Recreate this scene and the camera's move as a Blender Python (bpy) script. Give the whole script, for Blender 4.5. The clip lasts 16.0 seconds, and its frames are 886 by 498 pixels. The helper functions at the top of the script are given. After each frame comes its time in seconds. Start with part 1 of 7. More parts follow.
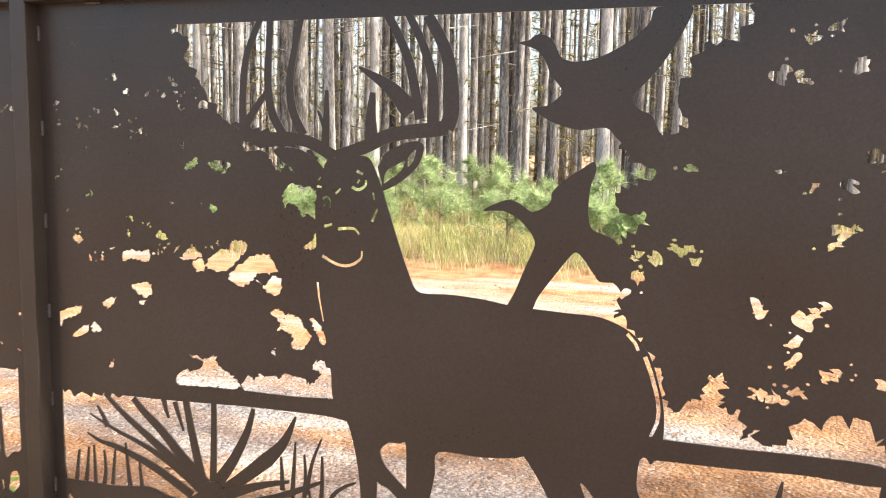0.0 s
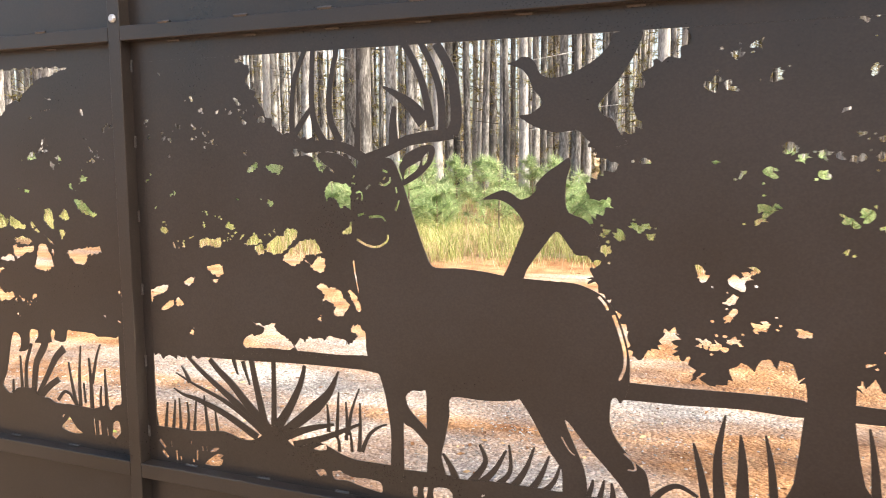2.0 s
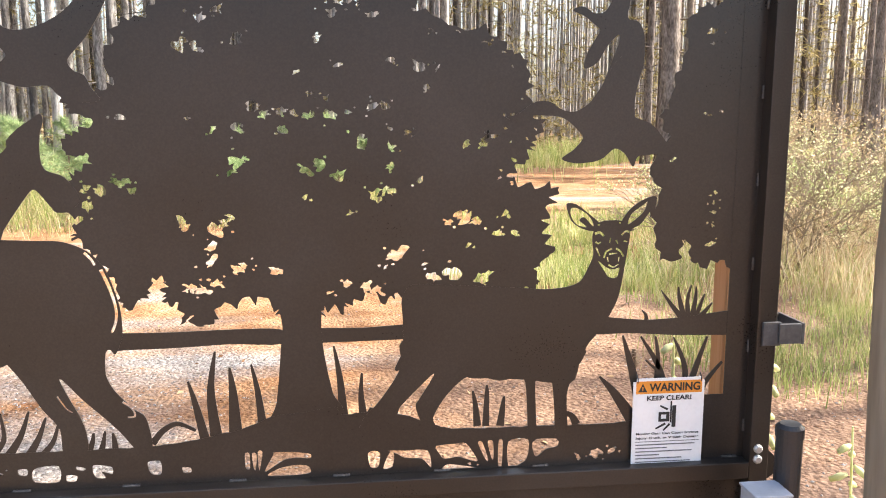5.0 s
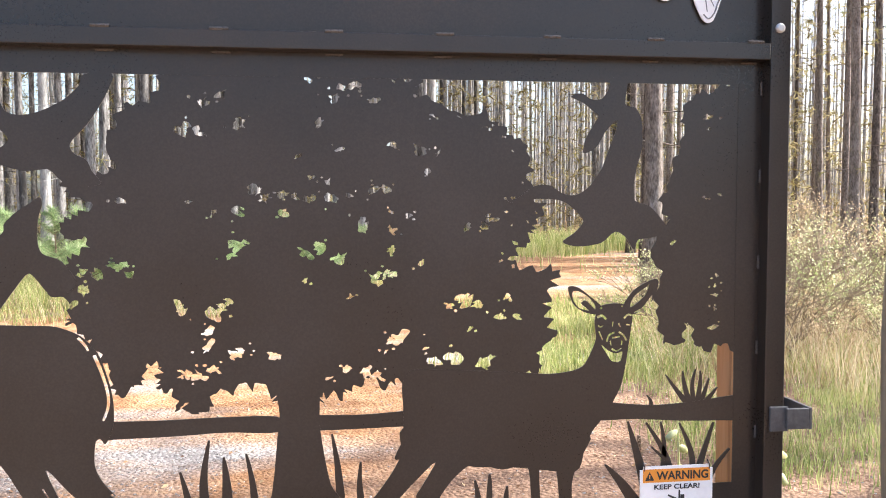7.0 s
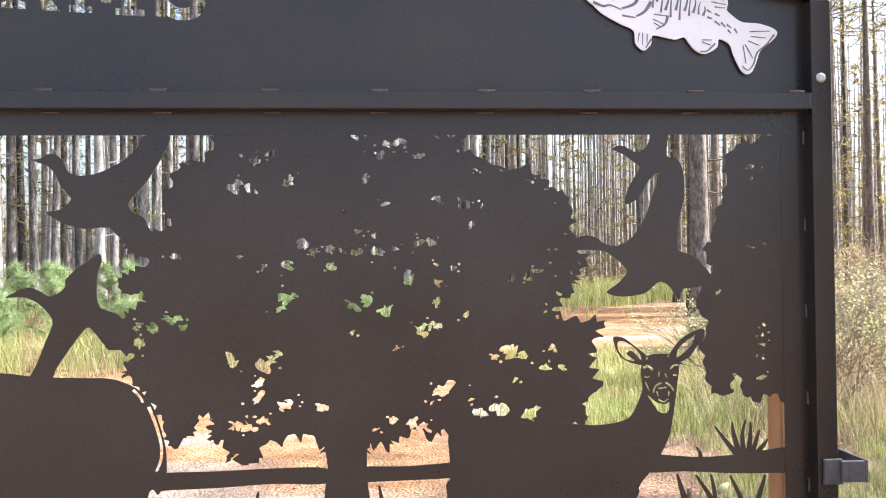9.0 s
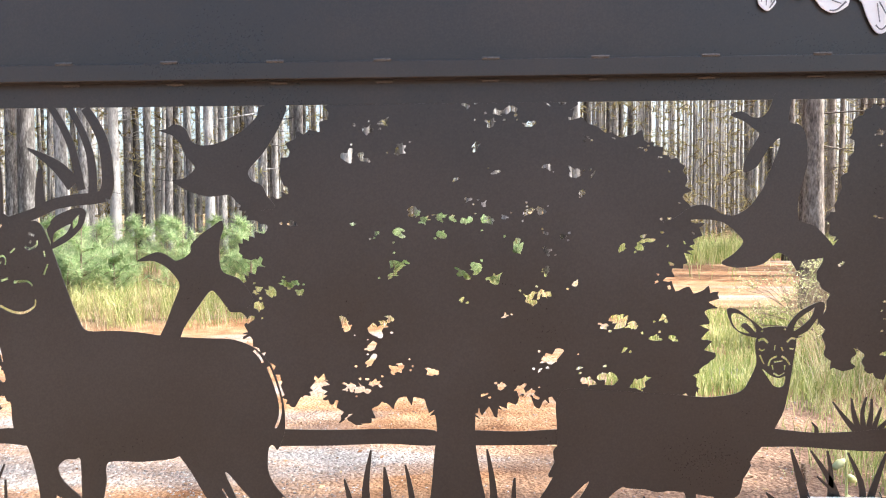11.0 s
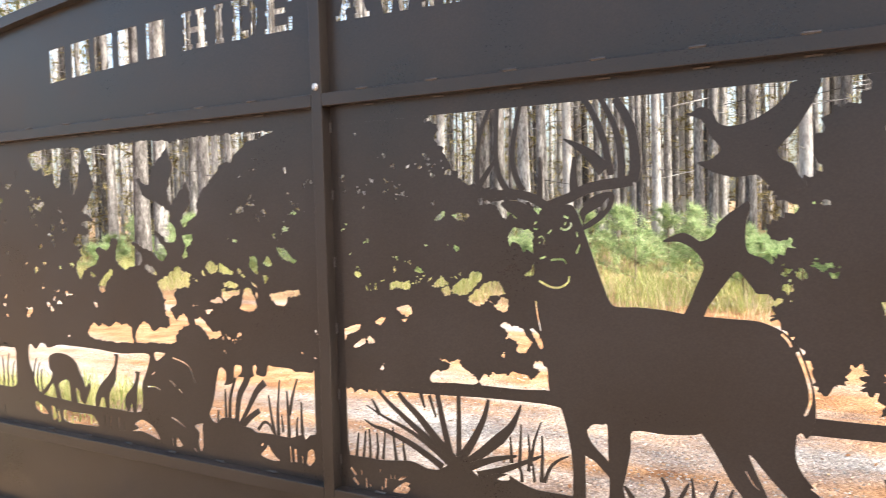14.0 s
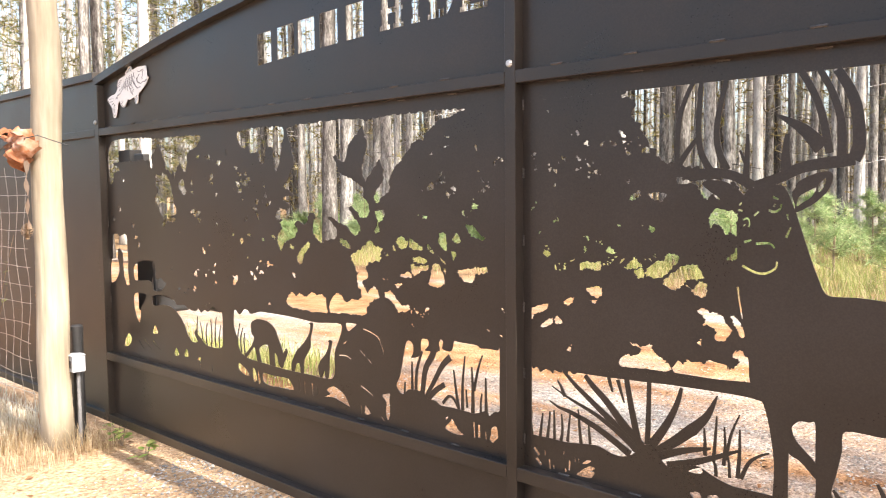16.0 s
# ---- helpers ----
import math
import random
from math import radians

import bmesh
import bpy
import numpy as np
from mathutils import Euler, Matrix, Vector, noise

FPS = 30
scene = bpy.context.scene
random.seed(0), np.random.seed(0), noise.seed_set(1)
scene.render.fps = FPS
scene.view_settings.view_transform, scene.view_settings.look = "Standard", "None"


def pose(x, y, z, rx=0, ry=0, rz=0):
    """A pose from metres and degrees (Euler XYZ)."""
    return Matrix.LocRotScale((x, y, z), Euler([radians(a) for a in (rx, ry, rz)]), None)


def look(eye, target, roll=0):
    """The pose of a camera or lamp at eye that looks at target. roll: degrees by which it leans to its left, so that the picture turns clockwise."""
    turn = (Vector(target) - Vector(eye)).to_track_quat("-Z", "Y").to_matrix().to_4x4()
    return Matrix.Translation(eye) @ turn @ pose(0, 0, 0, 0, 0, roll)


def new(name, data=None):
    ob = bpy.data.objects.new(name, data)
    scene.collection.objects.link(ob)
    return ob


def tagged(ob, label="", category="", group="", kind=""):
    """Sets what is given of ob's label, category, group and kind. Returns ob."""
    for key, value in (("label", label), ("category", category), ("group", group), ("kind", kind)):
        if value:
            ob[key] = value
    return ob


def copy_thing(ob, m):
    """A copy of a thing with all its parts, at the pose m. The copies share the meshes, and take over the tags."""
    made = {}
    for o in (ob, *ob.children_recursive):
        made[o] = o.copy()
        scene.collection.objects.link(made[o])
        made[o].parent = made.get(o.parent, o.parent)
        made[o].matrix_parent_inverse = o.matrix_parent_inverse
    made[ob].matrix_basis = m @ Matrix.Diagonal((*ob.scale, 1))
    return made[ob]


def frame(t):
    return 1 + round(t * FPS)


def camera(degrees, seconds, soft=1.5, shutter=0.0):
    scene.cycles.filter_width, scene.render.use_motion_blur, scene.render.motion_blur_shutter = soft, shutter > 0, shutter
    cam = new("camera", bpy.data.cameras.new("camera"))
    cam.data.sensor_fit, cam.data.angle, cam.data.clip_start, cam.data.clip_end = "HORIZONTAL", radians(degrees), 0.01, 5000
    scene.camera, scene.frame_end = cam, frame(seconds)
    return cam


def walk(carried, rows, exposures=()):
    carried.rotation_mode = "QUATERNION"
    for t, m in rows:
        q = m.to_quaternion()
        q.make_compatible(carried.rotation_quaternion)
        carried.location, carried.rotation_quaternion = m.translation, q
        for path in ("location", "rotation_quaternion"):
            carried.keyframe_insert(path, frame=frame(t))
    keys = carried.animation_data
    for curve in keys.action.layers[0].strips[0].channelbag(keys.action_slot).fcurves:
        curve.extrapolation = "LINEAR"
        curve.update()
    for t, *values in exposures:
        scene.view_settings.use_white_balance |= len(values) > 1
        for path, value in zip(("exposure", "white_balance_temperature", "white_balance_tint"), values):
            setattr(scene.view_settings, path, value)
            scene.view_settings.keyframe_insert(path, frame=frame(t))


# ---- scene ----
cam = camera(56.2, 16.0, soft=1.0, shutter=0.4)
PATH = [
    (0, (1.808, -1.819, 1.654), (1.18, 0.065, 1.423), 1.0),
    (0.5, (1.871, -1.968, 1.638), (1.21, -0.097, 1.388), 0.2),
    (1, (1.903, -2.093, 1.649), (1.227, -0.233, 1.357), -0.1),
    (1.5, (1.973, -2.154, 1.656), (1.229, -0.312, 1.423), -1.0),
    (2, (2.112, -2.19, 1.653), (1.329, -0.364, 1.425), -0.4),
    (2.5, (2.216, -2.224, 1.649), (1.435, -0.396, 1.421), -0.4),
    (3, (2.29, -2.276, 1.616), (1.556, -0.435, 1.349), -0.2),
    (3.5, (2.316, -2.301, 1.593), (1.814, -0.382, 1.34), 0.6),
    (4, (2.267, -2.311, 1.649), (2.172, -0.337, 1.339), -0.3),
    (4.5, (2.286, -2.312, 1.622), (2.474, -0.345, 1.312), 0.5),
    (4.7, (2.34, -2.315, 1.639), (2.559, -0.354, 1.31), 0.1),
    (7, (2.299, -2.29, 1.618), (2.562, -0.31, 1.512), -0.1),
    (7.5, (2.3, -2.287, 1.617), (2.558, -0.305, 1.533), -0.2),
    (8, (2.298, -2.291, 1.617), (2.517, -0.304, 1.557), -0.3),
    (10.3, (2.278, -2.362, 1.661), (2.301, -0.347, 1.749), -1.0),
    (10.5, (2.265, -2.362, 1.689), (2.248, -0.345, 1.691), -0.9),
    (11, (2.261, -2.335, 1.663), (2.184, -0.339, 1.571), -0.4),
    (11.5, (2.217, -2.349, 1.67), (2.128, -0.358, 1.508), 0.4),
    (12, (2.192, -2.361, 1.666), (2.007, -0.378, 1.487), -0.1),
    (12.5, (2.146, -2.379, 1.664), (1.703, -0.434, 1.516), -1.2),
    (13, (2.094, -2.404, 1.668), (1.38, -0.539, 1.552), -1.6),
    (13.5, (2.074, -2.428, 1.671), (1.158, -0.654, 1.562), -2.1),
    (14, (2.043, -2.439, 1.645), (0.989, -0.742, 1.544), -1.5),
    (14.5, (2.01, -2.438, 1.637), (0.835, -0.823, 1.531), -1.6),
    (15, (1.999, -2.458, 1.625), (0.724, -0.92, 1.522), -1.5),
    (15.5, (1.998, -2.436, 1.637), (0.653, -0.962, 1.499), -1.3),
    (16, (1.979, -2.451, 1.628), (0.597, -1.011, 1.494), -0.6),
]
# the clip's camera cools its white balance where it looks towards the blue-lit end of the gate
EXPOSURES = [(0, 1.76, 6750, 10), (2.0, 1.78, 6850, 10), (4.5, 1.78, 6650, 10), (7, 1.76, 6050, 10), (8, 1.76, 5950, 10), (10.5, 1.80, 6050, 10), (12, 1.80, 6150, 10), (13.5, 1.80, 6450, 10), (16, 1.70, 6700, 10)]
walk(cam, [(t, look(eye, target, roll)) for t, eye, target, roll in PATH], EXPOSURES)

from mathutils.geometry import delaunay_2d_cdt

# ---- light ----
SUN_DIR = Vector((0.98, 0.05, 0.90)).normalized()          # towards the sun, along the gate and a little behind it
world = bpy.data.worlds.new("sky_world")
scene.world = world
world.use_nodes = True
wn = world.node_tree
sky = wn.nodes.new("ShaderNodeTexSky")
sky.sky_type = 'NISHITA'
sky.sun_disc = False
sky.sun_elevation = math.asin(SUN_DIR.z)
sky.sun_rotation = math.atan2(SUN_DIR.x, SUN_DIR.y)
sky.air_density, sky.dust_density = 1.0, 4.5
bg = wn.nodes["Background"]
bg.inputs["Strength"].default_value = 0.15
wn.links.new(sky.outputs[0], bg.inputs["Color"])
sun_data = bpy.data.lights.new("sun", 'SUN')
sun_data.energy, sun_data.angle, sun_data.color = 5.0, radians(0.6), (1.0, 0.93, 0.82)
sun = new("sun", sun_data)
sun.matrix_world = look(SUN_DIR * 40, (0, 0, 0))



# ---- materials ----
def material(name, colours, rough=0.6, metal=0.0, scale=4.0, fine=60.0, bump=0.15, island=0.0, per_object=0.0, stretch=(1, 1, 1), translucent=0.0, spec=0.5):
    """Colours mixed by two scales of noise; optional variation per object or per island."""
    m = bpy.data.materials.new(name)
    m.use_nodes = True
    nt = m.node_tree
    b = nt.nodes["Principled BSDF"]
    N, L = nt.nodes.new, nt.links.new
    co = N("ShaderNodeTexCoord")
    mp = N("ShaderNodeMapping")
    mp.inputs["Scale"].default_value = stretch
    L(co.outputs["Object"], mp.inputs[0])
    n1, n2 = N("ShaderNodeTexNoise"), N("ShaderNodeTexNoise")
    n1.inputs["Scale"].default_value, n1.inputs["Detail"].default_value = scale, 5
    n2.inputs["Scale"].default_value, n2.inputs["Detail"].default_value = fine, 3
    L(mp.outputs[0], n1.inputs[0])
    L(mp.outputs[0], n2.inputs[0])
    mx = N("ShaderNodeMath")
    mx.operation = 'MULTIPLY_ADD'
    L(n2.outputs["Fac"], mx.inputs[0])
    mx.inputs[1].default_value = 0.45
    ad = N("ShaderNodeMath")
    ad.operation = 'MULTIPLY'
    ad.inputs[1].default_value = 0.55
    L(n1.outputs["Fac"], ad.inputs[0])
    L(ad.outputs[0], mx.inputs[2])
    fac = mx.outputs[0]
    for amount, out in ((per_object, "object"), (island, "island")):
        if amount:
            if out == "object":
                src = N("ShaderNodeObjectInfo").outputs["Random"]
            else:
                src = N("ShaderNodeNewGeometry").outputs["Random Per Island"]
            k = N("ShaderNodeMath")
            k.operation = 'MULTIPLY_ADD'
            L(src, k.inputs[0])
            k.inputs[1].default_value = amount
            L(fac, k.inputs[2])
            s = N("ShaderNodeMath")
            s.operation = 'SUBTRACT'
            L(k.outputs[0], s.inputs[0])
            s.inputs[1].default_value = amount / 2
            fac = s.outputs[0]
    r = N("ShaderNodeValToRGB")
    el = r.color_ramp.elements
    lo, hi = 0.3, 0.7
    while len(el) < len(colours):
        el.new(0.5)
    for i, c in enumerate(colours):
        el[i].position = lo + (hi - lo) * i / max(1, len(colours) - 1)
        el[i].color = (*c, 1)
    L(fac, r.inputs[0])
    L(r.outputs[0], b.inputs["Base Color"])
    rv = N("ShaderNodeMapRange")
    L(fac, rv.inputs[0])
    rv.inputs[1].default_value, rv.inputs[2].default_value = 0.3, 0.7
    rv.inputs[3].default_value, rv.inputs[4].default_value = max(0.05, rough - 0.12), min(1.0, rough + 0.12)
    L(rv.outputs[0], b.inputs["Roughness"])
    b.inputs["Metallic"].default_value = metal
    b.inputs["Specular IOR Level"].default_value = spec
    if bump:
        bp = N("ShaderNodeBump")
        bp.inputs["Strength"].default_value = bump
        bp.inputs["Distance"].default_value = 0.02
        L(fac, bp.inputs["Height"])
        L(bp.outputs[0], b.inputs["Normal"])
    if translucent:
        tr = N("ShaderNodeBsdfTranslucent")
        L(r.outputs[0], tr.inputs[0])
        mixer = N("ShaderNodeMixShader")
        mixer.inputs[0].default_value = translucent
        L(b.outputs[0], mixer.inputs[1])
        L(tr.outputs[0], mixer.inputs[2])
        L(mixer.outputs[0], nt.nodes["Material Output"].inputs[0])
    return m


M_STEEL = material("black_painted_steel", [(0.015, 0.0120, 0.0102), (0.0265, 0.0212, 0.0176), (0.042, 0.0332, 0.0272)], rough=0.36, scale=2.2, fine=180, bump=0.008, spec=0.5)
M_WELD = material("bare_weld", [(0.05, 0.045, 0.04), (0.17, 0.155, 0.145)], rough=0.45, metal=0.7, scale=40, fine=300, bump=0.4)
M_BARK = material("pine_bark", [(0.060, 0.055, 0.052), (0.155, 0.147, 0.142), (0.33, 0.319, 0.311), (0.50, 0.488, 0.475)], rough=0.95, scale=5.0, fine=22, bump=1.0, per_object=0.34, stretch=(1.6, 1.6, 0.45), spec=0.1)
# browner, darker copy of the bark, with the trunks' shade in its colour
M_SHADE_BARK = material("shaded_brown_bark", [(0.040, 0.033, 0.028), (0.095, 0.080, 0.070), (0.19, 0.163, 0.145), (0.30, 0.268, 0.245)], rough=0.95, scale=6.0, fine=24, bump=1.0, per_object=0.25, stretch=(1.6, 1.6, 0.6), spec=0.1)
M_FAR = material("far_autumn_foliage", [(0.12, 0.085, 0.04), (0.20, 0.18, 0.075), (0.32, 0.28, 0.13), (0.44, 0.38, 0.22)], rough=0.8, scale=0.3, fine=2, bump=0, island=0.6, translucent=0.5, spec=0.1)
M_NEEDLE = material("pine_needles", [(0.14, 0.15, 0.045), (0.28, 0.26, 0.09), (0.46, 0.38, 0.17)], rough=0.7, scale=0.8, fine=5, bump=0, island=0.5, translucent=0.5, spec=0.2)
M_EDGE = material("wood_edge_leaves", [(0.10, 0.11, 0.045), (0.20, 0.20, 0.085), (0.34, 0.31, 0.17)], rough=0.7, scale=0.8, fine=5, bump=0, island=0.5, translucent=0.5, spec=0.2)
M_YOUNG = material("young_pine_needles", [(0.21, 0.31, 0.13), (0.35, 0.46, 0.23), (0.54, 0.59, 0.37)], rough=0.6, scale=2, fine=9, bump=0, island=0.5, translucent=0.58, spec=0.3)
M_GRASS = material("grass", [(0.19, 0.24, 0.07), (0.34, 0.38, 0.13), (0.52, 0.49, 0.25)], rough=0.8, scale=0.35, fine=2.2, bump=0, island=0.55, translucent=0.35, spec=0.2)
M_DRY = material("dry_grass", [(0.32, 0.23, 0.13), (0.54, 0.42, 0.27), (0.70, 0.60, 0.44)], rough=0.85, scale=0.5, fine=3, bump=0, island=0.5, translucent=0.45, spec=0.2)
M_TWIG = material("dry_twigs", [(0.15, 0.11, 0.075), (0.30, 0.24, 0.18)], rough=0.9, scale=3, fine=20, bump=0.1, spec=0.1)


# ---- mesh helpers ----
def mesh_object(name, verts, faces, mat, parent=None, label="", smooth=False):
    me = bpy.data.meshes.new(name)
    me.from_pydata([tuple(v) for v in verts], [], [tuple(f) for f in faces])
    me.materials.append(mat)
    if smooth:
        me.polygons.foreach_set("use_smooth", [True] * len(me.polygons))
    me.update()
    ob = new(name, me)
    if parent:
        ob.parent = parent
    if label:
        ob["label"] = label
    return ob


def part(name, bm, mat, parent=None, label="", smooth=False):
    me = bpy.data.meshes.new(name)
    bm.normal_update()
    bm.to_mesh(me)
    bm.free()
    me.materials.append(mat)
    if smooth:
        me.polygons.foreach_set("use_smooth", [True] * len(me.polygons))
    ob = new(name, me)
    if parent:
        ob.parent = parent
    if label:
        ob["label"] = label
    return ob


def thing(name, label, category, group="", at=(0, 0, 0), rz=0):
    e = new(name)
    e.matrix_basis = pose(*at, 0, 0, rz)
    return tagged(e, label, category, group)


def box_bm(x0, x1, y0, y1, z0, z1, bevel=0.004, bm=None):
    own = bm is None
    bm = bm or bmesh.new()
    r = bmesh.ops.create_cube(bm, size=1.0)
    for v in r["verts"]:
        v.co = Vector(((x0 + x1) / 2 + v.co.x * (x1 - x0), (y0 + y1) / 2 + v.co.y * (y1 - y0), (z0 + z1) / 2 + v.co.z * (z1 - z0)))
    if bevel and own:
        bmesh.ops.bevel(bm, geom=list(bm.edges), offset=bevel, segments=2, affect='EDGES', profile=0.5)
    return bm


def tube(points, radii, sides=8, cap=True):
    """Verts and faces of a round tube through the points."""
    verts, faces = [], []
    pts = [Vector(p) for p in points]
    for i, p in enumerate(pts):
        d = (pts[min(i + 1, len(pts) - 1)] - pts[max(i - 1, 0)])
        d = d.normalized() if d.length > 1e-9 else Vector((0, 0, 1))
        a = d.cross(Vector((0, 0, 1)) if abs(d.z) < 0.9 else Vector((1, 0, 0))).normalized()
        b = d.cross(a)
        for k in range(sides):
            w = 2 * math.pi * k / sides
            verts.append(p + (a * math.cos(w) + b * math.sin(w)) * radii[i])
    for i in range(len(pts) - 1):
        for k in range(sides):
            faces.append((i * sides + k, i * sides + (k + 1) % sides, (i + 1) * sides + (k + 1) % sides, (i + 1) * sides + k))
    if cap:
        faces.append(tuple(range(sides))[::-1])
        faces.append(tuple((len(pts) - 1) * sides + k for k in range(sides)))
    return verts, faces


def join(lists):
    verts, faces = [], []
    for v, f in lists:
        o = len(verts)
        verts += v
        faces += [tuple(i + o for i in q) for q in f]
    return verts, faces


# ---- ground ----
def hill(x, y):
    """Height of the ground: level at the gate, gently uneven away from it."""
    d = max(0.0, y - 8.0)
    n = noise.noise((x * 0.12, y * 0.12, 3.1)) * 0.12 + noise.noise((x * 0.6, y * 0.6, 7.7)) * 0.025
    verge = max(0.0, min(1.0, (y - 9.3 + 0.06 * x) / 1.5)) * 0.10
    return n * min(1.0, d / 6 + 0.15) + verge


def ground_material():
    m = bpy.data.materials.new("clay_and_gravel_ground")
    m.use_nodes = True
    nt = m.node_tree
    N, L = nt.nodes.new, nt.links.new
    b = nt.nodes["Principled BSDF"]
    co = N("ShaderNodeTexCoord").outputs["Object"]

    def tex(scale, detail=6, rough=0.6):
        n = N("ShaderNodeTexNoise")
        n.inputs["Scale"].default_value, n.inputs["Detail"].default_value, n.inputs["Roughness"].default_value = scale, detail, rough
        L(co, n.inputs[0])
        return n.outputs["Fac"]

    def ramp(fac, stops):
        r = N("ShaderNodeValToRGB")
        e = r.color_ramp.elements
        while len(e) < len(stops):
            e.new(0.5)
        for i, (p, c) in enumerate(stops):
            e[i].position, e[i].color = p, (*c, 1)
        L(fac, r.inputs[0])
        return r.outputs[0]

    def mix(fac, a, c):
        x = N("ShaderNodeMix")
        x.data_type = 'RGBA'
        L(fac, x.inputs[0])
        L(a, x.inputs[6])
        L(c, x.inputs[7])
        return x.outputs[2]

    clay = ramp(tex(3.0), [(0.3, (0.20, 0.095, 0.045)), (0.5, (0.33, 0.18, 0.092)), (0.72, (0.47, 0.30, 0.18))])
    vor = N("ShaderNodeTexVoronoi")
    vor.inputs["Scale"].default_value = 38
    L(co, vor.inputs[0])
    stone = ramp(vor.outputs["Color"], [(0.1, (0.22, 0.212, 0.206)), (0.5, (0.33, 0.318, 0.308)), (0.9, (0.47, 0.458, 0.446))])
    long = N("ShaderNodeMapping")
    long.inputs["Scale"].default_value = (0.22, 1.0, 1.0)      # gravel in bands along the wheel tracks, standing in for shade streaks too
    L(co, long.inputs[0])
    lane = N("ShaderNodeTexNoise")
    lane.inputs["Scale"].default_value, lane.inputs["Detail"].default_value = 0.9, 5
    L(long.outputs[0], lane.inputs[0])
    # two spreads of fresh grey gravel lie on the drive behind the gate
    level = lane.outputs["Fac"]
    for cx, cy, rx, ry, much in ((-1.2, 2.9, 2.2, 1.25, 0.20), (1.1, 2.2, 0.9, 2.0, 0.10), (-3.0, 2.0, 1.6, 0.9, 0.12)):
        spread = N("ShaderNodeMapping")
        spread.vector_type = 'TEXTURE'
        spread.inputs["Location"].default_value, spread.inputs["Scale"].default_value = (cx, cy, 0), (rx, ry, 50)
        L(co, spread.inputs[0])
        ball = N("ShaderNodeTexGradient")
        ball.gradient_type = 'SPHERICAL'
        L(spread.outputs[0], ball.inputs[0])
        add = N("ShaderNodeMath")
        add.operation = 'MULTIPLY_ADD'
        L(ball.outputs[1], add.inputs[0])
        add.inputs[1].default_value = much
        L(level, add.inputs[2])
        level = add.outputs[0]
    where = ramp(level, [(0.48, (0, 0, 0)), (0.64, (0.92, 0.92, 0.92))])
    col = mix(where, clay, stone)
    speck = N("ShaderNodeMix")
    speck.data_type, speck.blend_type = 'RGBA', 'MULTIPLY'
    speck.inputs[0].default_value = 1.0
    L(col, speck.inputs[6])
    L(ramp(tex(85, 3, 0.7), [(0.36, (0.46, 0.43, 0.40)), (0.5, (0.88, 0.87, 0.86)), (0.62, (1, 1, 1))]), speck.inputs[7])
    col = speck.outputs[2]
    litter = ramp(tex(24, 4), [(0.35, (0.14, 0.085, 0.05)), (0.55, (0.32, 0.21, 0.12)), (0.75, (0.40, 0.31, 0.18))])
    sep = N("ShaderNodeSeparateXYZ")
    L(co, sep.inputs[0])
    wob = N("ShaderNodeMath")
    wob.operation = 'MULTIPLY_ADD'
    L(tex(0.5, 3), wob.inputs[0])
    wob.inputs[1].default_value = 3.0
    L(sep.outputs[1], wob.inputs[2])
    edge = N("ShaderNodeMapRange")
    L(wob.outputs[0], edge.inputs[0])
    edge.inputs[1].default_value, edge.inputs[2].default_value = 10.2, 11.2
    # the track that leaves the drive and runs into the wood stays bare clay
    line = N("ShaderNodeMath")
    line.operation = 'MULTIPLY_ADD'
    L(sep.outputs[1], line.inputs[0])
    line.inputs[1].default_value, line.inputs[2].default_value = -1.0, 8.4
    off = N("ShaderNodeMath")
    off.operation = 'ADD'
    L(line.outputs[0], off.inputs[0])
    L(sep.outputs[0], off.inputs[1])
    dist = N("ShaderNodeMath")
    dist.operation = 'ABSOLUTE'
    L(off.outputs[0], dist.inputs[0])
    bank = N("ShaderNodeMapRange")
    L(dist.outputs[0], bank.inputs[0])
    bank.inputs[1].default_value, bank.inputs[2].default_value = 3.0, 4.4
    both = N("ShaderNodeMath")
    both.operation = 'MULTIPLY'
    L(edge.outputs[0], both.inputs[0])
    L(bank.outputs[0], both.inputs[1])
    col = mix(both.outputs[0], col, litter)
    # pine straw has gathered on the bare soil past the gate's end, toned darker for the shade there, and dust before
    # the gate
    for cx, cy, rx, ry, tone in ((5.6, 2.4, 3.6, 3.4, ((0.09, 0.055, 0.036), (0.21, 0.13, 0.088), (0.34, 0.235, 0.165))), (-3.2, -1.6, 5.0, 2.6, ((0.20, 0.12, 0.07), (0.39, 0.265, 0.165), (0.55, 0.43, 0.31)))):
        spread = N("ShaderNodeMapping")
        spread.vector_type = 'TEXTURE'
        spread.inputs["Location"].default_value, spread.inputs["Scale"].default_value = (cx, cy, 0), (rx, ry, 50)
        L(co, spread.inputs[0])
        ball = N("ShaderNodeTexGradient")
        ball.gradient_type = 'SPHERICAL'
        L(spread.outputs[0], ball.inputs[0])
        frayed = N("ShaderNodeMath")
        frayed.operation = 'MULTIPLY_ADD'
        L(tex(2.2, 5), frayed.inputs[0])
        frayed.inputs[1].default_value = 0.5
        L(ball.outputs[1], frayed.inputs[2])
        col = mix(ramp(frayed.outputs[0], [(0.30, (0, 0, 0)), (0.52, (0.92, 0.92, 0.92))]), col, ramp(tex(30, 5, 0.7), [(0.3, tone[0]), (0.5, tone[1]), (0.72, tone[2])]))
    L(col, b.inputs["Base Color"])
    b.inputs["Roughness"].default_value = 0.95
    b.inputs["Specular IOR Level"].default_value = 0.15
    bp = N("ShaderNodeBump")
    bp.inputs["Strength"].default_value, bp.inputs["Distance"].default_value = 0.7, 0.03
    h = N("ShaderNodeMath")
    h.operation = 'MULTIPLY_ADD'
    L(vor.outputs["Distance"], h.inputs[0])
    h.inputs[1].default_value = -0.7
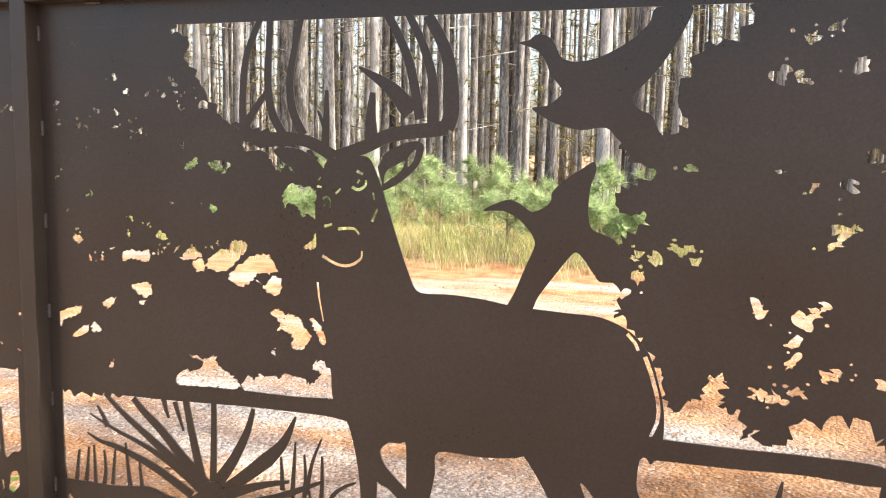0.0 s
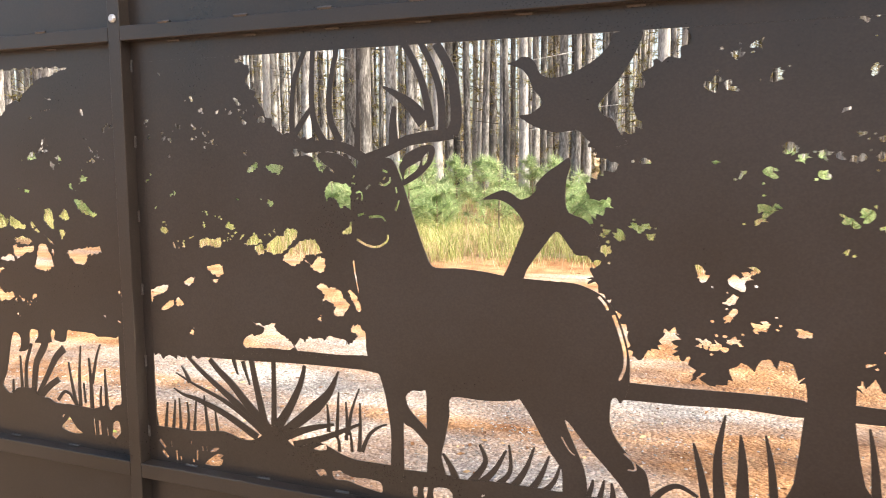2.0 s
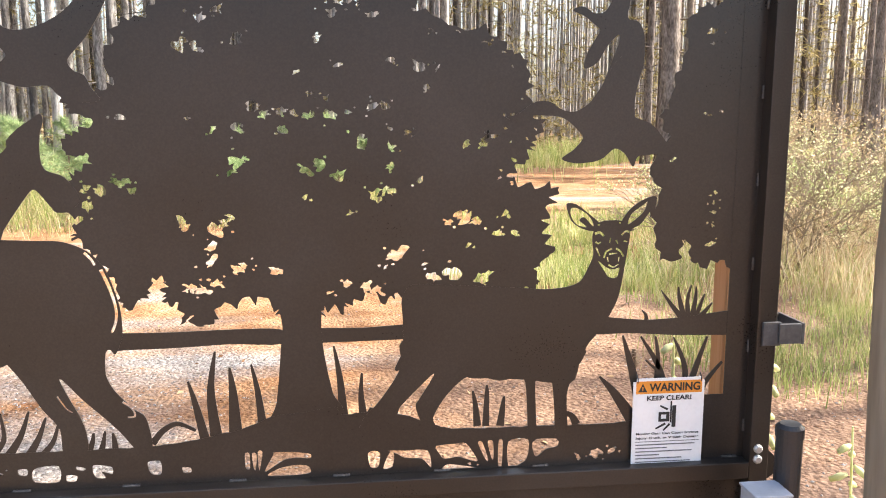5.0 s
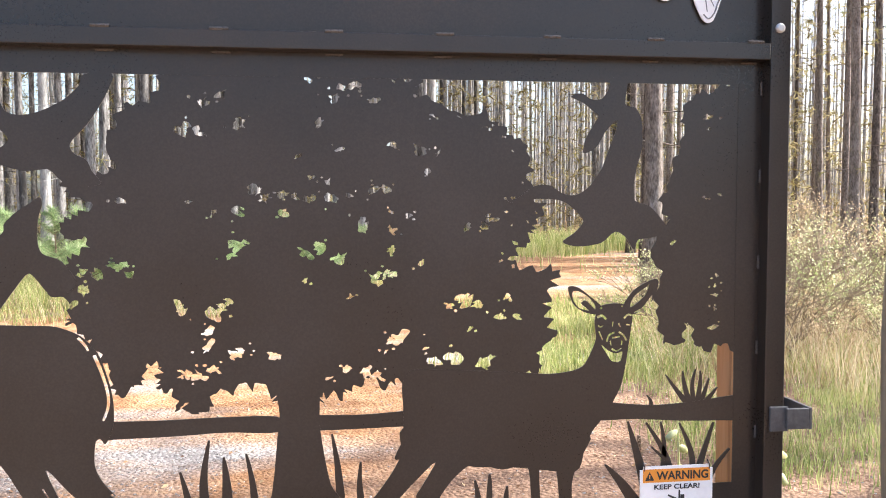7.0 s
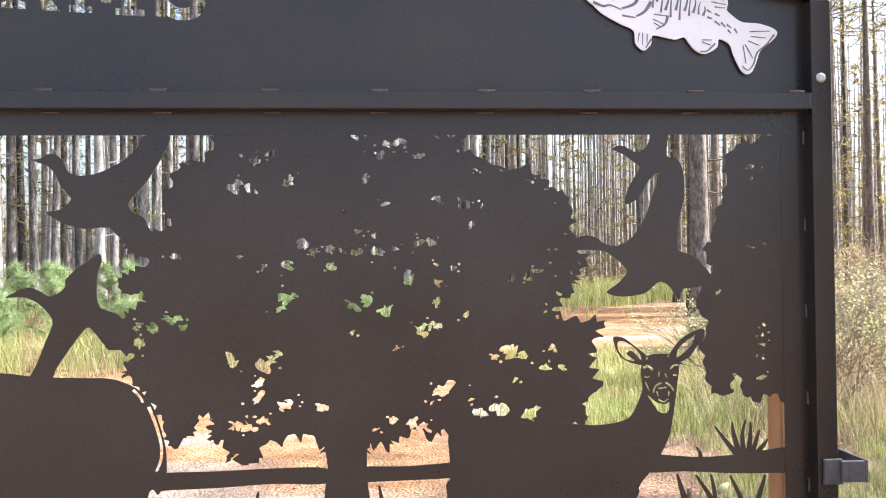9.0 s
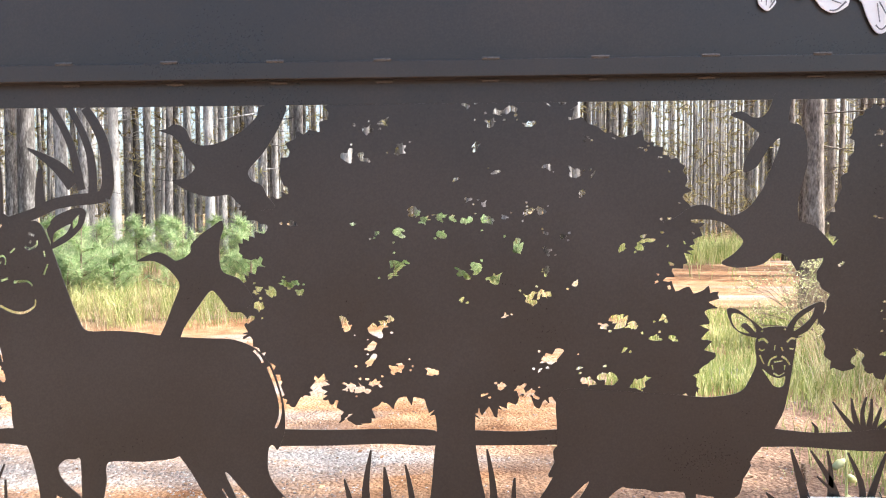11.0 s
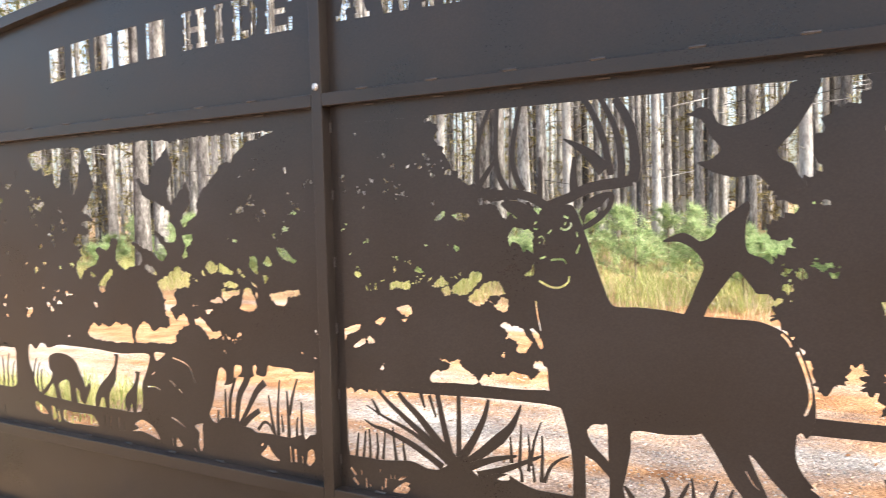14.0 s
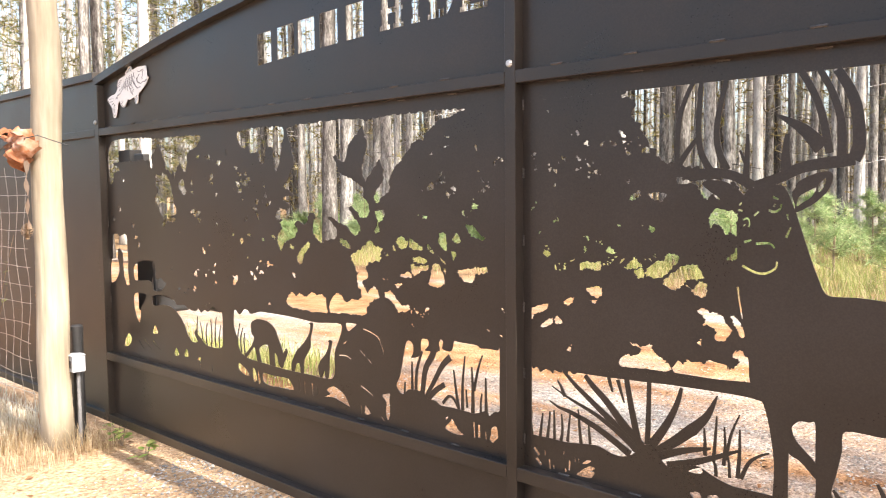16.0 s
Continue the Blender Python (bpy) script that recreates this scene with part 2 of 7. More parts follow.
    L(tex(14, 6), h.inputs[2])
    L(h.outputs[0], bp.inputs["Height"])
    L(bp.outputs[0], b.inputs["Normal"])
    return m


def ground():
    xs = sorted(set([-900, -400, -200, -120, -80] + [x * 1.0 for x in range(-60, 61, 2)] + [x * 0.25 for x in range(-40, 41)] + [80, 120, 200, 400, 900]))
    ys = sorted(set([-900, -400, -200, -100, -60, -40, -30, -20, -14, -10, -8] + [y * 0.25 for y in range(-24, 65)] + [y * 1.0 for y in range(16, 80, 2)] + [100, 150, 250, 400, 900]))
    verts = [(x, y, hill(x, y) if abs(x) < 100 and -8 <= y < 120 else 0) for y in ys for x in xs]
    n = len(xs)
    faces = [(j * n + i, j * n + i + 1, (j + 1) * n + i + 1, (j + 1) * n + i) for j in range(len(ys) - 1) for i in range(n - 1)]
    return tagged(mesh_object("ground", verts, faces, ground_material(), smooth=True), "orange clay drive with grey gravel and pine litter", "ground", kind="structure")


ground()


# ---- pine wood ----
def pine_trunk(rng, height, r0, sides=11):
    pts, radii = [], []
    bx, by = rng.uniform(-.25, .25), rng.uniform(-.25, .25)
    for i in range(12):
        f = i / 11
        pts.append((bx * f * f + 0.02 * math.sin(5 * f), by * f * f, height * f ** 1.25 - 0.15))
        radii.append(r0 * (1 - 0.72 * f) * (1.28 if i == 0 else 1.06 if i == 1 else 1))
    v, f = tube(pts, radii, sides)
    v = [p + Vector((noise.noise(p * 4.0), noise.noise(p * 4.0 + Vector((9, 0, 0))), 0)) * r0 * 0.12 for p in v]
    return v, f, pts


def tuft(rng, c, size, count, verts, faces, droop=0.3, width=0.03):
    """A burst of thin needles round c."""
    for _ in range(count):
        d = Vector((rng.gauss(0, 1), rng.gauss(0, 1), rng.gauss(0.25, 0.8))).normalized()
        side = d.cross(Vector((rng.uniform(-1, 1), rng.uniform(-1, 1), rng.uniform(-1, 1)))).normalized() * size * width * rng.uniform(0.7, 1.3)
        tip = c + d * size * rng.uniform(0.7, 1.2) - Vector((0, 0, droop * size * rng.random()))
        o = len(verts)
        verts += [c - side, c + side, tip]
        faces.append((o, o + 1, o + 2))


def pine(rng, height, r0, crown_from, whorls, bark=M_BARK):
    e = thing("pine_tree", "tall straight pine with grey-brown furrowed bark in the wood", "pine tree", "pines of the wood")
    v, f, pts = pine_trunk(rng, height, r0)
    mesh_object("trunk", v, f, bark, e, smooth=True)
    bv, bf, nv, nf = [], [], [], []
    for i in range(whorls):
        z = height * (crown_from + (0.99 - crown_from) * i / whorls) + rng.uniform(-.3, .3)
        reach = (1 - i / whorls) ** 0.7 * height * 0.13 + 0.5
        for _ in range(4):
            w = rng.uniform(0, 6.283)
            d = Vector((math.cos(w), math.sin(w), rng.uniform(-0.05, 0.45)))
            a = Vector((0, 0, z))
            mid, b = a + d * reach * 0.5, a + d * reach + Vector((0, 0, 0.15 * reach))
            tv, tf = tube([a, mid, b], [0.035, 0.022, 0.008], 4, False)
            o = len(bv)
            bv += tv
            bf += [tuple(k + o for k in q) for q in tf]
            for k in range(5):
                c = a.lerp(b, 0.45 + 0.14 * k) + Vector((rng.uniform(-.35, .35), rng.uniform(-.35, .35), rng.uniform(-.2, .3)))
                tuft(rng, c, rng.uniform(0.25, 0.42), 20, nv, nf, 0.3, 0.032)
    # dead stubs and small side shoots low on the trunk
    for i in range(14):
        z = height * rng.uniform(0.12, crown_from)
        w = rng.uniform(0, 6.283)
        d = Vector((math.cos(w), math.sin(w), rng.uniform(-.25, .2)))
        a = Vector((0, 0, z))
        tv, tf = tube([a, a + d * 0.5, a + d * rng.uniform(0.7, 1.5)], [0.016, 0.011, 0.004], 4, False)
        o = len(bv)
        bv += tv
        bf += [tuple(k + o for k in q) for q in tf]
        if i % 2 == 0:
            tuft(rng, a + d * 0.9, 0.24, 24, nv, nf, 0.3, 0.022)
    tagged(mesh_object("branchwork", bv, bf, bark, e), kind="stuff")
    tagged(mesh_object("crown", nv, nf, M_NEEDLE, e), kind="stuff")
    return e


def sapling(rng, height):
    e = thing("young_pine", "bright green bushy young pine at the edge of the wood", "young pine", "young pines along the wood's edge")
    v, f = tube([(0, 0, -0.05), (0.02, 0.01, height * 0.5), (0, 0.02, height)], [0.028, 0.018, 0.006], 6)
    bl = [(v, f)]
    nv, nf = [], []
    for i in range(int(13 * height) + 3):
        z = height * (0.12 + 0.86 * rng.random())
        w = rng.uniform(0, 6.283)
        reach = (1.05 - z / height) * height * 0.38 + 0.12
        d = Vector((math.cos(w), math.sin(w), rng.uniform(0.3, 0.9)))
        a = Vector((0, 0, z))
        b = a + d * reach
        bl.append(tube([a, b], [0.009, 0.004], 4, False))
        for k in range(4):
            tuft(rng, a.lerp(b, 0.3 + 0.23 * k), 0.2, 34, nv, nf, 0.05, 0.028)
    bv, bf = join(bl)
    mesh_object("stem", bv, bf, M_TWIG, e)
    tagged(mesh_object("foliage", nv, nf, M_YOUNG, e), kind="stuff")
    return e


rng = random.Random(11)
masters = [pine(rng, rng.uniform(17, 21), 0.095 + 0.02 * k, 0.66 + 0.015 * k, 7) for k in range(6)]
brng = random.Random(23)
masters += [pine(brng, 19.5, 0.175, 0.68, 7, M_SHADE_BARK), pine(brng, 18.0, 0.135, 0.68, 7, M_SHADE_BARK)]
RADII = [0.095 + 0.02 * k for k in range(6)] + [0.175, 0.135]
spots, shade_pines = [], []
for row in range(0, 22):
    y = 17.0 + row * 2.7
    for col in range(-42, 30):
        x = col * 1.9 + rng.uniform(-.8, .8) + (row % 2) * 1.1
        yy = y + rng.uniform(-1.0, 1.0)
        # only what lies inside the walk's outlook; the track on the right stays open
        az = math.degrees(math.atan2(x - 2, yy + 2.3))
        if not -80 < az < 42 or rng.random() < 0.15:
            # pines right of the view are unseen, kept only to shade the wood
            if 42 <= az < 66 and rng.random() < 0.42:
                shade_pines.append((x, yy))
            continue
        if abs(x - 0.26 * yy - 2.9) < 2.3 and yy < 45 or x > 9 and yy < 28 and rng.random() < 0.55:
            continue
        if az > 28 and rng.random() < 0.55:
            continue
        spots.append((x, yy))
spots += [(9.3, 16.4), (-15.5, 12.0), (-17.2, 13.4), (-13.6, 14.6)]
spots += [(-8.5 - 3.1 * k + rng.uniform(-1, 1), 3 + 2.3 * j + rng.uniform(-1, 1)) for k in range(3, 8) for j in range(-2, 4) if k - j > 3]
# trunks that stand out: bearing and apparent width in degrees from the middle of the walk, and which size of pine
STANDING = ((-28.6, 1.17, 5), (-25.5, 0.62, 3), (-17.7, 0.70, 4), (-13.5, 0.55, 3), (-11.9, 0.78, 4), (-31.4, 0.35, 1), (-3.8, 0.62, 3),
            (-26.7, 0.93, 5), (-21.5, 0.55, 3), (-20.4, 0.55, 3), (20.5, 0.55, 3), (-53.8, 0.60, 4), (-52.3, 1.05, 5), (-48.2, 0.82, 4), (-47.5, 0.51, 2),
            (-70.7, 0.70, 4), (-67.4, 0.86, 5), (-66.5, 0.86, 5), (-65.3, 0.47, 2), (-64.1, 0.86, 4), (-55.5, 0.39, 2), (30.6, 0.31, 1), (31.7, 0.39, 2),
            (32.1, 0.47, 2), (32.6, 0.31, 1), (33.5, 0.47, 2), (34.1, 0.70, 4), (35.1, 0.55, 3))
standing = [(7.55, 10.86, 6)]
for bearing, width, k in STANDING:
    if bearing > 15:          # pines beside the track take the bark darkened for shade
        k = 6 if k > 3 else 7
    far = 1.84 * RADII[k] / radians(width)
    standing.append((2.2 + math.sin(radians(bearing)) * far, -2.3 + math.cos(radians(bearing)) * far, k))
    spots = [q for q in spots if abs(math.degrees(math.atan2(q[0] - 2.2, q[1] + 2.3)) - bearing) > width / 2 + 0.45 or math.hypot(q[0] - 2.2, q[1] + 2.3) > far + 3]
spots.sort(key=lambda p: (p[0] - 2) ** 2 + (p[1] + 2.3) ** 2)
chosen = [(x, y, k) for x, y, k in standing]
# the spots after the wood's own are unseen pines, added to cast shade
chosen += [(x, y, i % 6 if x < 0.36 * y + 3 else 6 + i % 2) for i, (x, y) in enumerate(spots[:260] + shade_pines[:12] + [(-5.8, -13.0), (4.5, -13.5), (13.0, 1.0), (16.5, -0.6), (17.5, 3.2), (20.5, -1.2), (15.0, -2.8), (24.0, 4.4), (16.2, 2.4), (19.2, 3.6), (20.6, 1.6)])]
placed = set()
for x, y, k in chosen:
    m = masters[k]
    p = pose(x, y, hill(x, y), rng.uniform(-1.2, 1.2), rng.uniform(-1.2, 1.2), rng.uniform(0, 360))
    if k not in placed:
        m.matrix_basis = p
        placed.add(k)
    else:
        copy_thing(m, p)
far_v, far_f = [], []
far_nv, far_nf = [], []
edge_v, edge_f = [], []
for x, y in spots[260:]:
    h, r = rng.uniform(16, 21), rng.uniform(0.07, 0.14)
    lean = rng.uniform(-.3, .3)
    v, f = tube([(x, y, -0.2), (x + lean * .4, y, h * 0.5), (x + lean, y, h)], [r, r * .75, r * .25], 6, False)
    o = len(far_v)
    far_v += v
    far_f += [tuple(k + o for k in q) for q in f]
# past the end of the track the wood closes again
for _ in range(330):
    az, d = radians(rng.uniform(2, 42)), rng.uniform(44, 95)
    x, y, h, r = 2 + math.sin(az) * d, -2.3 + math.cos(az) * d, rng.uniform(15, 21), rng.uniform(0.07, 0.13)
    lean = rng.uniform(-.3, .3)
    v, f = tube([(x, y, -0.2), (x + lean * .4, y, h * 0.5), (x + lean, y, h)], [r, r * .75, r * .25], 6, False)
    o = len(far_v)
    far_v += v
    far_f += [tuple(k + o for k in q) for q in f]
# sunlit undergrowth and low boughs deep in the wood
for _ in range(18000):
    az, d = radians(rng.uniform(-78, 40)), rng.uniform(32, 80)
    c = Vector((2 + math.sin(az) * d, -2.3 + math.cos(az) * d, rng.random() ** 1.3 * 15))
    if c.y > 6:
        for _k in range(2):
            tuft(rng, c + Vector((rng.gauss(0, .5), rng.gauss(0, .5), rng.gauss(0, .3))), 0.42, 8, far_nv, far_nf, 0.3, 0.05)
# leafy edge of the wood past the gate's tail
for _ in range(2600):
    az, d = radians(rng.uniform(-80, -57)), rng.uniform(25, 46)
    c = Vector((2 + math.sin(az) * d, -2.3 + math.cos(az) * d, 1.2 + rng.random() ** 0.8 * 11))
    for _k in range(2):
        tuft(rng, c + Vector((rng.gauss(0, .35), rng.gauss(0, .35), rng.gauss(0, .25))), 0.3, 9, edge_v, edge_f, 0.3, 0.05)
tagged(mesh_object("wood_edge_foliage", edge_v, edge_f, M_EDGE), "green leafy boughs along the wood's edge", "foliage", kind="stuff")
if far_v:
    tagged(mesh_object("far_wood_trunks", far_v, far_f, M_BARK), "far pine trunks deep in the wood", "far woods", kind="stuff")
tagged(mesh_object("far_wood_foliage", far_nv, far_nf, M_FAR), "sunlit yellow-green foliage deep in the wood", "far woods", kind="stuff")

young = [sapling(rng, h) for h in (0.75, 1.05, 1.4)]
for i in range(100):
    x = rng.uniform(-18, 3.4)
    y = 10.9 + rng.random() ** 1.4 * 6.5
    p = pose(x, y, hill(x, y), 0, 0, rng.uniform(0, 360))
    if i < 3:
        young[i].matrix_basis = p
    else:
        copy_thing(young[i % 3], p)


def blades(rng, count, spot, lo, hi, width, bend=0.35):
    verts, faces = [], []
    for _ in range(count):
        x, y = spot(rng)
        if y > 11.6 and 3.0 < x < 13.0 and abs(y - x - 8.4) < 3.0 and rng.random() < 0.94:
            continue      # the side track is worn bare
        z = hill(x, y)
        h = rng.uniform(lo, hi)
        w = rng.uniform(0, 6.283)
        d = Vector((math.cos(w), math.sin(w), 0))
        s = Vector((-d.y, d.x, 0)) * width * rng.uniform(0.6, 1.3)
        a = Vector((x, y, z - 0.01))
        mid = a + d * h * bend * 0.3 + Vector((0, 0, h * 0.6))
        tip = a + d * h * bend * rng.uniform(0.6, 1.6) + Vector((0, 0, h))
        o = len(verts)
        verts += [a - s, a + s, mid + s * 0.7, mid - s * 0.7, tip]
        faces += [(o, o + 1, o + 2, o + 3), (o + 3, o + 2, o + 4)]
    return verts, faces


def clumped(x0, x1, y0, y1, n, spread):
    centres = [(rng.uniform(x0, x1), rng.uniform(y0, y1)) for _ in range(n)]

    def spot(r):
        c = centres[int(r.random() * n) % n]
        return c[0] + r.gauss(0, spread), c[1] + r.gauss(0, spread)
    return spot


def wedge(a0, a1, d0, d1, n, spread):
    """Tufts in a sector beyond the gate's end, told by bearing and distance from the middle of the walk."""
    centres = []
    for _ in range(n):
        a, d = radians(rng.uniform(a0, a1)), rng.uniform(d0, d1)
        centres.append((2.3 + math.sin(a) * d, -2.3 + math.cos(a) * d))

    def spot(r):
        c = centres[int(r.random() * n) % n]
        return c[0] + r.gauss(0, spread), c[1] + r.gauss(0, spread)
    return spot


# straw lighter than the dry grass, its full sun put into the colour
M_STRAW = material("sunlit_straw", [(0.50, 0.43, 0.31), (0.70, 0.64, 0.52), (0.84, 0.80, 0.70)], rough=0.85, scale=0.5, fine=3, bump=0, island=0.5, translucent=0.35, spec=0.2)
for name, label, count, spot, lo, hi, wid, mat in (
    ("verge_grass", "green and yellow tall grass along the wood's edge", 26000, clumped(-18, 4, 9.6, 13.4, 420, 0.16), 0.08, 0.62, 0.0035, M_GRASS),
    ("dry_verge_grass", "dry straw-coloured grass along the wood's edge", 9000, clumped(-18, 4, 9.2, 12.8, 300, 0.2), 0.06, 0.45, 0.003, M_DRY),
    ("wood_floor_grass", "sparse low grass on the wood's floor", 14000, clumped(-30, 20, 14, 30, 700, 0.4), 0.2, 0.6, 0.012, M_GRASS),
    ("tall_grass", "tall mixed green grass beside the gate's end", 13000, wedge(22, 44, 8.0, 18.0, 260, 0.25), 0.1, 0.45, 0.004, M_GRASS),
    ("dry_tall_grass", "tall dry grass beside the gate's end", 7000, wedge(22, 44, 7.6, 13.0, 190, 0.2), 0.15, 0.8, 0.0025, M_DRY),
    ("track_grass", "low green grass tufts beside the track", 9000, wedge(9, 23, 7.6, 13.0, 120, 0.2), 0.06, 0.28, 0.005, M_GRASS),
    ("clearing_grass", "pale yellow-green tall grass at the end of the track", 7000, clumped(6.0, 15.0, 20.0, 26.0, 120, 0.4), 0.2, 0.9, 0.010, M_GRASS),
    ("weed_grass", "green weeds and grass on the far side of the drive", 2600, clumped(-7.2, -3.9, 1.5, 2.5, 60, 0.12), 0.06, 0.24, 0.004, M_GRASS),
    ("low_grass", "short green grass near the gate's end", 11000, wedge(22, 48, 5.2, 9.2, 95, 0.16), 0.04, 0.20, 0.003, M_GRASS),
    ("straw", "pale dry straw grass at the foot of the fence", 9000, clumped(-6.2, -3.75, -1.3, -0.25, 90, 0.12), 0.03, 0.16, 0.003, M_STRAW),
    ("post_grass", "thin dry grass tufts round the timber post", 1100, clumped(-3.9, -3.2, -0.75, -0.15, 24, 0.07), 0.05, 0.2, 0.002, M_DRY),
):
    v, f = blades(rng, count, spot, lo, hi, wid, 0.8 if "tall" in name or "verge" in name else 0.4)
    tagged(mesh_object(name, v, f, mat), label, "grass", kind="stuff")


# ---- loose stones and fallen leaves ----
def scatter(name, label, category, mat, count, spot, size, flat):
    verts, faces = [], []
    for _ in range(count):
        x, y = spot(rng)
        z = hill(x, y)
        r = size * rng.uniform(0.4, 1.3)
        a = rng.uniform(0, 6.283)
        u, w = Vector((math.cos(a), math.sin(a), 0)) * r, Vector((-math.sin(a), math.cos(a), 0)) * r * rng.uniform(0.5, 0.9)
        c = Vector((x, y, z + r * 0.15))
        o = len(verts)
        if flat:
            up = Vector((0, 0, r * rng.uniform(0.05, 0.5)))
            verts += [c - u, c + w * .6 + up, c + u + up * .4, c - w * .6]
            faces += [(o, o + 3, o + 2), (o, o + 2, o + 1)]
        else:
            up = Vector((0, 0, r * rng.uniform(0.4, 0.7)))
            verts += [c - u - w * .4, c + u * .3 - w, c + u + w * .3, c - u * .2 + w, c + up + u * rng.uniform(-.3, .3), c + up * .8 - u * .4]
            faces += [(o, o + 1, o + 4), (o + 1, o + 2, o + 4), (o + 2, o + 3, o + 4), (o + 3, o + 5, o + 4), (o + 3, o, o + 5), (o, o + 4, o + 5)]
    tagged(mesh_object(name, verts, faces, mat), label, category, kind="stuff")


M_STONE = material("gravel_stone", [(0.19, 0.175, 0.162), (0.29, 0.272, 0.255), (0.42, 0.405, 0.385)], rough=0.9, scale=9, fine=60, bump=0.1, island=0.6, spec=0.2)
M_LITTER = material("fallen_leaf", [(0.16, 0.08, 0.04), (0.32, 0.18, 0.09), (0.46, 0.33, 0.19)], rough=0.9, scale=9, fine=60, bump=0, island=0.7, spec=0.1)


def lanes(r):
    if r.random() < 0.45:
        c = r.choice(((-1.2, 2.9, 0.9, 0.5), (-1.2, 2.9, 0.9, 0.5), (0.95, 2.2, 0.45, 0.8), (-3.0, 2.0, 0.7, 0.4)))
        return r.gauss(c[0], c[2]), max(0.15, r.gauss(c[1], c[3]))
    y = r.choice((0.9, 1.7, 3.0, 4.6)) + r.gauss(0, 0.45)
    return r.uniform(-7, 7), max(0.15, y)


scatter("gravel", "loose grey gravel stones along the drive", "gravel", M_STONE, 9000, lanes, 0.010, False)
scatter("gravel_front", "loose grey gravel stones before the gate", "gravel", M_STONE, 2600, lambda r: (r.uniform(-2.7, 0.3), r.gauss(0.0, 0.3)), 0.012, False)
scatter("leaf_litter", "brown fallen leaves and needles on the clay", "leaf litter", M_LITTER, 3500, lambda r: (r.uniform(-5.5, 6.5), r.uniform(-1.2, 9.0)), 0.022, True)


# ---- outlines of the cut silhouettes, in millimetres along and up the gate ----
BUCK_BODY = [(1050, 1574), (1057, 1536), (1079, 1476), (1105, 1407), (1132, 1346), (1155, 1326), (1227, 1327), (1302, 1322), (1357, 1314), (1411, 1309), (1500, 1305), (1574, 1301), (1637, 1275), (1680, 1228), (1705, 1156), (1716, 1104), (1717, 1041), (1706, 1004), (1694, 984), (1682, 998), (1669, 987), (1666, 927), (1687, 879), (1735, 825), (1766, 798), (1779, 711), (1737, 705), (1694, 760), (1651, 806), (1598, 860), (1554, 912), (1542, 916), (1563, 865), (1599, 782), (1603, 704), (1541, 692), (1534, 774), (1492, 834), (1447, 913), (1411, 964), (1374, 1011), (1262, 1072), (1149, 1206), (1093, 1380)]
BUCK_FRONT = [(1411, 965), (1309, 948), (1203, 946), (1195, 887), (1180, 812), (1169, 759), (1184, 692), (1124, 684), (1126, 769), (1123, 842), (1121, 952), (1105, 954), (1075, 952), (1054, 931), (1058, 909), (1063, 873), (1046, 847), (1043, 674), (1003, 668), (1004, 792), (997, 866), (983, 939), (963, 997), (927, 1046), (921, 1120), (907, 1192), (893, 1283), (886, 1355), (881, 1445), (879, 1517), (893, 1584), (911, 1630), (960, 1637), (1016, 1640), (1050, 1574), (1132, 1346), (1263, 1108), (1411, 1032)]
BUCK_SHIN = [(1052, 914), (1068, 892), (1091, 869), (1125, 835), (1128, 791), (1098, 817), (1075, 837), (1046, 853)]
BUCK_ANTLERS_0 = [
    (31, 34, [(930, 1638), (1006, 1663), (1064, 1689), (1121, 1700), (1176, 1705), (1212, 1711)]),
    (37, 25, [(1209, 1708), (1221, 1743), (1220, 1800), (1212, 1858), (1192, 1909), (1161, 1960)]),
    (25, 17, [(1178, 1720), (1178, 1780), (1170, 1838), (1147, 1903), (1114, 1965)]),
    (23, 19, [(1145, 1729), (1134, 1788), (1118, 1854), (1093, 1913), (1061, 1968)]),
    (46, 5, [(1124, 1744), (1081, 1792), (1037, 1823), (992, 1848)]),
    (34, 12, [(1026, 1677), (1023, 1731), (1027, 1790)]),
    (31, 22, [(930, 1638), (874, 1669), (810, 1683), (739, 1682), (679, 1685), (648, 1704)]),
    (23, 14, [(847, 1690), (818, 1749), (811, 1818), (824, 1894), (842, 1968)]),
]
BUCK_ANTLERS_1 = [
    (23, 14, [(791, 1691), (762, 1742), (751, 1804), (753, 1889), (759, 1972)]),
    (19, 14, [(679, 1695), (680, 1783), (689, 1868), (712, 1929), (735, 1973)]),
    (22, 12, [(679, 1701), (714, 1751), (751, 1797)]),
    (22, 8, [(905, 1664), (908, 1733), (909, 1796)]),
    (12, 6, [(906, 1702), (886, 1748)]),
]
BUCK_ANTLERS = BUCK_ANTLERS_0 + BUCK_ANTLERS_1
BUCK_EARS = [
    [(1052, 1583), (1042, 1618), (1064, 1653), (1113, 1675), (1145, 1678), (1156, 1663), (1144, 1626), (1112, 1593), (1080, 1573), (1052, 1562)],
    [(817, 1609), (791, 1625), (765, 1649), (783, 1660), (836, 1656), (879, 1633), (904, 1602), (886, 1571), (855, 1582), (834, 1591)],
]
BUCK_EAR_HOLES = [
    [(1057, 1580), (1062, 1607), (1088, 1623), (1111, 1633), (1099, 1608), (1076, 1592)],
    [(1117, 1641), (1137, 1660), (1130, 1632), (1117, 1620)],
]
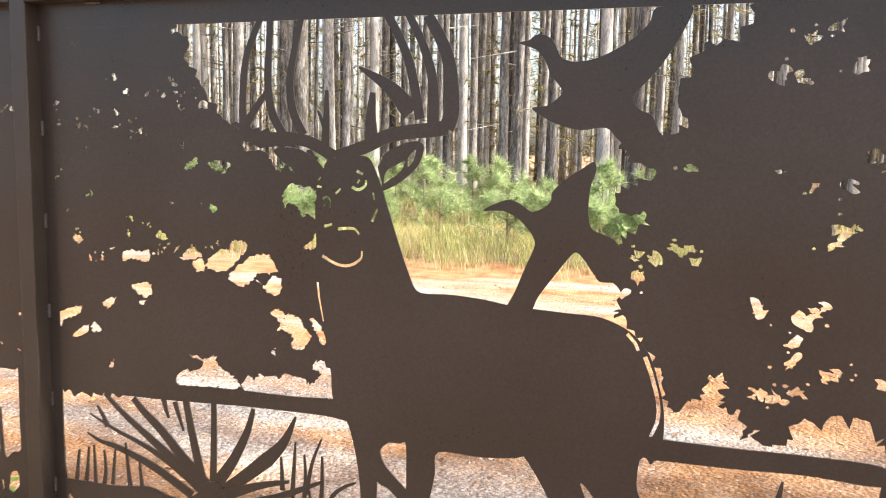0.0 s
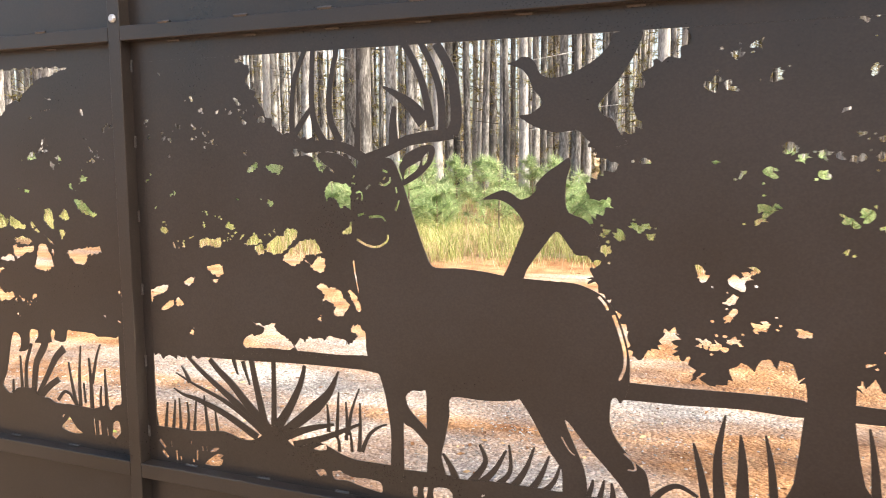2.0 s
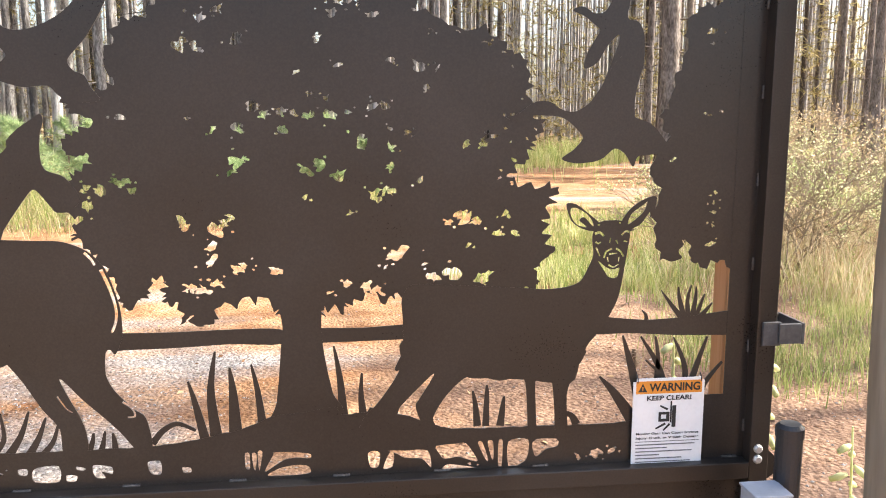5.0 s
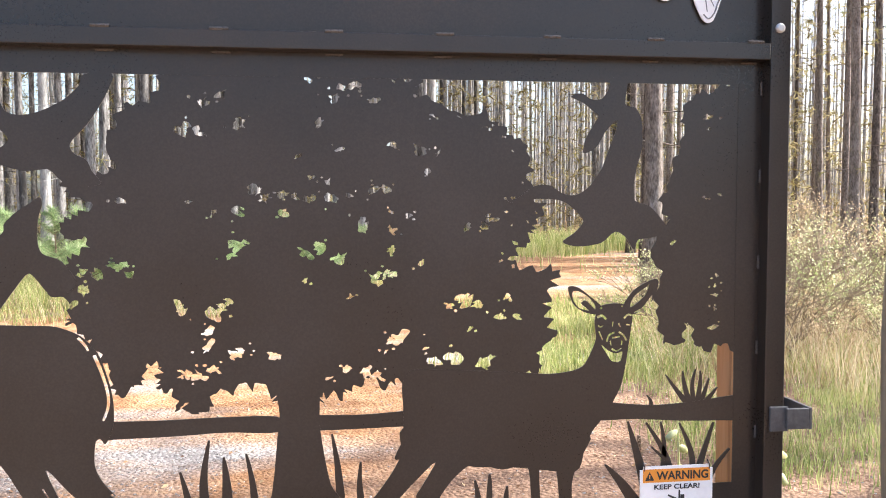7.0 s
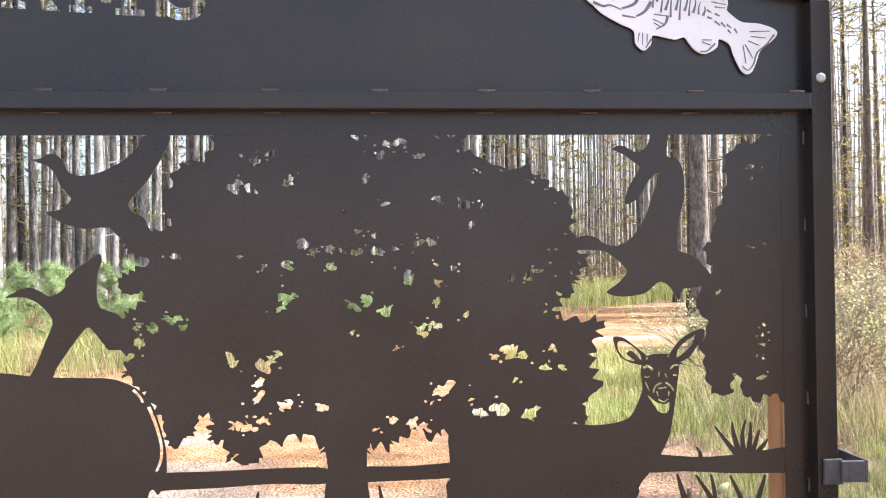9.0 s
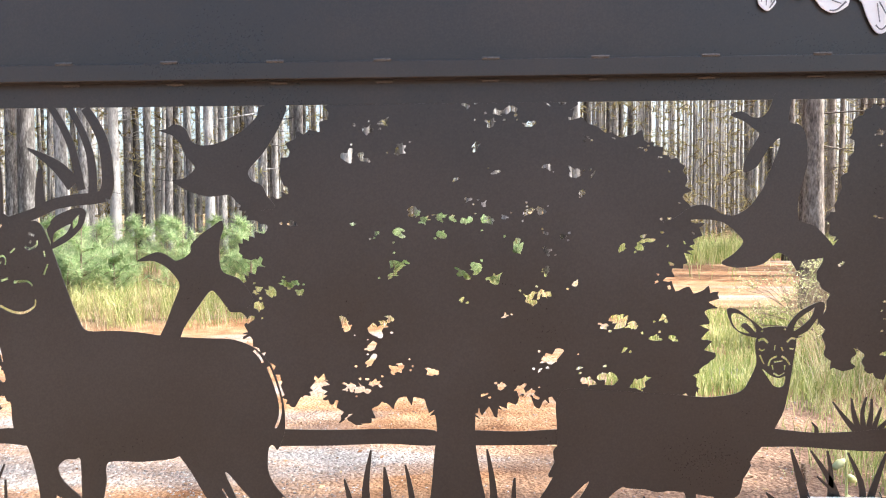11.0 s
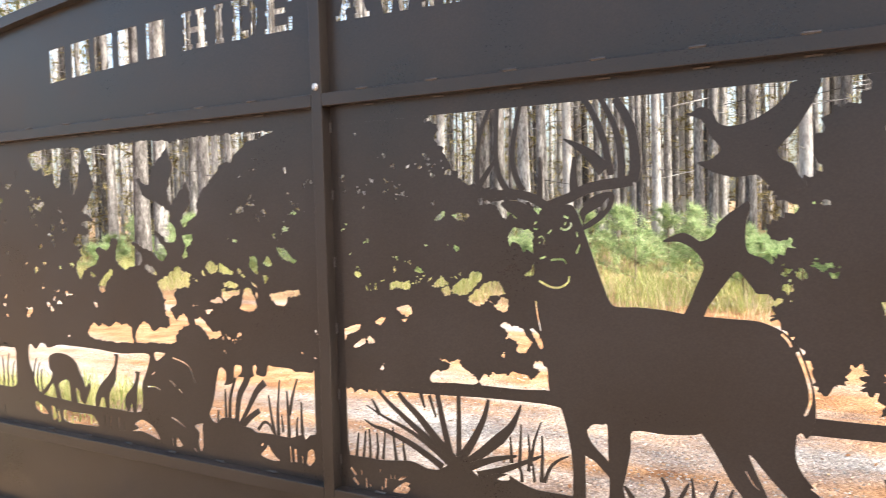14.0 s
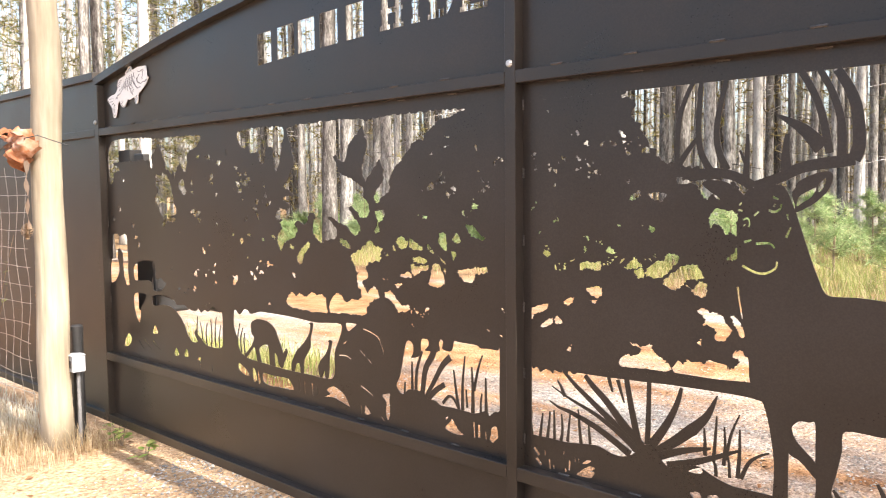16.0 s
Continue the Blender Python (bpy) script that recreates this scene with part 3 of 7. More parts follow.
BUCK_HEAD_0 = [
    (11, 9, [(990, 1584), (995, 1581)]),
    (8, 6, [(975, 1569), (992, 1563), (1009, 1572), (1012, 1586)]),
    (8, 6, [(987, 1607), (1004, 1600)]),
    (6, 5, [(898, 1538), (911, 1543), (918, 1532), (916, 1517)]),
    (8, 8, [(901, 1524), (904, 1521)]),
    (6, 5, [(932, 1551), (946, 1564)]),
    (6, 5, [(882, 1568), (896, 1566)]),
    (6, 5, [(886, 1582), (893, 1591)]),
    (6, 5, [(1030, 1557), (1033, 1540)]),
    (8, 5, [(1028, 1488), (1041, 1519)]),
    (8, 5, [(902, 1471), (924, 1478)]),
    (8, 5, [(939, 1467), (979, 1470), (995, 1456)]),
    (8, 6, [(897, 1400), (935, 1382), (969, 1380), (998, 1397), (1002, 1417)]),
]
BUCK_HEAD_1 = [
    (8, 6, [(1039, 1623), (1052, 1638)]),
]
BUCK_HEAD = BUCK_HEAD_0 + BUCK_HEAD_1
BUCK_LINES_0 = [
    (8, 5, [(884, 1334), (889, 1292), (900, 1238)]),
    (8, 7, [(1631, 1270), (1648, 1251), (1656, 1235)]),
    (10, 7, [(1671, 1223), (1688, 1179), (1703, 1123), (1703, 1082), (1690, 1046)]),
    (5, 3, [(1533, 870), (1555, 834), (1571, 822)]),
    (7, 5, [(1706, 847), (1730, 828), (1737, 805), (1717, 802)]),
]
BUCK_LINES = BUCK_LINES_0
SMALL_CROWN = [(79, 2002), (465, 1973), (481, 1944), (515, 1931), (522, 1866), (554, 1825), (595, 1761), (627, 1730), (691, 1710), (776, 1686), (879, 1632), (896, 1517), (890, 1338), (917, 1211), (929, 1120), (928, 1054), (454, 1010), (15, 1001), (-11, 1507)]
SMALL_CROWN_GAPS_A = [
    [(487, 1371), (505, 1384), (521, 1406), (538, 1398), (554, 1381), (537, 1371), (504, 1368)],
    [(526, 1361), (548, 1373), (560, 1366), (561, 1341), (536, 1342)],
    [(569, 1368), (591, 1387), (617, 1402), (634, 1403), (638, 1419), (651, 1426), (676, 1425), (690, 1414), (670, 1385), (649, 1366), (627, 1347), (589, 1344), (568, 1349)],
    [(633, 1335), (653, 1354), (685, 1378), (716, 1392), (747, 1394), (756, 1381), (776, 1354), (755, 1346), (731, 1348), (714, 1339), (704, 1329), (687, 1314), (662, 1310), (637, 1319)],
    [(714, 1326), (738, 1319), (761, 1341), (781, 1336), (787, 1316), (774, 1294), (750, 1296), (730, 1313)],
]
SMALL_CROWN_GAPS_B = [
    [(307, 1377), (337, 1384), (367, 1383), (394, 1390), (395, 1360), (370, 1356), (336, 1360), (308, 1355)],
    [(333, 1291), (356, 1297), (395, 1299), (398, 1270), (377, 1259), (348, 1273)],
    [(351, 1249), (384, 1254), (369, 1240)],
    [(414, 1427), (430, 1440), (451, 1421), (425, 1416)],
    [(44, 1148), (63, 1174), (97, 1202), (152, 1219), (171, 1220), (163, 1204), (138, 1189), (105, 1173), (94, 1155), (61, 1143)],
    [(130, 1132), (148, 1151), (173, 1168), (193, 1169), (184, 1147), (152, 1135)],
    [(198, 1173), (217, 1178), (235, 1160), (216, 1153), (199, 1154)],
]
SMALL_CROWN_GAPS_C = [
    [(236, 1229), (254, 1247), (285, 1251), (272, 1231), (260, 1221)],
    [(144, 1410), (159, 1420), (182, 1402), (162, 1393), (148, 1399)],
    [(795, 1558), (811, 1571), (841, 1565), (870, 1562), (883, 1548), (878, 1525), (888, 1499), (878, 1486), (862, 1499), (843, 1494), (830, 1515), (806, 1524), (794, 1510), (788, 1532)],
    [(847, 1418), (863, 1431), (881, 1460), (900, 1474), (902, 1449), (886, 1431), (870, 1414)],
    [(752, 1247), (773, 1259), (793, 1249), (823, 1244), (842, 1231), (852, 1211), (867, 1198), (855, 1180), (841, 1161), (811, 1162), (815, 1186), (802, 1202), (782, 1206), (771, 1195), (778, 1224)],
]
SMALL_CROWN_GAPS_D = [
    [(862, 1245), (882, 1234), (901, 1209), (910, 1183), (894, 1179), (887, 1199), (872, 1219)],
    [(503, 1600), (514, 1617), (547, 1630), (546, 1612), (524, 1600)],
    [(574, 1617), (610, 1626), (641, 1614), (624, 1595), (599, 1600)],
    [(678, 1674), (694, 1674), (704, 1660), (764, 1663), (814, 1660), (849, 1659), (866, 1639), (888, 1612), (880, 1584), (861, 1592), (847, 1609), (822, 1600), (799, 1617), (782, 1600), (769, 1609), (753, 1634), (734, 1652), (683, 1652)],
]
SMALL_CROWN_LOW_A = [(483, 1032), (486, 1075), (523, 1079), (552, 1099), (511, 1112), (521, 1120), (553, 1111), (587, 1121), (602, 1098), (638, 1078), (655, 1054), (654, 1040)]
SMALL_CROWN_LOW_B = [(683, 1035), (687, 1074), (713, 1075), (718, 1087), (771, 1081), (793, 1096), (840, 1088), (857, 1078), (878, 1083), (893, 1103), (871, 1116), (878, 1135), (901, 1133), (915, 1119), (925, 1042)]
SMALL_CROWN_LEAVES_A = [(298, 1833, 7), (171, 1919, 6), (236, 1748, 9), (299, 1747, 9), (107, 1767, 10), (113, 1711, 6), (180, 1710, 8), (174, 1729, 6), (199, 1705, 9), (296, 1705, 7), (335, 1795, 9), (397, 1791, 7), (343, 1721, 7), (348, 1695, 5), (375, 1699, 9), (345, 1679, 5), (475, 1821, 11), (485, 1794, 7), (448, 1786, 7), (499, 1759, 9), (539, 1805, 4), (563, 1766, 9), (573, 1762, 9), (501, 1658, 5), (76, 1578, 12), (95, 1570, 10), (66, 1542, 14), (198, 1524, 6), (213, 1532, 6), (131, 1480, 6)]
SMALL_CROWN_LEAVES_B = [(160, 1433, 6), (201, 1357, 8), (243, 1360, 9), (275, 1384, 7), (341, 1467, 7), (391, 1454, 5), (328, 1426, 7), (421, 1381, 5), (441, 1395, 7), (455, 1406, 5), (477, 1394, 9), (585, 1403, 5), (602, 1413, 5), (589, 1505, 10), (466, 1513, 5), (201, 1651, 6), (760, 1146, 8), (263, 1066, 9)]
FENCE_RAIL = [
    [(2, 1006), (259, 1011), (479, 1031), (652, 1038), (817, 1038), (944, 1042), (974, 994), (901, 999), (684, 997), (476, 988), (258, 984), (0, 989)],
]
FENCE_RAIL_MID = [
    [(1690, 1045), (1717, 1043), (1858, 1042), (2006, 1045), (2146, 1041), (2145, 999), (2006, 1003), (1857, 997), (1716, 995), (1689, 993)],
    [(2242, 1039), (2258, 1042), (2374, 1039), (2488, 1045), (2508, 1046), (2508, 1003), (2487, 1002), (2374, 1000), (2257, 999), (2242, 1000)],
]
FENCE_RAIL_END = [
    [(3023, 1056), (3108, 1047), (3210, 1038), (3314, 1042), (3401, 1052), (3507, 1057), (3508, 989), (3402, 986), (3297, 989), (3159, 999), (3024, 1002)],
]
PALM_BLADES = [
    (26, 3, [(512, 733), (390, 795), (275, 834), (216, 845), (173, 864)]),
    (22, 3, [(546, 747), (459, 803), (369, 848), (266, 884), (184, 919)]),
    (16, 4, [(242, 889), (227, 919), (209, 945)]),
    (28, 10, [(535, 755), (448, 827), (371, 880), (292, 935), (235, 982)]),
    (32, 16, [(557, 768), (482, 835), (418, 900), (362, 946), (329, 979)]),
    (26, 18, [(546, 770), (527, 849), (512, 914), (496, 995)]),
    (20, 14, [(577, 780), (581, 883), (583, 1007)]),
    (34, 10, [(590, 778), (640, 849), (681, 928), (700, 992)]),
    (30, 40, [(596, 750), (677, 811), (742, 865)]),
    (40, 4, [(737, 860), (788, 915), (822, 986)]),
    (30, 8, [(611, 746), (708, 787), (802, 813)]),
    (30, 8, [(653, 724), (770, 767), (893, 825)]),
    (14, 5, [(426, 988), (434, 959), (442, 937)]),
    (14, 4, [(462, 984), (474, 947), (488, 907)]),
]
SMALL_BLADES = [
    (14, 4, [(93, 708), (86, 768), (91, 813)]),
    (13, 4, [(130, 713), (136, 764), (143, 811)]),
    (13, 4, [(163, 717), (170, 768), (176, 823)]),
    (12, 4, [(195, 721), (195, 771), (193, 831)]),
    (13, 4, [(224, 721), (231, 766), (227, 821)]),
    (12, 4, [(253, 725), (258, 769), (266, 839)]),
    (14, 4, [(312, 729), (306, 785), (300, 852)]),
    (12, 4, [(352, 726), (347, 770), (344, 803)]),
]
BUSH_BASE = [(-14, 701), (148, 722), (258, 723), (376, 737), (444, 720), (489, 721), (528, 741), (558, 773), (591, 783), (618, 751), (657, 721), (707, 737), (759, 747), (820, 724), (870, 711), (910, 710), (998, 710), (1027, 709), (1016, 612), (-16, 518)]
STALKS = [
    (13, 4, [(783, 787), (782, 833), (779, 876)]),
    (13, 4, [(811, 773), (817, 855), (821, 921)]),
    (12, 4, [(845, 768), (849, 832), (846, 891)]),
    (12, 4, [(852, 787), (868, 870), (895, 938)]),
    (14, 5, [(891, 738), (896, 820), (896, 893)]),
    (14, 5, [(901, 739), (925, 793), (957, 822), (988, 837)]),
    (12, 4, [(820, 728), (817, 764), (797, 789)]),
    (10, 4, [(865, 734), (862, 779), (856, 806)]),
]
BASE_SLITS = [
    (12, 12, [(103, 673), (127, 648)]),
    (14, 12, [(114, 636), (137, 613)]),
    (5, 5, [(153, 672), (154, 654)]),
    (9, 8, [(173, 644), (176, 608)]),
    (7, 6, [(192, 625), (194, 611)]),
    (5, 5, [(239, 687), (238, 675)]),
    (9, 8, [(264, 657), (262, 621)]),
    (8, 8, [(245, 624), (247, 612)]),
    (5, 5, [(286, 674), (288, 658)]),
    (5, 5, [(303, 674), (304, 660)]),
]
BASE_PATCHES = [
    [(318, 658), (338, 675), (357, 676), (337, 661)],
    [(295, 611), (317, 634), (349, 655), (372, 654), (360, 641), (371, 636), (354, 614)],
    [(748, 662), (767, 661), (773, 644), (756, 645)],
    [(808, 660), (819, 669), (831, 664), (818, 654)],
    [(727, 725), (769, 745), (775, 729), (748, 722)],
]
FERNS_0 = [
    (27, 7, [(1219, 688), (1200, 731), (1173, 771)]),
    (24, 7, [(1259, 693), (1307, 763), (1289, 815)]),
    (24, 7, [(1287, 693), (1335, 743), (1370, 807)]),
    (20, 5, [(1335, 694), (1382, 746), (1379, 826)]),
    (24, 5, [(1392, 702), (1429, 760), (1454, 829)]),
    (24, 5, [(1438, 690), (1474, 748), (1498, 810)]),
    (20, 5, [(1465, 685), (1511, 735), (1530, 791)]),
    (20, 5, [(1600, 686), (1617, 732), (1622, 759)]),
    (20, 5, [(1635, 691), (1646, 727), (1653, 763)]),
    (20, 5, [(1678, 697), (1677, 732), (1673, 757)]),
]
FERNS = FERNS_0
GROUND_STRIP_A = [(-27, 641), (580, 713), (935, 698), (1018, 703), (1180, 709), (1229, 700), (1335, 710), (1410, 710), (1502, 711), (1591, 709), (1737, 712), (1795, 714), (1924, 732), (2025, 753), (2125, 789), (2166, 790), (2287, 807), (2309, 784), (2378, 789), (2405, 800), (2425, 664), (-57, 250)]
GROUND_HOLES_A_0 = [(1301, 662, 6), (1369, 653, 7), (804, 658, 8)]
GROUND_HOLES_A = GROUND_HOLES_A_0
GROUND_OPEN_A = [
    [(733, 654), (755, 661), (764, 651), (750, 637)],
    [(793, 658), (815, 665), (869, 653), (923, 656), (965, 650), (970, 620), (932, 622), (890, 628), (847, 638), (803, 636)],
    [(1075, 653), (1091, 655), (1087, 625), (1074, 627)],
    [(1109, 654), (1124, 660), (1119, 627), (1111, 626)],
    [(1156, 653), (1199, 659), (1203, 618), (1155, 619)],
]
GROUND_OPEN_B = [
    [(1145, 661), (1194, 664), (1195, 623), (1146, 622)],
    [(1414, 662), (1438, 662), (1437, 644), (1416, 646)],
    [(1451, 652), (1469, 666), (1523, 667), (1521, 621), (1456, 623)],
    [(1542, 639), (1570, 636), (1565, 620), (1542, 621)],
    [(1571, 664), (1594, 657), (1587, 650), (1570, 654)],
    [(1615, 665), (1652, 662), (1667, 655), (1665, 637), (1638, 644), (1647, 626), (1624, 626), (1614, 640)],
    [(1764, 667), (1798, 668), (1800, 632), (1780, 628), (1767, 639)],
    [(1858, 647), (1881, 644), (1881, 630), (1861, 630)],
]
GROUND_OPEN_C = [
    [(2033, 678), (2046, 678), (2046, 633), (2034, 636)],
    [(2053, 678), (2066, 675), (2062, 629), (2056, 636)],
    [(2069, 682), (2083, 681), (2072, 626)],
    [(2087, 621), (2113, 672), (2113, 679), (2163, 678), (2216, 670), (2216, 656), (2179, 659), (2146, 655), (2121, 641)],
    [(2095, 609), (2129, 630), (2179, 638), (2212, 632), (2216, 611), (2162, 606)],
    [(2384, 661), (2402, 670), (2419, 661), (2414, 621), (2391, 620)],
    [(2428, 614), (2447, 662), (2460, 656), (2454, 618)],
    [(2443, 668), (2493, 666), (2558, 663), (2569, 609), (2543, 637), (2493, 643), (2468, 657)],
]
GROUND_OPEN_D = [
    [(2584, 676), (2640, 680), (2672, 680), (2706, 629), (2698, 622), (2649, 638), (2608, 634), (2591, 655)],
    [(2601, 603), (2617, 617), (2658, 612), (2707, 601), (2675, 594), (2609, 589)],
    [(2708, 678), (2721, 681), (2739, 626), (2732, 626)],
    [(2737, 681), (2753, 682), (2755, 630), (2749, 630)],
    [(2770, 682), (2783, 679), (2779, 595), (2769, 606)],
    [(2799, 679), (2859, 683), (2856, 624), (2829, 603), (2802, 592)],
    [(2875, 680), (2947, 681), (2948, 657), (2916, 650), (2882, 628)],
]
GROUND_STRIP_B = [(1998, 685), (2144, 732), (2274, 760), (2372, 773), (2488, 766), (2588, 738), (2656, 725), (2842, 724), (2980, 722), (3136, 723), (3196, 735), (3275, 746), (3382, 725), (3480, 740), (3596, 509), (2273, 541), (1995, 544)]
GROUND_HOLES_B_0 = [(3011, 626, 11), (3070, 632, 18), (3114, 634, 13), (2683, 615, 9)]
GROUND_HOLES_B = GROUND_HOLES_B_0
TREE_BLADES_0 = [
    (27, 5, [(1924, 729), (1903, 829), (1885, 899)]),
    (34, 5, [(1956, 733), (1946, 867), (1962, 983)]),
    (37, 5, [(2010, 744), (2007, 858), (2000, 935)]),
    (24, 5, [(2085, 771), (2075, 866), (2060, 942)]),
    (27, 5, [(2316, 780), (2307, 895), (2292, 988)]),
    (24, 5, [(2372, 780), (2367, 841), (2370, 906)]),
    (20, 8, [(1779, 720), (1811, 758), (1851, 776), (1900, 754)]),
    (20, 5, [(2427, 757), (2496, 828), (2569, 895)]),
]
TREE_BLADES = TREE_BLADES_0
DOE_BLADES_0 = [
    (23, 5, [(2706, 731), (2700, 795), (2692, 839)]),
    (21, 5, [(2731, 730), (2734, 821), (2734, 855)]),
    (23, 5, [(2774, 729), (2781, 785), (2785, 819)]),
    (26, 6, [(3005, 723), (2987, 753), (2943, 767)]),
    (42, 5, [(3179, 730), (3123, 811), (3073, 868)]),
    (42, 5, [(3214, 729), (3178, 863), (3140, 992)]),
    (29, 5, [(3294, 727), (3259, 879), (3195, 987)]),
    (26, 5, [(3329, 726), (3337, 877), (3296, 982)]),
    (26, 5, [(3335, 771), (3372, 894), (3401, 981)]),
    (23, 5, [(3232, 729), (3288, 825), (3213, 914)]),
    (26, 6, [(3382, 725), (3394, 823), (3452, 901)]),
    (19, 5, [(3245, 809), (3251, 914), (3240, 987)]),
]
DOE_BLADES = DOE_BLADES_0
RAIL_TUFT_0 = [
    (19, 3, [(3323, 1035), (3287, 1078), (3252, 1125)]),
    (19, 3, [(3328, 1034), (3310, 1094), (3304, 1135)]),
    (17, 3, [(3340, 1034), (3334, 1093), (3344, 1139)]),
    (17, 3, [(3349, 1034), (3358, 1092), (3359, 1134)]),
    (17, 3, [(3358, 1033), (3374, 1075), (3386, 1111)]),
    (17, 3, [(3366, 1033), (3392, 1061), (3411, 1084)]),
    (13, 3, [(3210, 1038), (3207, 1053), (3196, 1067)]),
]
RAIL_TUFT = RAIL_TUFT_0
BIG_CROWN_A = [(1866, 1972), (2490, 1971), (2529, 1933), (2592, 1885), (2670, 1877), (2748, 1860), (2794, 1813), (2834, 1766), (2854, 1703), (2845, 1648), (2892, 1613), (2866, 1569), (2851, 1530), (2812, 1490), (2796, 1451), (2867, 1440), (2924, 1439), (2922, 1395), (2899, 1347), (2907, 1300), (2915, 1236), (2868, 1204), (2884, 1156), (2837, 1132), (2489, 1131), (2450, 1120), (2386, 1131), (2338, 1115), (2322, 1094), (2261, 1103), (2261, 1077), (2150, 1077), (2137, 1103), (2089, 1129), (2032, 1119), (1984, 1109), (1903, 1098)]
BIG_CROWN_B = [(1911, 1095), (1871, 1122), (1838, 1130), (1830, 1155), (1841, 1190), (1803, 1190), (1790, 1155), (1773, 1130), (1727, 1117), (1712, 1155), (1677, 1236), (1613, 1304), (1607, 1321), (1617, 1363), (1562, 1389), (1553, 1428), (1599, 1455), (1616, 1486), (1662, 1511), (1646, 1534), (1598, 1541), (1602, 1576), (1667, 1616), (1622, 1648), (1607, 1672), (1677, 1696), (1717, 1712), (1734, 1735), (1718, 1783), (1735, 1831), (1760, 1886), (1816, 1886), (1849, 1933), (1881, 1964), (2198, 1779)]
BIG_TRUNK = [(2146, 1141), (2151, 1048), (2144, 985), (2137, 906), (2127, 825), (2116, 759), (2309, 787), (2288, 846), (2272, 922), (2259, 1013), (2251, 1149)]
BIG_LEAVES_0 = [(2005, 1913, 13), (1961, 1890, 13), (1908, 1819, 18), (1942, 1816, 12), (2055, 1832, 15), (2265, 1842, 12), (2318, 1768, 11), (2460, 1784, 11), (2538, 1766, 14), (2591, 1763, 9), (2208, 1749, 8), (2561, 1713, 11), (2241, 1692, 9), (2286, 1682, 8), (2086, 1662, 17), (2120, 1639, 14), (2165, 1646, 14), (2195, 1642, 12), (2233, 1636, 14), (2289, 1636, 15), (2344, 1643, 9), (2412, 1657, 15), (2443, 1662, 12), (2378, 1561, 20), (2045, 1601, 15), (2167, 1596, 11), (1982, 1596, 11), (1917, 1627, 8), (1746, 1629, 10), (2455, 1553, 12)]
BIG_LEAVES_1 = [(2506, 1587, 9), (2738, 1578, 21), (2717, 1559, 13), (2673, 1556, 11), (2036, 1514, 17), (2061, 1520, 11), (2025, 1482, 11), (2221, 1488, 15), (2262, 1500, 14), (2315, 1476, 16), (2458, 1494, 11), (2537, 1455, 9), (2411, 1417, 14), (2442, 1429, 16), (2223, 1414, 8), (2345, 1367, 9), (1890, 1344, 18), (1974, 1327, 18), (1999, 1337, 17), (2019, 1363, 12), (1968, 1279, 14), (1965, 1242, 15), (2032, 1216, 15), (2051, 1225, 12), (2134, 1212, 16), (1907, 1161, 14), (1941, 1161, 15), (1976, 1177, 15), (2454, 1247, 13), (2485, 1255, 19)]
BIG_LEAVES_2 = [(2441, 1212, 8), (2673, 1350, 22), (2696, 1340, 14), (2620, 1338, 10), (2757, 1304, 14), (2810, 1303, 10), (2782, 1360, 11), (2677, 1270, 8), (2552, 1220, 8), (2580, 1180, 19), (2633, 1191, 21), (2728, 1182, 21), (2387, 1161, 14), (2412, 1149, 14), (2331, 1163, 11), (2285, 1144, 8), (2327, 1937, 14), (2353, 1942, 12), (2373, 1946, 11), (2301, 1907, 14), (2408, 1901, 12), (2236, 1956, 9), (2456, 1600, 8), (1649, 1445, 12), (1684, 1438, 16), (1728, 1460, 14), (1752, 1465, 11), (1763, 1437, 11), (1648, 1393, 13), (1615, 1356, 13)]
BIG_LEAVES_3 = [(1570, 1409, 9), (1592, 1446, 9)]
BIG_LEAVES = BIG_LEAVES_0 + BIG_LEAVES_1 + BIG_LEAVES_2 + BIG_LEAVES_3
DUCK_FLYING = [(1372, 1894), (1394, 1899), (1411, 1910), (1434, 1908), (1451, 1894), (1466, 1863), (1492, 1852), (1530, 1855), (1571, 1870), (1617, 1897), (1650, 1930), (1662, 1958), (1734, 1960), (1716, 1906), (1692, 1865), (1666, 1827), (1624, 1779), (1635, 1752), (1663, 1738), (1677, 1708), (1698, 1674), (1624, 1668), (1593, 1689), (1568, 1712), (1512, 1707), (1455, 1722), (1425, 1739), (1406, 1754), (1442, 1760), (1472, 1786), (1462, 1805), (1445, 1825), (1432, 1856), (1411, 1879)]
DUCK_RISING = [(1300, 1525), (1332, 1543), (1362, 1552), (1390, 1541), (1411, 1527), (1436, 1535), (1455, 1552), (1457, 1572), (1486, 1601), (1517, 1622), (1545, 1640), (1551, 1620), (1540, 1584), (1537, 1528), (1548, 1493), (1595, 1473), (1632, 1417), (1605, 1387), (1562, 1389), (1533, 1425), (1511, 1441), (1475, 1397), (1432, 1336), (1415, 1302), (1360, 1300), (1379, 1345), (1401, 1401), (1421, 1450), (1415, 1475), (1385, 1508), (1347, 1526)]
GOOSE_UPPER = [(2964, 1920), (2980, 1929), (3000, 1928), (3025, 1913), (3053, 1916), (3072, 1942), (3085, 1977), (3129, 1978), (3121, 1903), (3153, 1891), (3170, 1856), (3173, 1783), (3158, 1727), (3149, 1671), (3149, 1625), (3110, 1646), (3051, 1686), (3076, 1775), (3097, 1831), (3097, 1856), (3067, 1827), (3037, 1779), (3001, 1763), (3007, 1803), (3030, 1843), (3043, 1868), (3025, 1884), (3000, 1903), (2980, 1912)]
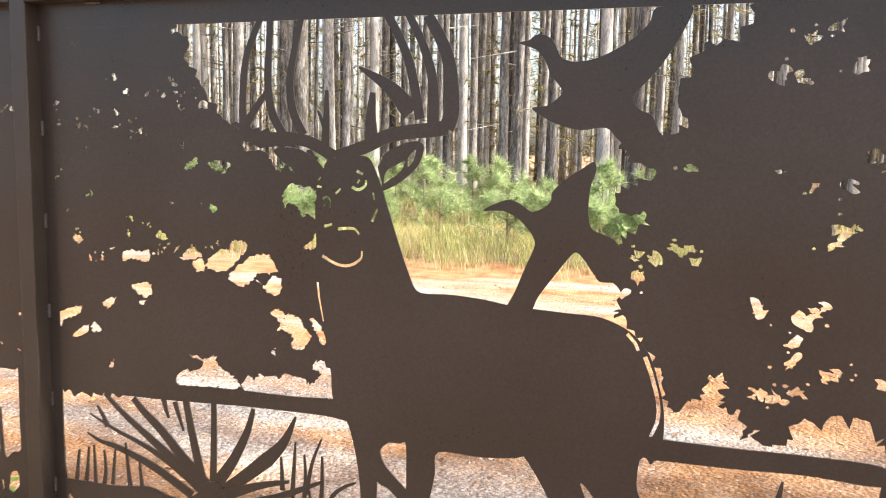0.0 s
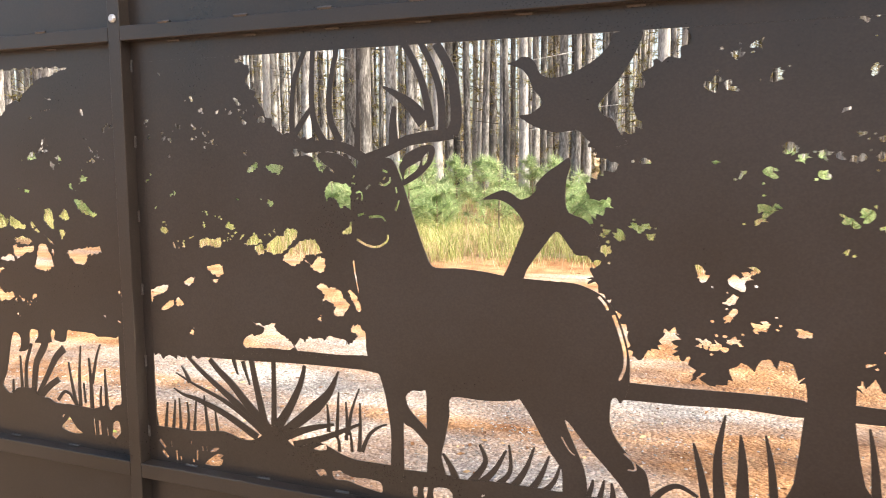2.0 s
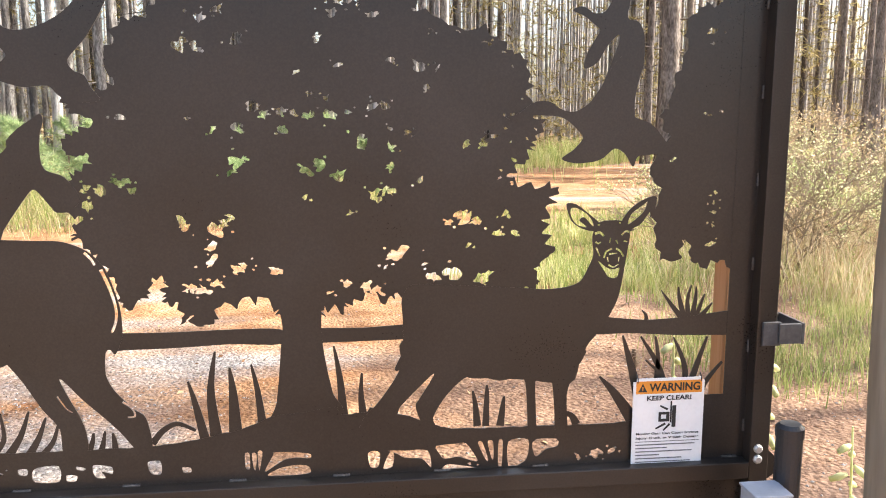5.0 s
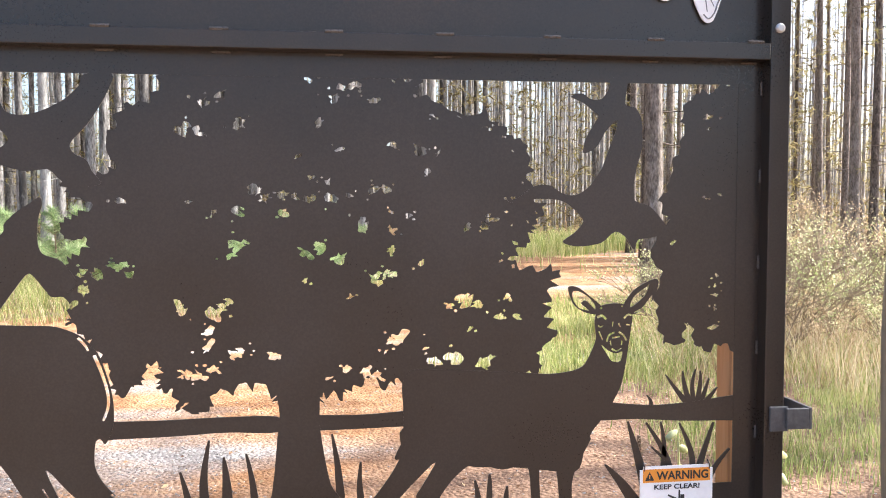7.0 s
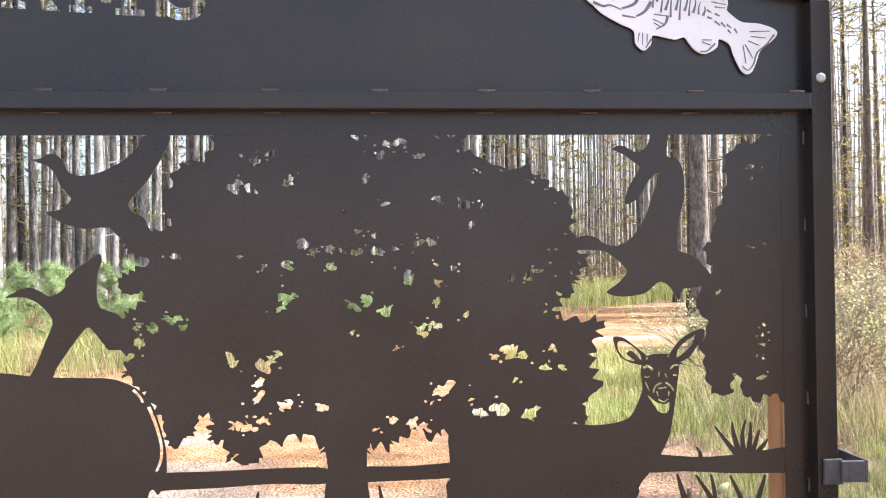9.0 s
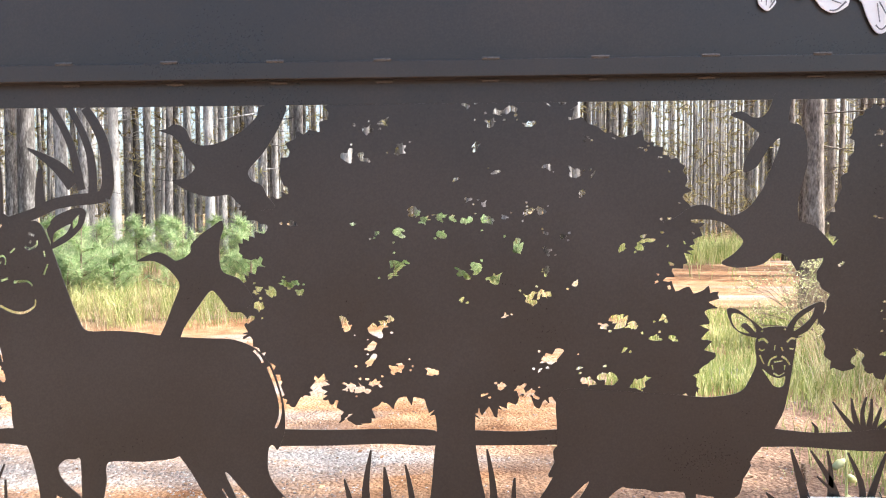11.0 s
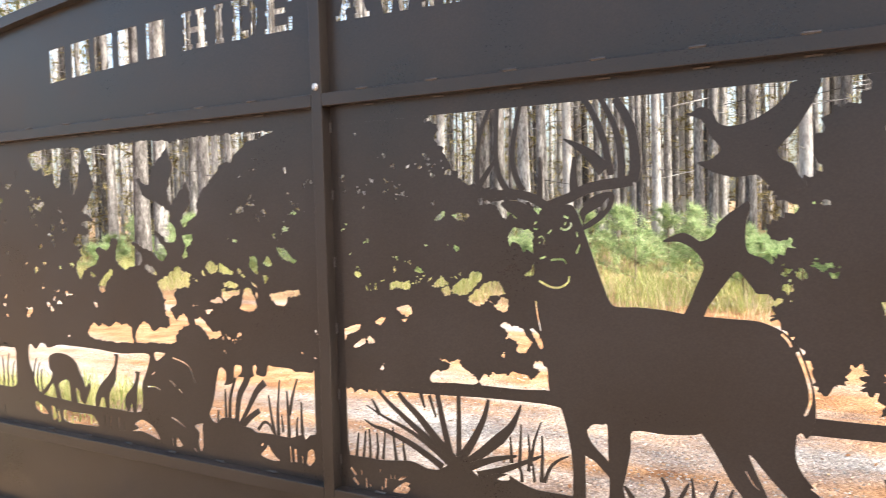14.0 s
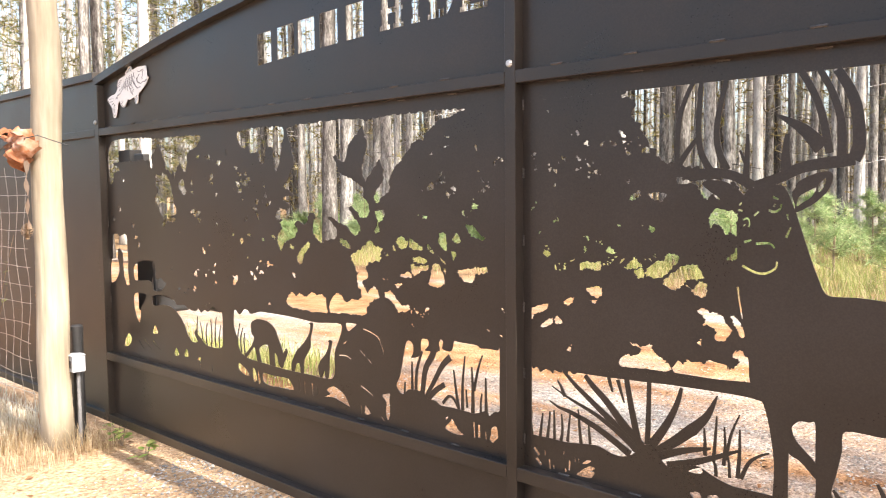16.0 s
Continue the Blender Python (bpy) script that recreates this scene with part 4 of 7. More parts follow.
GOOSE_LOWER = [(2781, 1629), (2813, 1638), (2854, 1667), (2883, 1675), (2911, 1670), (2939, 1651), (2977, 1645), (3018, 1669), (3054, 1719), (3084, 1775), (3117, 1799), (3164, 1767), (3152, 1703), (3147, 1635), (3195, 1614), (3229, 1581), (3255, 1540), (3204, 1524), (3164, 1518), (3151, 1489), (3127, 1525), (3095, 1541), (3053, 1509), (2986, 1500), (2942, 1513), (2976, 1539), (3002, 1571), (2982, 1598), (2953, 1622), (2923, 1632), (2862, 1634), (2809, 1623)]
END_CROWN = [(3542, 1982), (3429, 1964), (3390, 1947), (3359, 1937), (3349, 1946), (3305, 1906), (3292, 1857), (3293, 1784), (3270, 1744), (3254, 1671), (3229, 1625), (3248, 1583), (3230, 1541), (3202, 1475), (3233, 1426), (3220, 1344), (3233, 1262), (3249, 1215), (3303, 1219), (3311, 1268), (3328, 1268), (3332, 1213), (3381, 1195), (3419, 1211), (3480, 1186), (3557, 1184)]
END_LEAVES_0 = [(3371, 1866, 13), (3374, 1834, 8), (3409, 1646, 10), (3273, 1511, 7), (3246, 1565, 15), (3404, 1412, 8), (3399, 1383, 8), (3398, 1356, 10), (3400, 1316, 7), (3374, 1635, 7), (3397, 1265, 12), (3205, 1443, 13)]
END_LEAVES = END_LEAVES_0
DOE_BODY = [(2831, 1144), (2906, 1138), (2972, 1145), (3006, 1160), (3025, 1192), (3042, 1236), (3038, 1290), (3058, 1331), (3125, 1334), (3149, 1304), (3143, 1247), (3135, 1190), (3130, 1157), (3117, 1099), (3091, 1047), (3061, 1002), (3034, 970), (3011, 921), (2984, 853), (2841, 869), (2758, 876), (2673, 883), (2628, 937), (2596, 954), (2468, 908), (2487, 967), (2489, 1055), (2486, 1119), (2510, 1158), (2559, 1161), (2709, 1152)]
DOE_LEGS = [(2486, 996), (2484, 929), (2458, 875), (2414, 814), (2372, 769), (2364, 726), (2447, 724), (2488, 818), (2579, 898), (2537, 825), (2524, 800), (2538, 753), (2559, 707), (2592, 720), (2575, 764), (2620, 837), (2683, 887), (2770, 868), (2841, 875), (2854, 783), (2860, 686), (2883, 685), (2880, 782), (2880, 873), (2923, 872), (2936, 781), (2943, 684), (2978, 683), (2973, 815), (2994, 884), (3025, 961), (2868, 989), (2618, 994)]
DOE_EARS = [
    [(2959, 1384), (2987, 1384), (3024, 1357), (3058, 1327), (3046, 1305), (3004, 1314), (2974, 1337)],
    [(3122, 1329), (3155, 1375), (3206, 1403), (3226, 1398), (3213, 1348), (3176, 1315), (3142, 1303)],
]
DOE_EAR_HOLES = [
    [(2972, 1371), (2991, 1372), (3021, 1354), (3038, 1331), (3038, 1320), (3012, 1346), (2998, 1337), (3021, 1317), (2991, 1325), (2974, 1348)],
    [(3142, 1324), (3152, 1354), (3189, 1382), (3199, 1389), (3189, 1361), (3164, 1337)],
    [(3153, 1309), (3181, 1325), (3206, 1358), (3205, 1338), (3176, 1314)],
]
DOE_THROAT = [
    [(3057, 1218), (3081, 1199), (3103, 1192), (3121, 1197), (3117, 1172), (3107, 1166), (3095, 1168), (3086, 1173), (3074, 1191)],
]
DOE_LINES_0 = [
    (8, 6, [(3045, 1297), (3060, 1301), (3072, 1290)]),
    (5, 3, [(3048, 1274), (3055, 1269), (3063, 1273)]),
    (6, 5, [(3124, 1292), (3136, 1303), (3148, 1301)]),
    (5, 3, [(3131, 1275), (3143, 1273)]),
    (5, 3, [(3092, 1284), (3090, 1270)]),
    (5, 3, [(3109, 1279), (3114, 1267)]),
    (6, 5, [(3074, 1226), (3080, 1244), (3097, 1253)]),
    (6, 5, [(3109, 1254), (3123, 1244), (3133, 1229)]),
    (5, 3, [(3089, 1237), (3113, 1240)]),
    (5, 3, [(3084, 1229), (3087, 1215)]),
    (5, 3, [(3119, 1228), (3118, 1215)]),
    (5, 3, [(3088, 1206), (3103, 1199), (3118, 1207)]),
    (5, 3, [(3050, 1257), (3062, 1231)]),
    (6, 5, [(3055, 1321), (3058, 1326)]),
]
DOE_LINES_1 = [
    (6, 5, [(3117, 1326), (3120, 1330)]),
]
DOE_LINES = DOE_LINES_0 + DOE_LINES_1
FISH = [(2890, 2347), (2913, 2352), (2917, 2390), (2931, 2416), (2956, 2418), (3021, 2420), (3079, 2413), (3103, 2411), (3115, 2430), (3129, 2437), (3151, 2430), (3166, 2420), (3193, 2403), (3191, 2389), (3217, 2382), (3258, 2375), (3287, 2365), (3306, 2341), (3302, 2318), (3313, 2305), (3345, 2283), (3394, 2279), (3435, 2267), (3451, 2253), (3440, 2234), (3400, 2200), (3389, 2172), (3374, 2139), (3356, 2133), (3340, 2146), (3320, 2186), (3308, 2219), (3278, 2233), (3272, 2210), (3248, 2194), (3227, 2191), (3203, 2204), (3187, 2224), (3175, 2238), (3147, 2231), (3085, 2242), (3079, 2218), (3062, 2200), (3049, 2202), (3033, 2220), (3028, 2256), (2992, 2273), (2960, 2290), (2936, 2304), (2912, 2327)]
FISH_LINES_0 = [
    (5, 3, [(2950, 2401), (2964, 2376), (2970, 2340)]),
    (10, 5, [(3042, 2355), (3035, 2335), (3015, 2324), (2994, 2318)]),
    (11, 5, [(3080, 2338), (3061, 2310), (3036, 2296)]),
    (5, 3, [(2996, 2298), (3034, 2292)]),
    (8, 3, [(3080, 2391), (3077, 2371), (3069, 2355)]),
    (5, 2, [(2963, 2399), (3004, 2389), (3032, 2397)]),
    (6, 2, [(3004, 2375), (3024, 2360), (3031, 2349)]),
    (8, 2, [(2912, 2335), (2941, 2324), (2961, 2327), (2994, 2314)]),
    (2, 6, [(3094, 2374), (3087, 2348), (3084, 2321)]),
    (2, 8, [(3107, 2387), (3105, 2362), (3096, 2338)]),
    (2, 6, [(3118, 2371), (3112, 2339), (3108, 2308)]),
]
FISH_LINES_1 = [
    (2, 8, [(3133, 2380), (3131, 2347), (3121, 2314)]),
    (2, 6, [(3145, 2373), (3138, 2334), (3136, 2294)]),
    (2, 8, [(3159, 2370), (3158, 2342), (3151, 2314)]),
    (2, 6, [(3173, 2373), (3165, 2330), (3162, 2287)]),
    (2, 8, [(3185, 2363), (3185, 2338), (3177, 2313)]),
    (2, 6, [(3197, 2353), (3192, 2326), (3190, 2298)]),
    (2, 8, [(3210, 2353), (3209, 2330), (3202, 2307)]),
    (2, 6, [(3224, 2339), (3219, 2321), (3218, 2303)]),
    (2, 8, [(3237, 2326), (3237, 2313), (3231, 2300)]),
    (5, 3, [(3243, 2316), (3256, 2309)]),
    (5, 3, [(3244, 2296), (3258, 2291)]),
    (5, 3, [(3266, 2306), (3280, 2299)]),
    (5, 3, [(3265, 2284), (3281, 2272)]),
]
FISH_LINES_2 = [
    (5, 3, [(3284, 2281), (3297, 2267)]),
    (5, 3, [(3301, 2275), (3313, 2265)]),
    (5, 3, [(3303, 2259), (3313, 2250)]),
    (5, 3, [(3323, 2263), (3331, 2250)]),
    (8, 3, [(3127, 2299), (3120, 2275), (3093, 2259)]),
    (3, 2, [(3088, 2302), (3124, 2298)]),
    (5, 3, [(3441, 2247), (3417, 2218), (3390, 2195), (3378, 2162), (3361, 2144), (3345, 2156)]),
    (5, 3, [(3079, 2232), (3062, 2206)]),
    (5, 3, [(3266, 2220), (3242, 2199), (3222, 2197)]),
    (3, 2, [(3085, 2288), (3114, 2275)]),
    (3, 2, [(3087, 2278), (3107, 2267)]),
    (3, 2, [(3369, 2255), (3428, 2257)]),
    (3, 2, [(3372, 2241), (3417, 2237)]),
    (3, 2, [(3364, 2228), (3397, 2215)]),
]
FISH_LINES_3 = [
    (3, 2, [(3354, 2218), (3376, 2179)]),
    (3, 2, [(3348, 2214), (3356, 2163)]),
    (3, 2, [(3241, 2362), (3280, 2358)]),
    (3, 2, [(3249, 2352), (3293, 2345)]),
    (3, 2, [(3257, 2339), (3299, 2332)]),
    (3, 2, [(3266, 2325), (3296, 2322)]),
    (3, 2, [(3114, 2404), (3128, 2423)]),
    (3, 2, [(3131, 2404), (3145, 2420)]),
    (3, 2, [(3147, 2400), (3161, 2413)]),
    (3, 2, [(3163, 2396), (3174, 2406)]),
    (3, 2, [(3044, 2249), (3040, 2223)]),
    (3, 2, [(3054, 2249), (3053, 2213)]),
    (3, 2, [(3067, 2246), (3066, 2219)]),
    (3, 2, [(3228, 2230), (3256, 2230)]),
    (3, 2, [(3228, 2224), (3253, 2215)]),
]
FISH_LINES = FISH_LINES_0 + FISH_LINES_1 + FISH_LINES_2 + FISH_LINES_3
SKY_OPENING_LEFT = [(-1389, 1962), (-1383, 1863), (-1363, 1780), (-1387, 1753), (-1412, 1712), (-1461, 1671), (-1424, 1657), (-1378, 1629), (-1464, 1615), (-1441, 1593), (-1408, 1573), (-1442, 1553), (-1490, 1564), (-1530, 1530), (-1516, 1507), (-1468, 1502), (-1493, 1488), (-1479, 1460), (-1510, 1431), (-1521, 1402), (-1503, 1360), (-1484, 1352), (-1463, 1384), (-1424, 1405), (-1377, 1420), (-1343, 1454), (-1365, 1490), (-1328, 1499), (-1296, 1483), (-1269, 1497), (-1254, 1533), (-1223, 1541), (-1206, 1522), (-1225, 1479), (-1218, 1438), (-1184, 1407), (-1153, 1400)]
SKY_OPENING_LOW = [(-1123, 1414), (-1059, 1424), (-1042, 1451), (-1066, 1487), (-1107, 1513), (-1094, 1526), (-1057, 1514), (-1024, 1496), (-976, 1484), (-944, 1459), (-913, 1439), (-877, 1465), (-888, 1498), (-926, 1531), (-953, 1562), (-933, 1572), (-894, 1542), (-864, 1521), (-817, 1532), (-816, 1582), (-853, 1618), (-845, 1650), (-898, 1684), (-957, 1708), (-1017, 1733), (-1040, 1775), (-1065, 1802), (-1040, 1806), (-996, 1773), (-971, 1790), (-949, 1848), (-917, 1877), (-877, 1910), (-860, 1962)]
SKY_OPENING_RIGHT = [(-814, 1956), (-265, 1961), (-283, 1946), (-308, 1937), (-349, 1929), (-380, 1920), (-413, 1899), (-446, 1878), (-469, 1849), (-503, 1851), (-537, 1836), (-558, 1806), (-593, 1779), (-622, 1756), (-647, 1733), (-680, 1685), (-674, 1641), (-729, 1612), (-756, 1585), (-781, 1607), (-766, 1642), (-724, 1681), (-719, 1735), (-736, 1777), (-763, 1753), (-801, 1717), (-840, 1688), (-858, 1739), (-849, 1776), (-824, 1850)]
CROWN_OPENINGS_A = [
    [(-3355, 1983), (-2717, 1972), (-2748, 1919), (-2809, 1867), (-2798, 1812), (-2828, 1799), (-2846, 1848), (-2986, 1850), (-3172, 1849), (-3333, 1843), (-3239, 1804), (-3331, 1777), (-3335, 1726), (-3385, 1726)],
    [(-2682, 1967), (-2247, 1966), (-2262, 1916), (-2306, 1899), (-2357, 1882), (-2384, 1858), (-2387, 1813), (-2415, 1765), (-2440, 1782), (-2470, 1815), (-2512, 1784), (-2542, 1725), (-2551, 1785), (-2574, 1752), (-2606, 1780), (-2646, 1788), (-2656, 1838), (-2682, 1873)],
    [(-2767, 1757), (-2711, 1749), (-2682, 1768), (-2635, 1754), (-2602, 1726), (-2572, 1669), (-2562, 1619), (-2551, 1580), (-2520, 1546), (-2542, 1520), (-2590, 1506), (-2537, 1493), (-2572, 1473), (-2639, 1478), (-2683, 1444), (-2710, 1457), (-2680, 1491), (-2719, 1525), (-2745, 1566), (-2785, 1593), (-2776, 1627), (-2745, 1668), (-2769, 1716)],
    [(-2490, 1711), (-2443, 1730), (-2427, 1684), (-2403, 1651), (-2436, 1632), (-2474, 1658), (-2498, 1685)],
]
CROWN_OPENINGS_B = [
    [(-3373, 1370), (-3321, 1390), (-3274, 1373), (-3192, 1386), (-3171, 1350), (-3170, 1259), (-3171, 1150), (-3162, 1062), (-3202, 1060), (-3237, 1127), (-3246, 1219), (-3250, 1267), (-3297, 1291), (-3318, 1230), (-3385, 1220)],
    [(-1850, 1965), (-1464, 1964), (-1468, 1862), (-1486, 1784), (-1511, 1748), (-1534, 1785), (-1541, 1865), (-1580, 1867), (-1588, 1901), (-1618, 1802), (-1644, 1783), (-1668, 1819), (-1676, 1854), (-1739, 1845), (-1763, 1887), (-1817, 1877)],
    [(-947, 1350), (-899, 1370), (-848, 1398), (-812, 1424), (-790, 1407), (-760, 1396), (-731, 1389), (-742, 1359), (-743, 1334), (-811, 1323), (-842, 1296), (-870, 1269), (-901, 1275), (-920, 1305), (-940, 1324)],
    [(-901, 1275), (-839, 1289), (-832, 1258), (-863, 1231), (-849, 1193), (-888, 1198), (-903, 1228)],
    [(-1455, 1100), (-1430, 1131), (-1406, 1147), (-1374, 1132), (-1341, 1143), (-1295, 1135), (-1245, 1156), (-1205, 1148), (-1170, 1153), (-1136, 1137), (-1130, 1067), (-1208, 1066), (-1298, 1063), (-1390, 1066), (-1437, 1079)],
]
CROWN_OPENINGS_C = [
    [(-1108, 1075), (-1102, 1129), (-1067, 1159), (-1042, 1169), (-1014, 1155), (-986, 1133), (-945, 1147), (-889, 1152), (-872, 1199), (-848, 1211), (-834, 1182), (-814, 1204), (-787, 1216), (-765, 1200), (-754, 1175), (-781, 1161), (-815, 1145), (-835, 1118), (-852, 1083), (-955, 1078), (-1037, 1076)],
    [(-720, 1190), (-691, 1208), (-662, 1195), (-641, 1172), (-606, 1150), (-570, 1153), (-560, 1137), (-603, 1119), (-635, 1118), (-656, 1146), (-684, 1163), (-713, 1174)],
    [(-1357, 1321), (-1333, 1352), (-1296, 1381), (-1259, 1402), (-1251, 1375), (-1288, 1349), (-1322, 1289), (-1344, 1293)],
    [(-1027, 1412), (-1002, 1423), (-954, 1401), (-946, 1381), (-979, 1380)],
    [(-779, 1550), (-727, 1560), (-709, 1546), (-724, 1518), (-750, 1501), (-747, 1463), (-766, 1453), (-781, 1463), (-761, 1508)],
]
BRANCH_GAPS_A = [
    [(-639, 1429), (-610, 1447), (-586, 1434), (-565, 1420), (-580, 1395), (-615, 1391), (-632, 1405)],
    [(-558, 1439), (-521, 1426), (-484, 1406), (-477, 1397), (-521, 1390), (-559, 1401)],
    [(-657, 1412), (-643, 1383), (-661, 1392)],
    [(-535, 1356), (-488, 1363), (-455, 1348), (-472, 1335), (-512, 1338), (-536, 1344)],
    [(-546, 1332), (-519, 1326), (-478, 1326), (-445, 1330), (-455, 1305), (-499, 1298), (-530, 1277), (-550, 1300)],
    [(-621, 1272), (-575, 1294), (-547, 1286), (-554, 1271), (-603, 1268)],
    [(-419, 1331), (-389, 1340), (-367, 1311), (-352, 1265), (-381, 1244), (-413, 1245), (-450, 1254), (-432, 1295)],
    [(-387, 1461), (-362, 1470), (-343, 1459), (-337, 1427), (-340, 1400), (-363, 1397), (-382, 1421)],
]
BRANCH_GAPS_B = [
    [(-308, 1442), (-292, 1468), (-271, 1457), (-259, 1435), (-290, 1429)],
    [(-240, 1498), (-210, 1503), (-183, 1488), (-163, 1467), (-133, 1456), (-151, 1438), (-169, 1451), (-198, 1454), (-222, 1472)],
    [(-389, 1375), (-344, 1344), (-363, 1343)],
    [(-312, 1394), (-284, 1384), (-300, 1356), (-312, 1366)],
    [(-364, 1329), (-342, 1312), (-351, 1298)],
    [(-282, 1315), (-248, 1326), (-194, 1332), (-164, 1338), (-123, 1338), (-123, 1320), (-158, 1309), (-182, 1306), (-194, 1280), (-233, 1273), (-264, 1289)],
    [(-650, 1238), (-604, 1241), (-636, 1222)],
]
MEADOW_OPENINGS_A = [
    [(-2833, 1221), (-2807, 1177), (-2810, 1128), (-2768, 1121), (-2746, 1133), (-2699, 1108), (-2678, 1103), (-2730, 1061), (-2845, 1053)],
    [(-2847, 1017), (-2662, 1028), (-2622, 1008), (-2588, 1014), (-2556, 983), (-2476, 989), (-2425, 974), (-2381, 965), (-2330, 969), (-2316, 984), (-2280, 954), (-2309, 889), (-2336, 864), (-2363, 834), (-2328, 789), (-2391, 781), (-2441, 819), (-2477, 872), (-2527, 918), (-2612, 961), (-2715, 969), (-2852, 954)],
]
MEADOW_OPENINGS_B = [
    [(-2862, 808), (-2838, 835), (-2798, 787), (-2864, 779)],
    [(-2293, 953), (-2242, 981), (-2206, 974), (-2150, 1008), (-2098, 984), (-2057, 978), (-2057, 868), (-2073, 784), (-2229, 778), (-2289, 810), (-2337, 837), (-2334, 887)],
    [(-1942, 998), (-1919, 1010), (-1881, 989), (-1842, 1020), (-1804, 1020), (-1773, 1002), (-1688, 1022), (-1611, 1023), (-1487, 1023), (-1368, 1020), (-1210, 1013), (-1026, 1024), (-1040, 953), (-1076, 882), (-1092, 758), (-1286, 749), (-1498, 747), (-1699, 755), (-1805, 759), (-1886, 788), (-1920, 868), (-1945, 927)],
    [(-988, 1033), (-916, 1035), (-940, 1014), (-977, 997)],
]
MEADOW_OPENINGS_C = [
    [(-1900, 725), (-1824, 695), (-1804, 667), (-1864, 668), (-1907, 693)],
    [(-1775, 711), (-1744, 706), (-1730, 657), (-1762, 643)],
    [(-1722, 716), (-1699, 650), (-1720, 640)],
    [(-1676, 701), (-1599, 700), (-1500, 703), (-1442, 700), (-1406, 654), (-1478, 648), (-1552, 646), (-1612, 642), (-1673, 654)],
    [(-1142, 696), (-1089, 720), (-1047, 711), (-1006, 690), (-971, 643), (-1028, 654), (-1091, 666), (-1156, 660), (-1116, 678)],
    [(-862, 669), (-824, 637), (-863, 627)],
]
MEADOW_OPENINGS_D = [
    [(-746, 733), (-693, 749), (-697, 725), (-695, 652), (-711, 627), (-725, 660), (-720, 706)],
    [(-360, 660), (-331, 689), (-318, 704), (-299, 684), (-281, 664), (-256, 650), (-287, 644), (-328, 647)],
    [(-108, 704), (-88, 717), (-76, 708), (-74, 675), (-88, 660), (-100, 649), (-117, 659), (-111, 683)],
    [(-357, 701), (-340, 711), (-350, 695)],
    [(-2579, 725), (-2548, 685), (-2589, 673), (-2609, 684)],
    [(-2459, 733), (-2436, 693), (-2475, 681), (-2488, 693)],
    [(-3246, 700), (-3195, 743), (-3150, 711), (-3201, 661), (-3266, 653)],
]
ROAD_OPENING = [(-588, 988), (-559, 998), (-542, 981), (-543, 949), (-554, 928), (-505, 942), (-497, 1003), (-484, 1017), (-453, 1016), (-451, 992), (-471, 970), (-444, 969), (-388, 976), (-391, 1009), (-378, 1027), (-365, 1016), (-369, 988), (-321, 984), (-304, 1028), (-276, 1027), (-221, 1027), (-176, 1025), (-161, 1016), (-117, 1019), (-74, 1018), (-62, 1023), (-64, 866), (-64, 784), (-93, 772), (-117, 752), (-128, 770), (-140, 768), (-194, 749), (-224, 749), (-270, 750), (-317, 751), (-382, 749), (-414, 763), (-464, 766), (-487, 799), (-508, 791), (-529, 793), (-577, 785), (-599, 764), (-628, 764), (-652, 793), (-633, 831), (-618, 878)]
SHADE_OPENINGS = [
    [(-3081, 1198), (-2854, 1231), (-2856, 1097), (-2907, 1108), (-2997, 1099), (-3089, 1104)],
    [(-3096, 1009), (-2943, 1017), (-2969, 965), (-3010, 926), (-3032, 833), (-3069, 848), (-3103, 917)],
    [(-3411, 1211), (-3310, 1223), (-3300, 1142), (-3355, 1079), (-3423, 1067)],
]
LEFT_SLITS_A = [
    (6, 5, [(-1356, 713), (-1354, 656)]),
    (7, 6, [(-1315, 711), (-1313, 649)]),
    (8, 6, [(-1256, 711), (-1249, 651)]),
    (5, 5, [(-1216, 698), (-1213, 657)]),
    (7, 5, [(-890, 662), (-887, 626)]),
    (8, 8, [(-200, 714), (-195, 650)]),
    (14, 14, [(-173, 707), (-171, 655)]),
    (7, 7, [(-138, 685), (-135, 656)]),
    (7, 4, [(-3056, 715), (-2991, 664)]),
    (7, 4, [(-2986, 730), (-2893, 676)]),
    (7, 4, [(-2874, 736), (-2777, 684)]),
    (6, 4, [(-2180, 677), (-2170, 630)]),
]
LEFT_SLITS_B = [
    (6, 5, [(-869, 1019), (-819, 1009), (-770, 992), (-748, 961), (-730, 920)]),
    (6, 5, [(-891, 918), (-856, 894)]),
    (6, 5, [(-837, 884), (-815, 869)]),
    (6, 5, [(-1043, 875), (-993, 879), (-956, 868)]),
    (6, 5, [(-1008, 933), (-987, 946)]),
    (8, 6, [(-892, 754), (-853, 741), (-807, 720)]),
    (7, 5, [(-755, 634), (-733, 620)]),
    (6, 5, [(-125, 1096), (-114, 1088)]),
    (6, 5, [(-62, 1081), (-48, 1074)]),
    (5, 4, [(-1975, 1884), (-1972, 1836)]),
]
LEFT_BLADES_A = [
    (9, 3, [(-2229, 775), (-2237, 848), (-2222, 908)]),
    (9, 3, [(-2180, 774), (-2176, 855), (-2184, 934)]),
    (9, 3, [(-2138, 779), (-2139, 875), (-2123, 950)]),
    (9, 3, [(-2097, 781), (-2100, 832), (-2078, 913)]),
    (9, 3, [(-2283, 797), (-2281, 843), (-2302, 907)]),
    (9, 3, [(-2326, 812), (-2336, 854), (-2325, 937)]),
    (9, 3, [(-1913, 797), (-1909, 869), (-1884, 942)]),
    (9, 3, [(-1875, 784), (-1882, 856), (-1857, 921)]),
    (8, 3, [(-1842, 775), (-1850, 845), (-1842, 892)]),
]
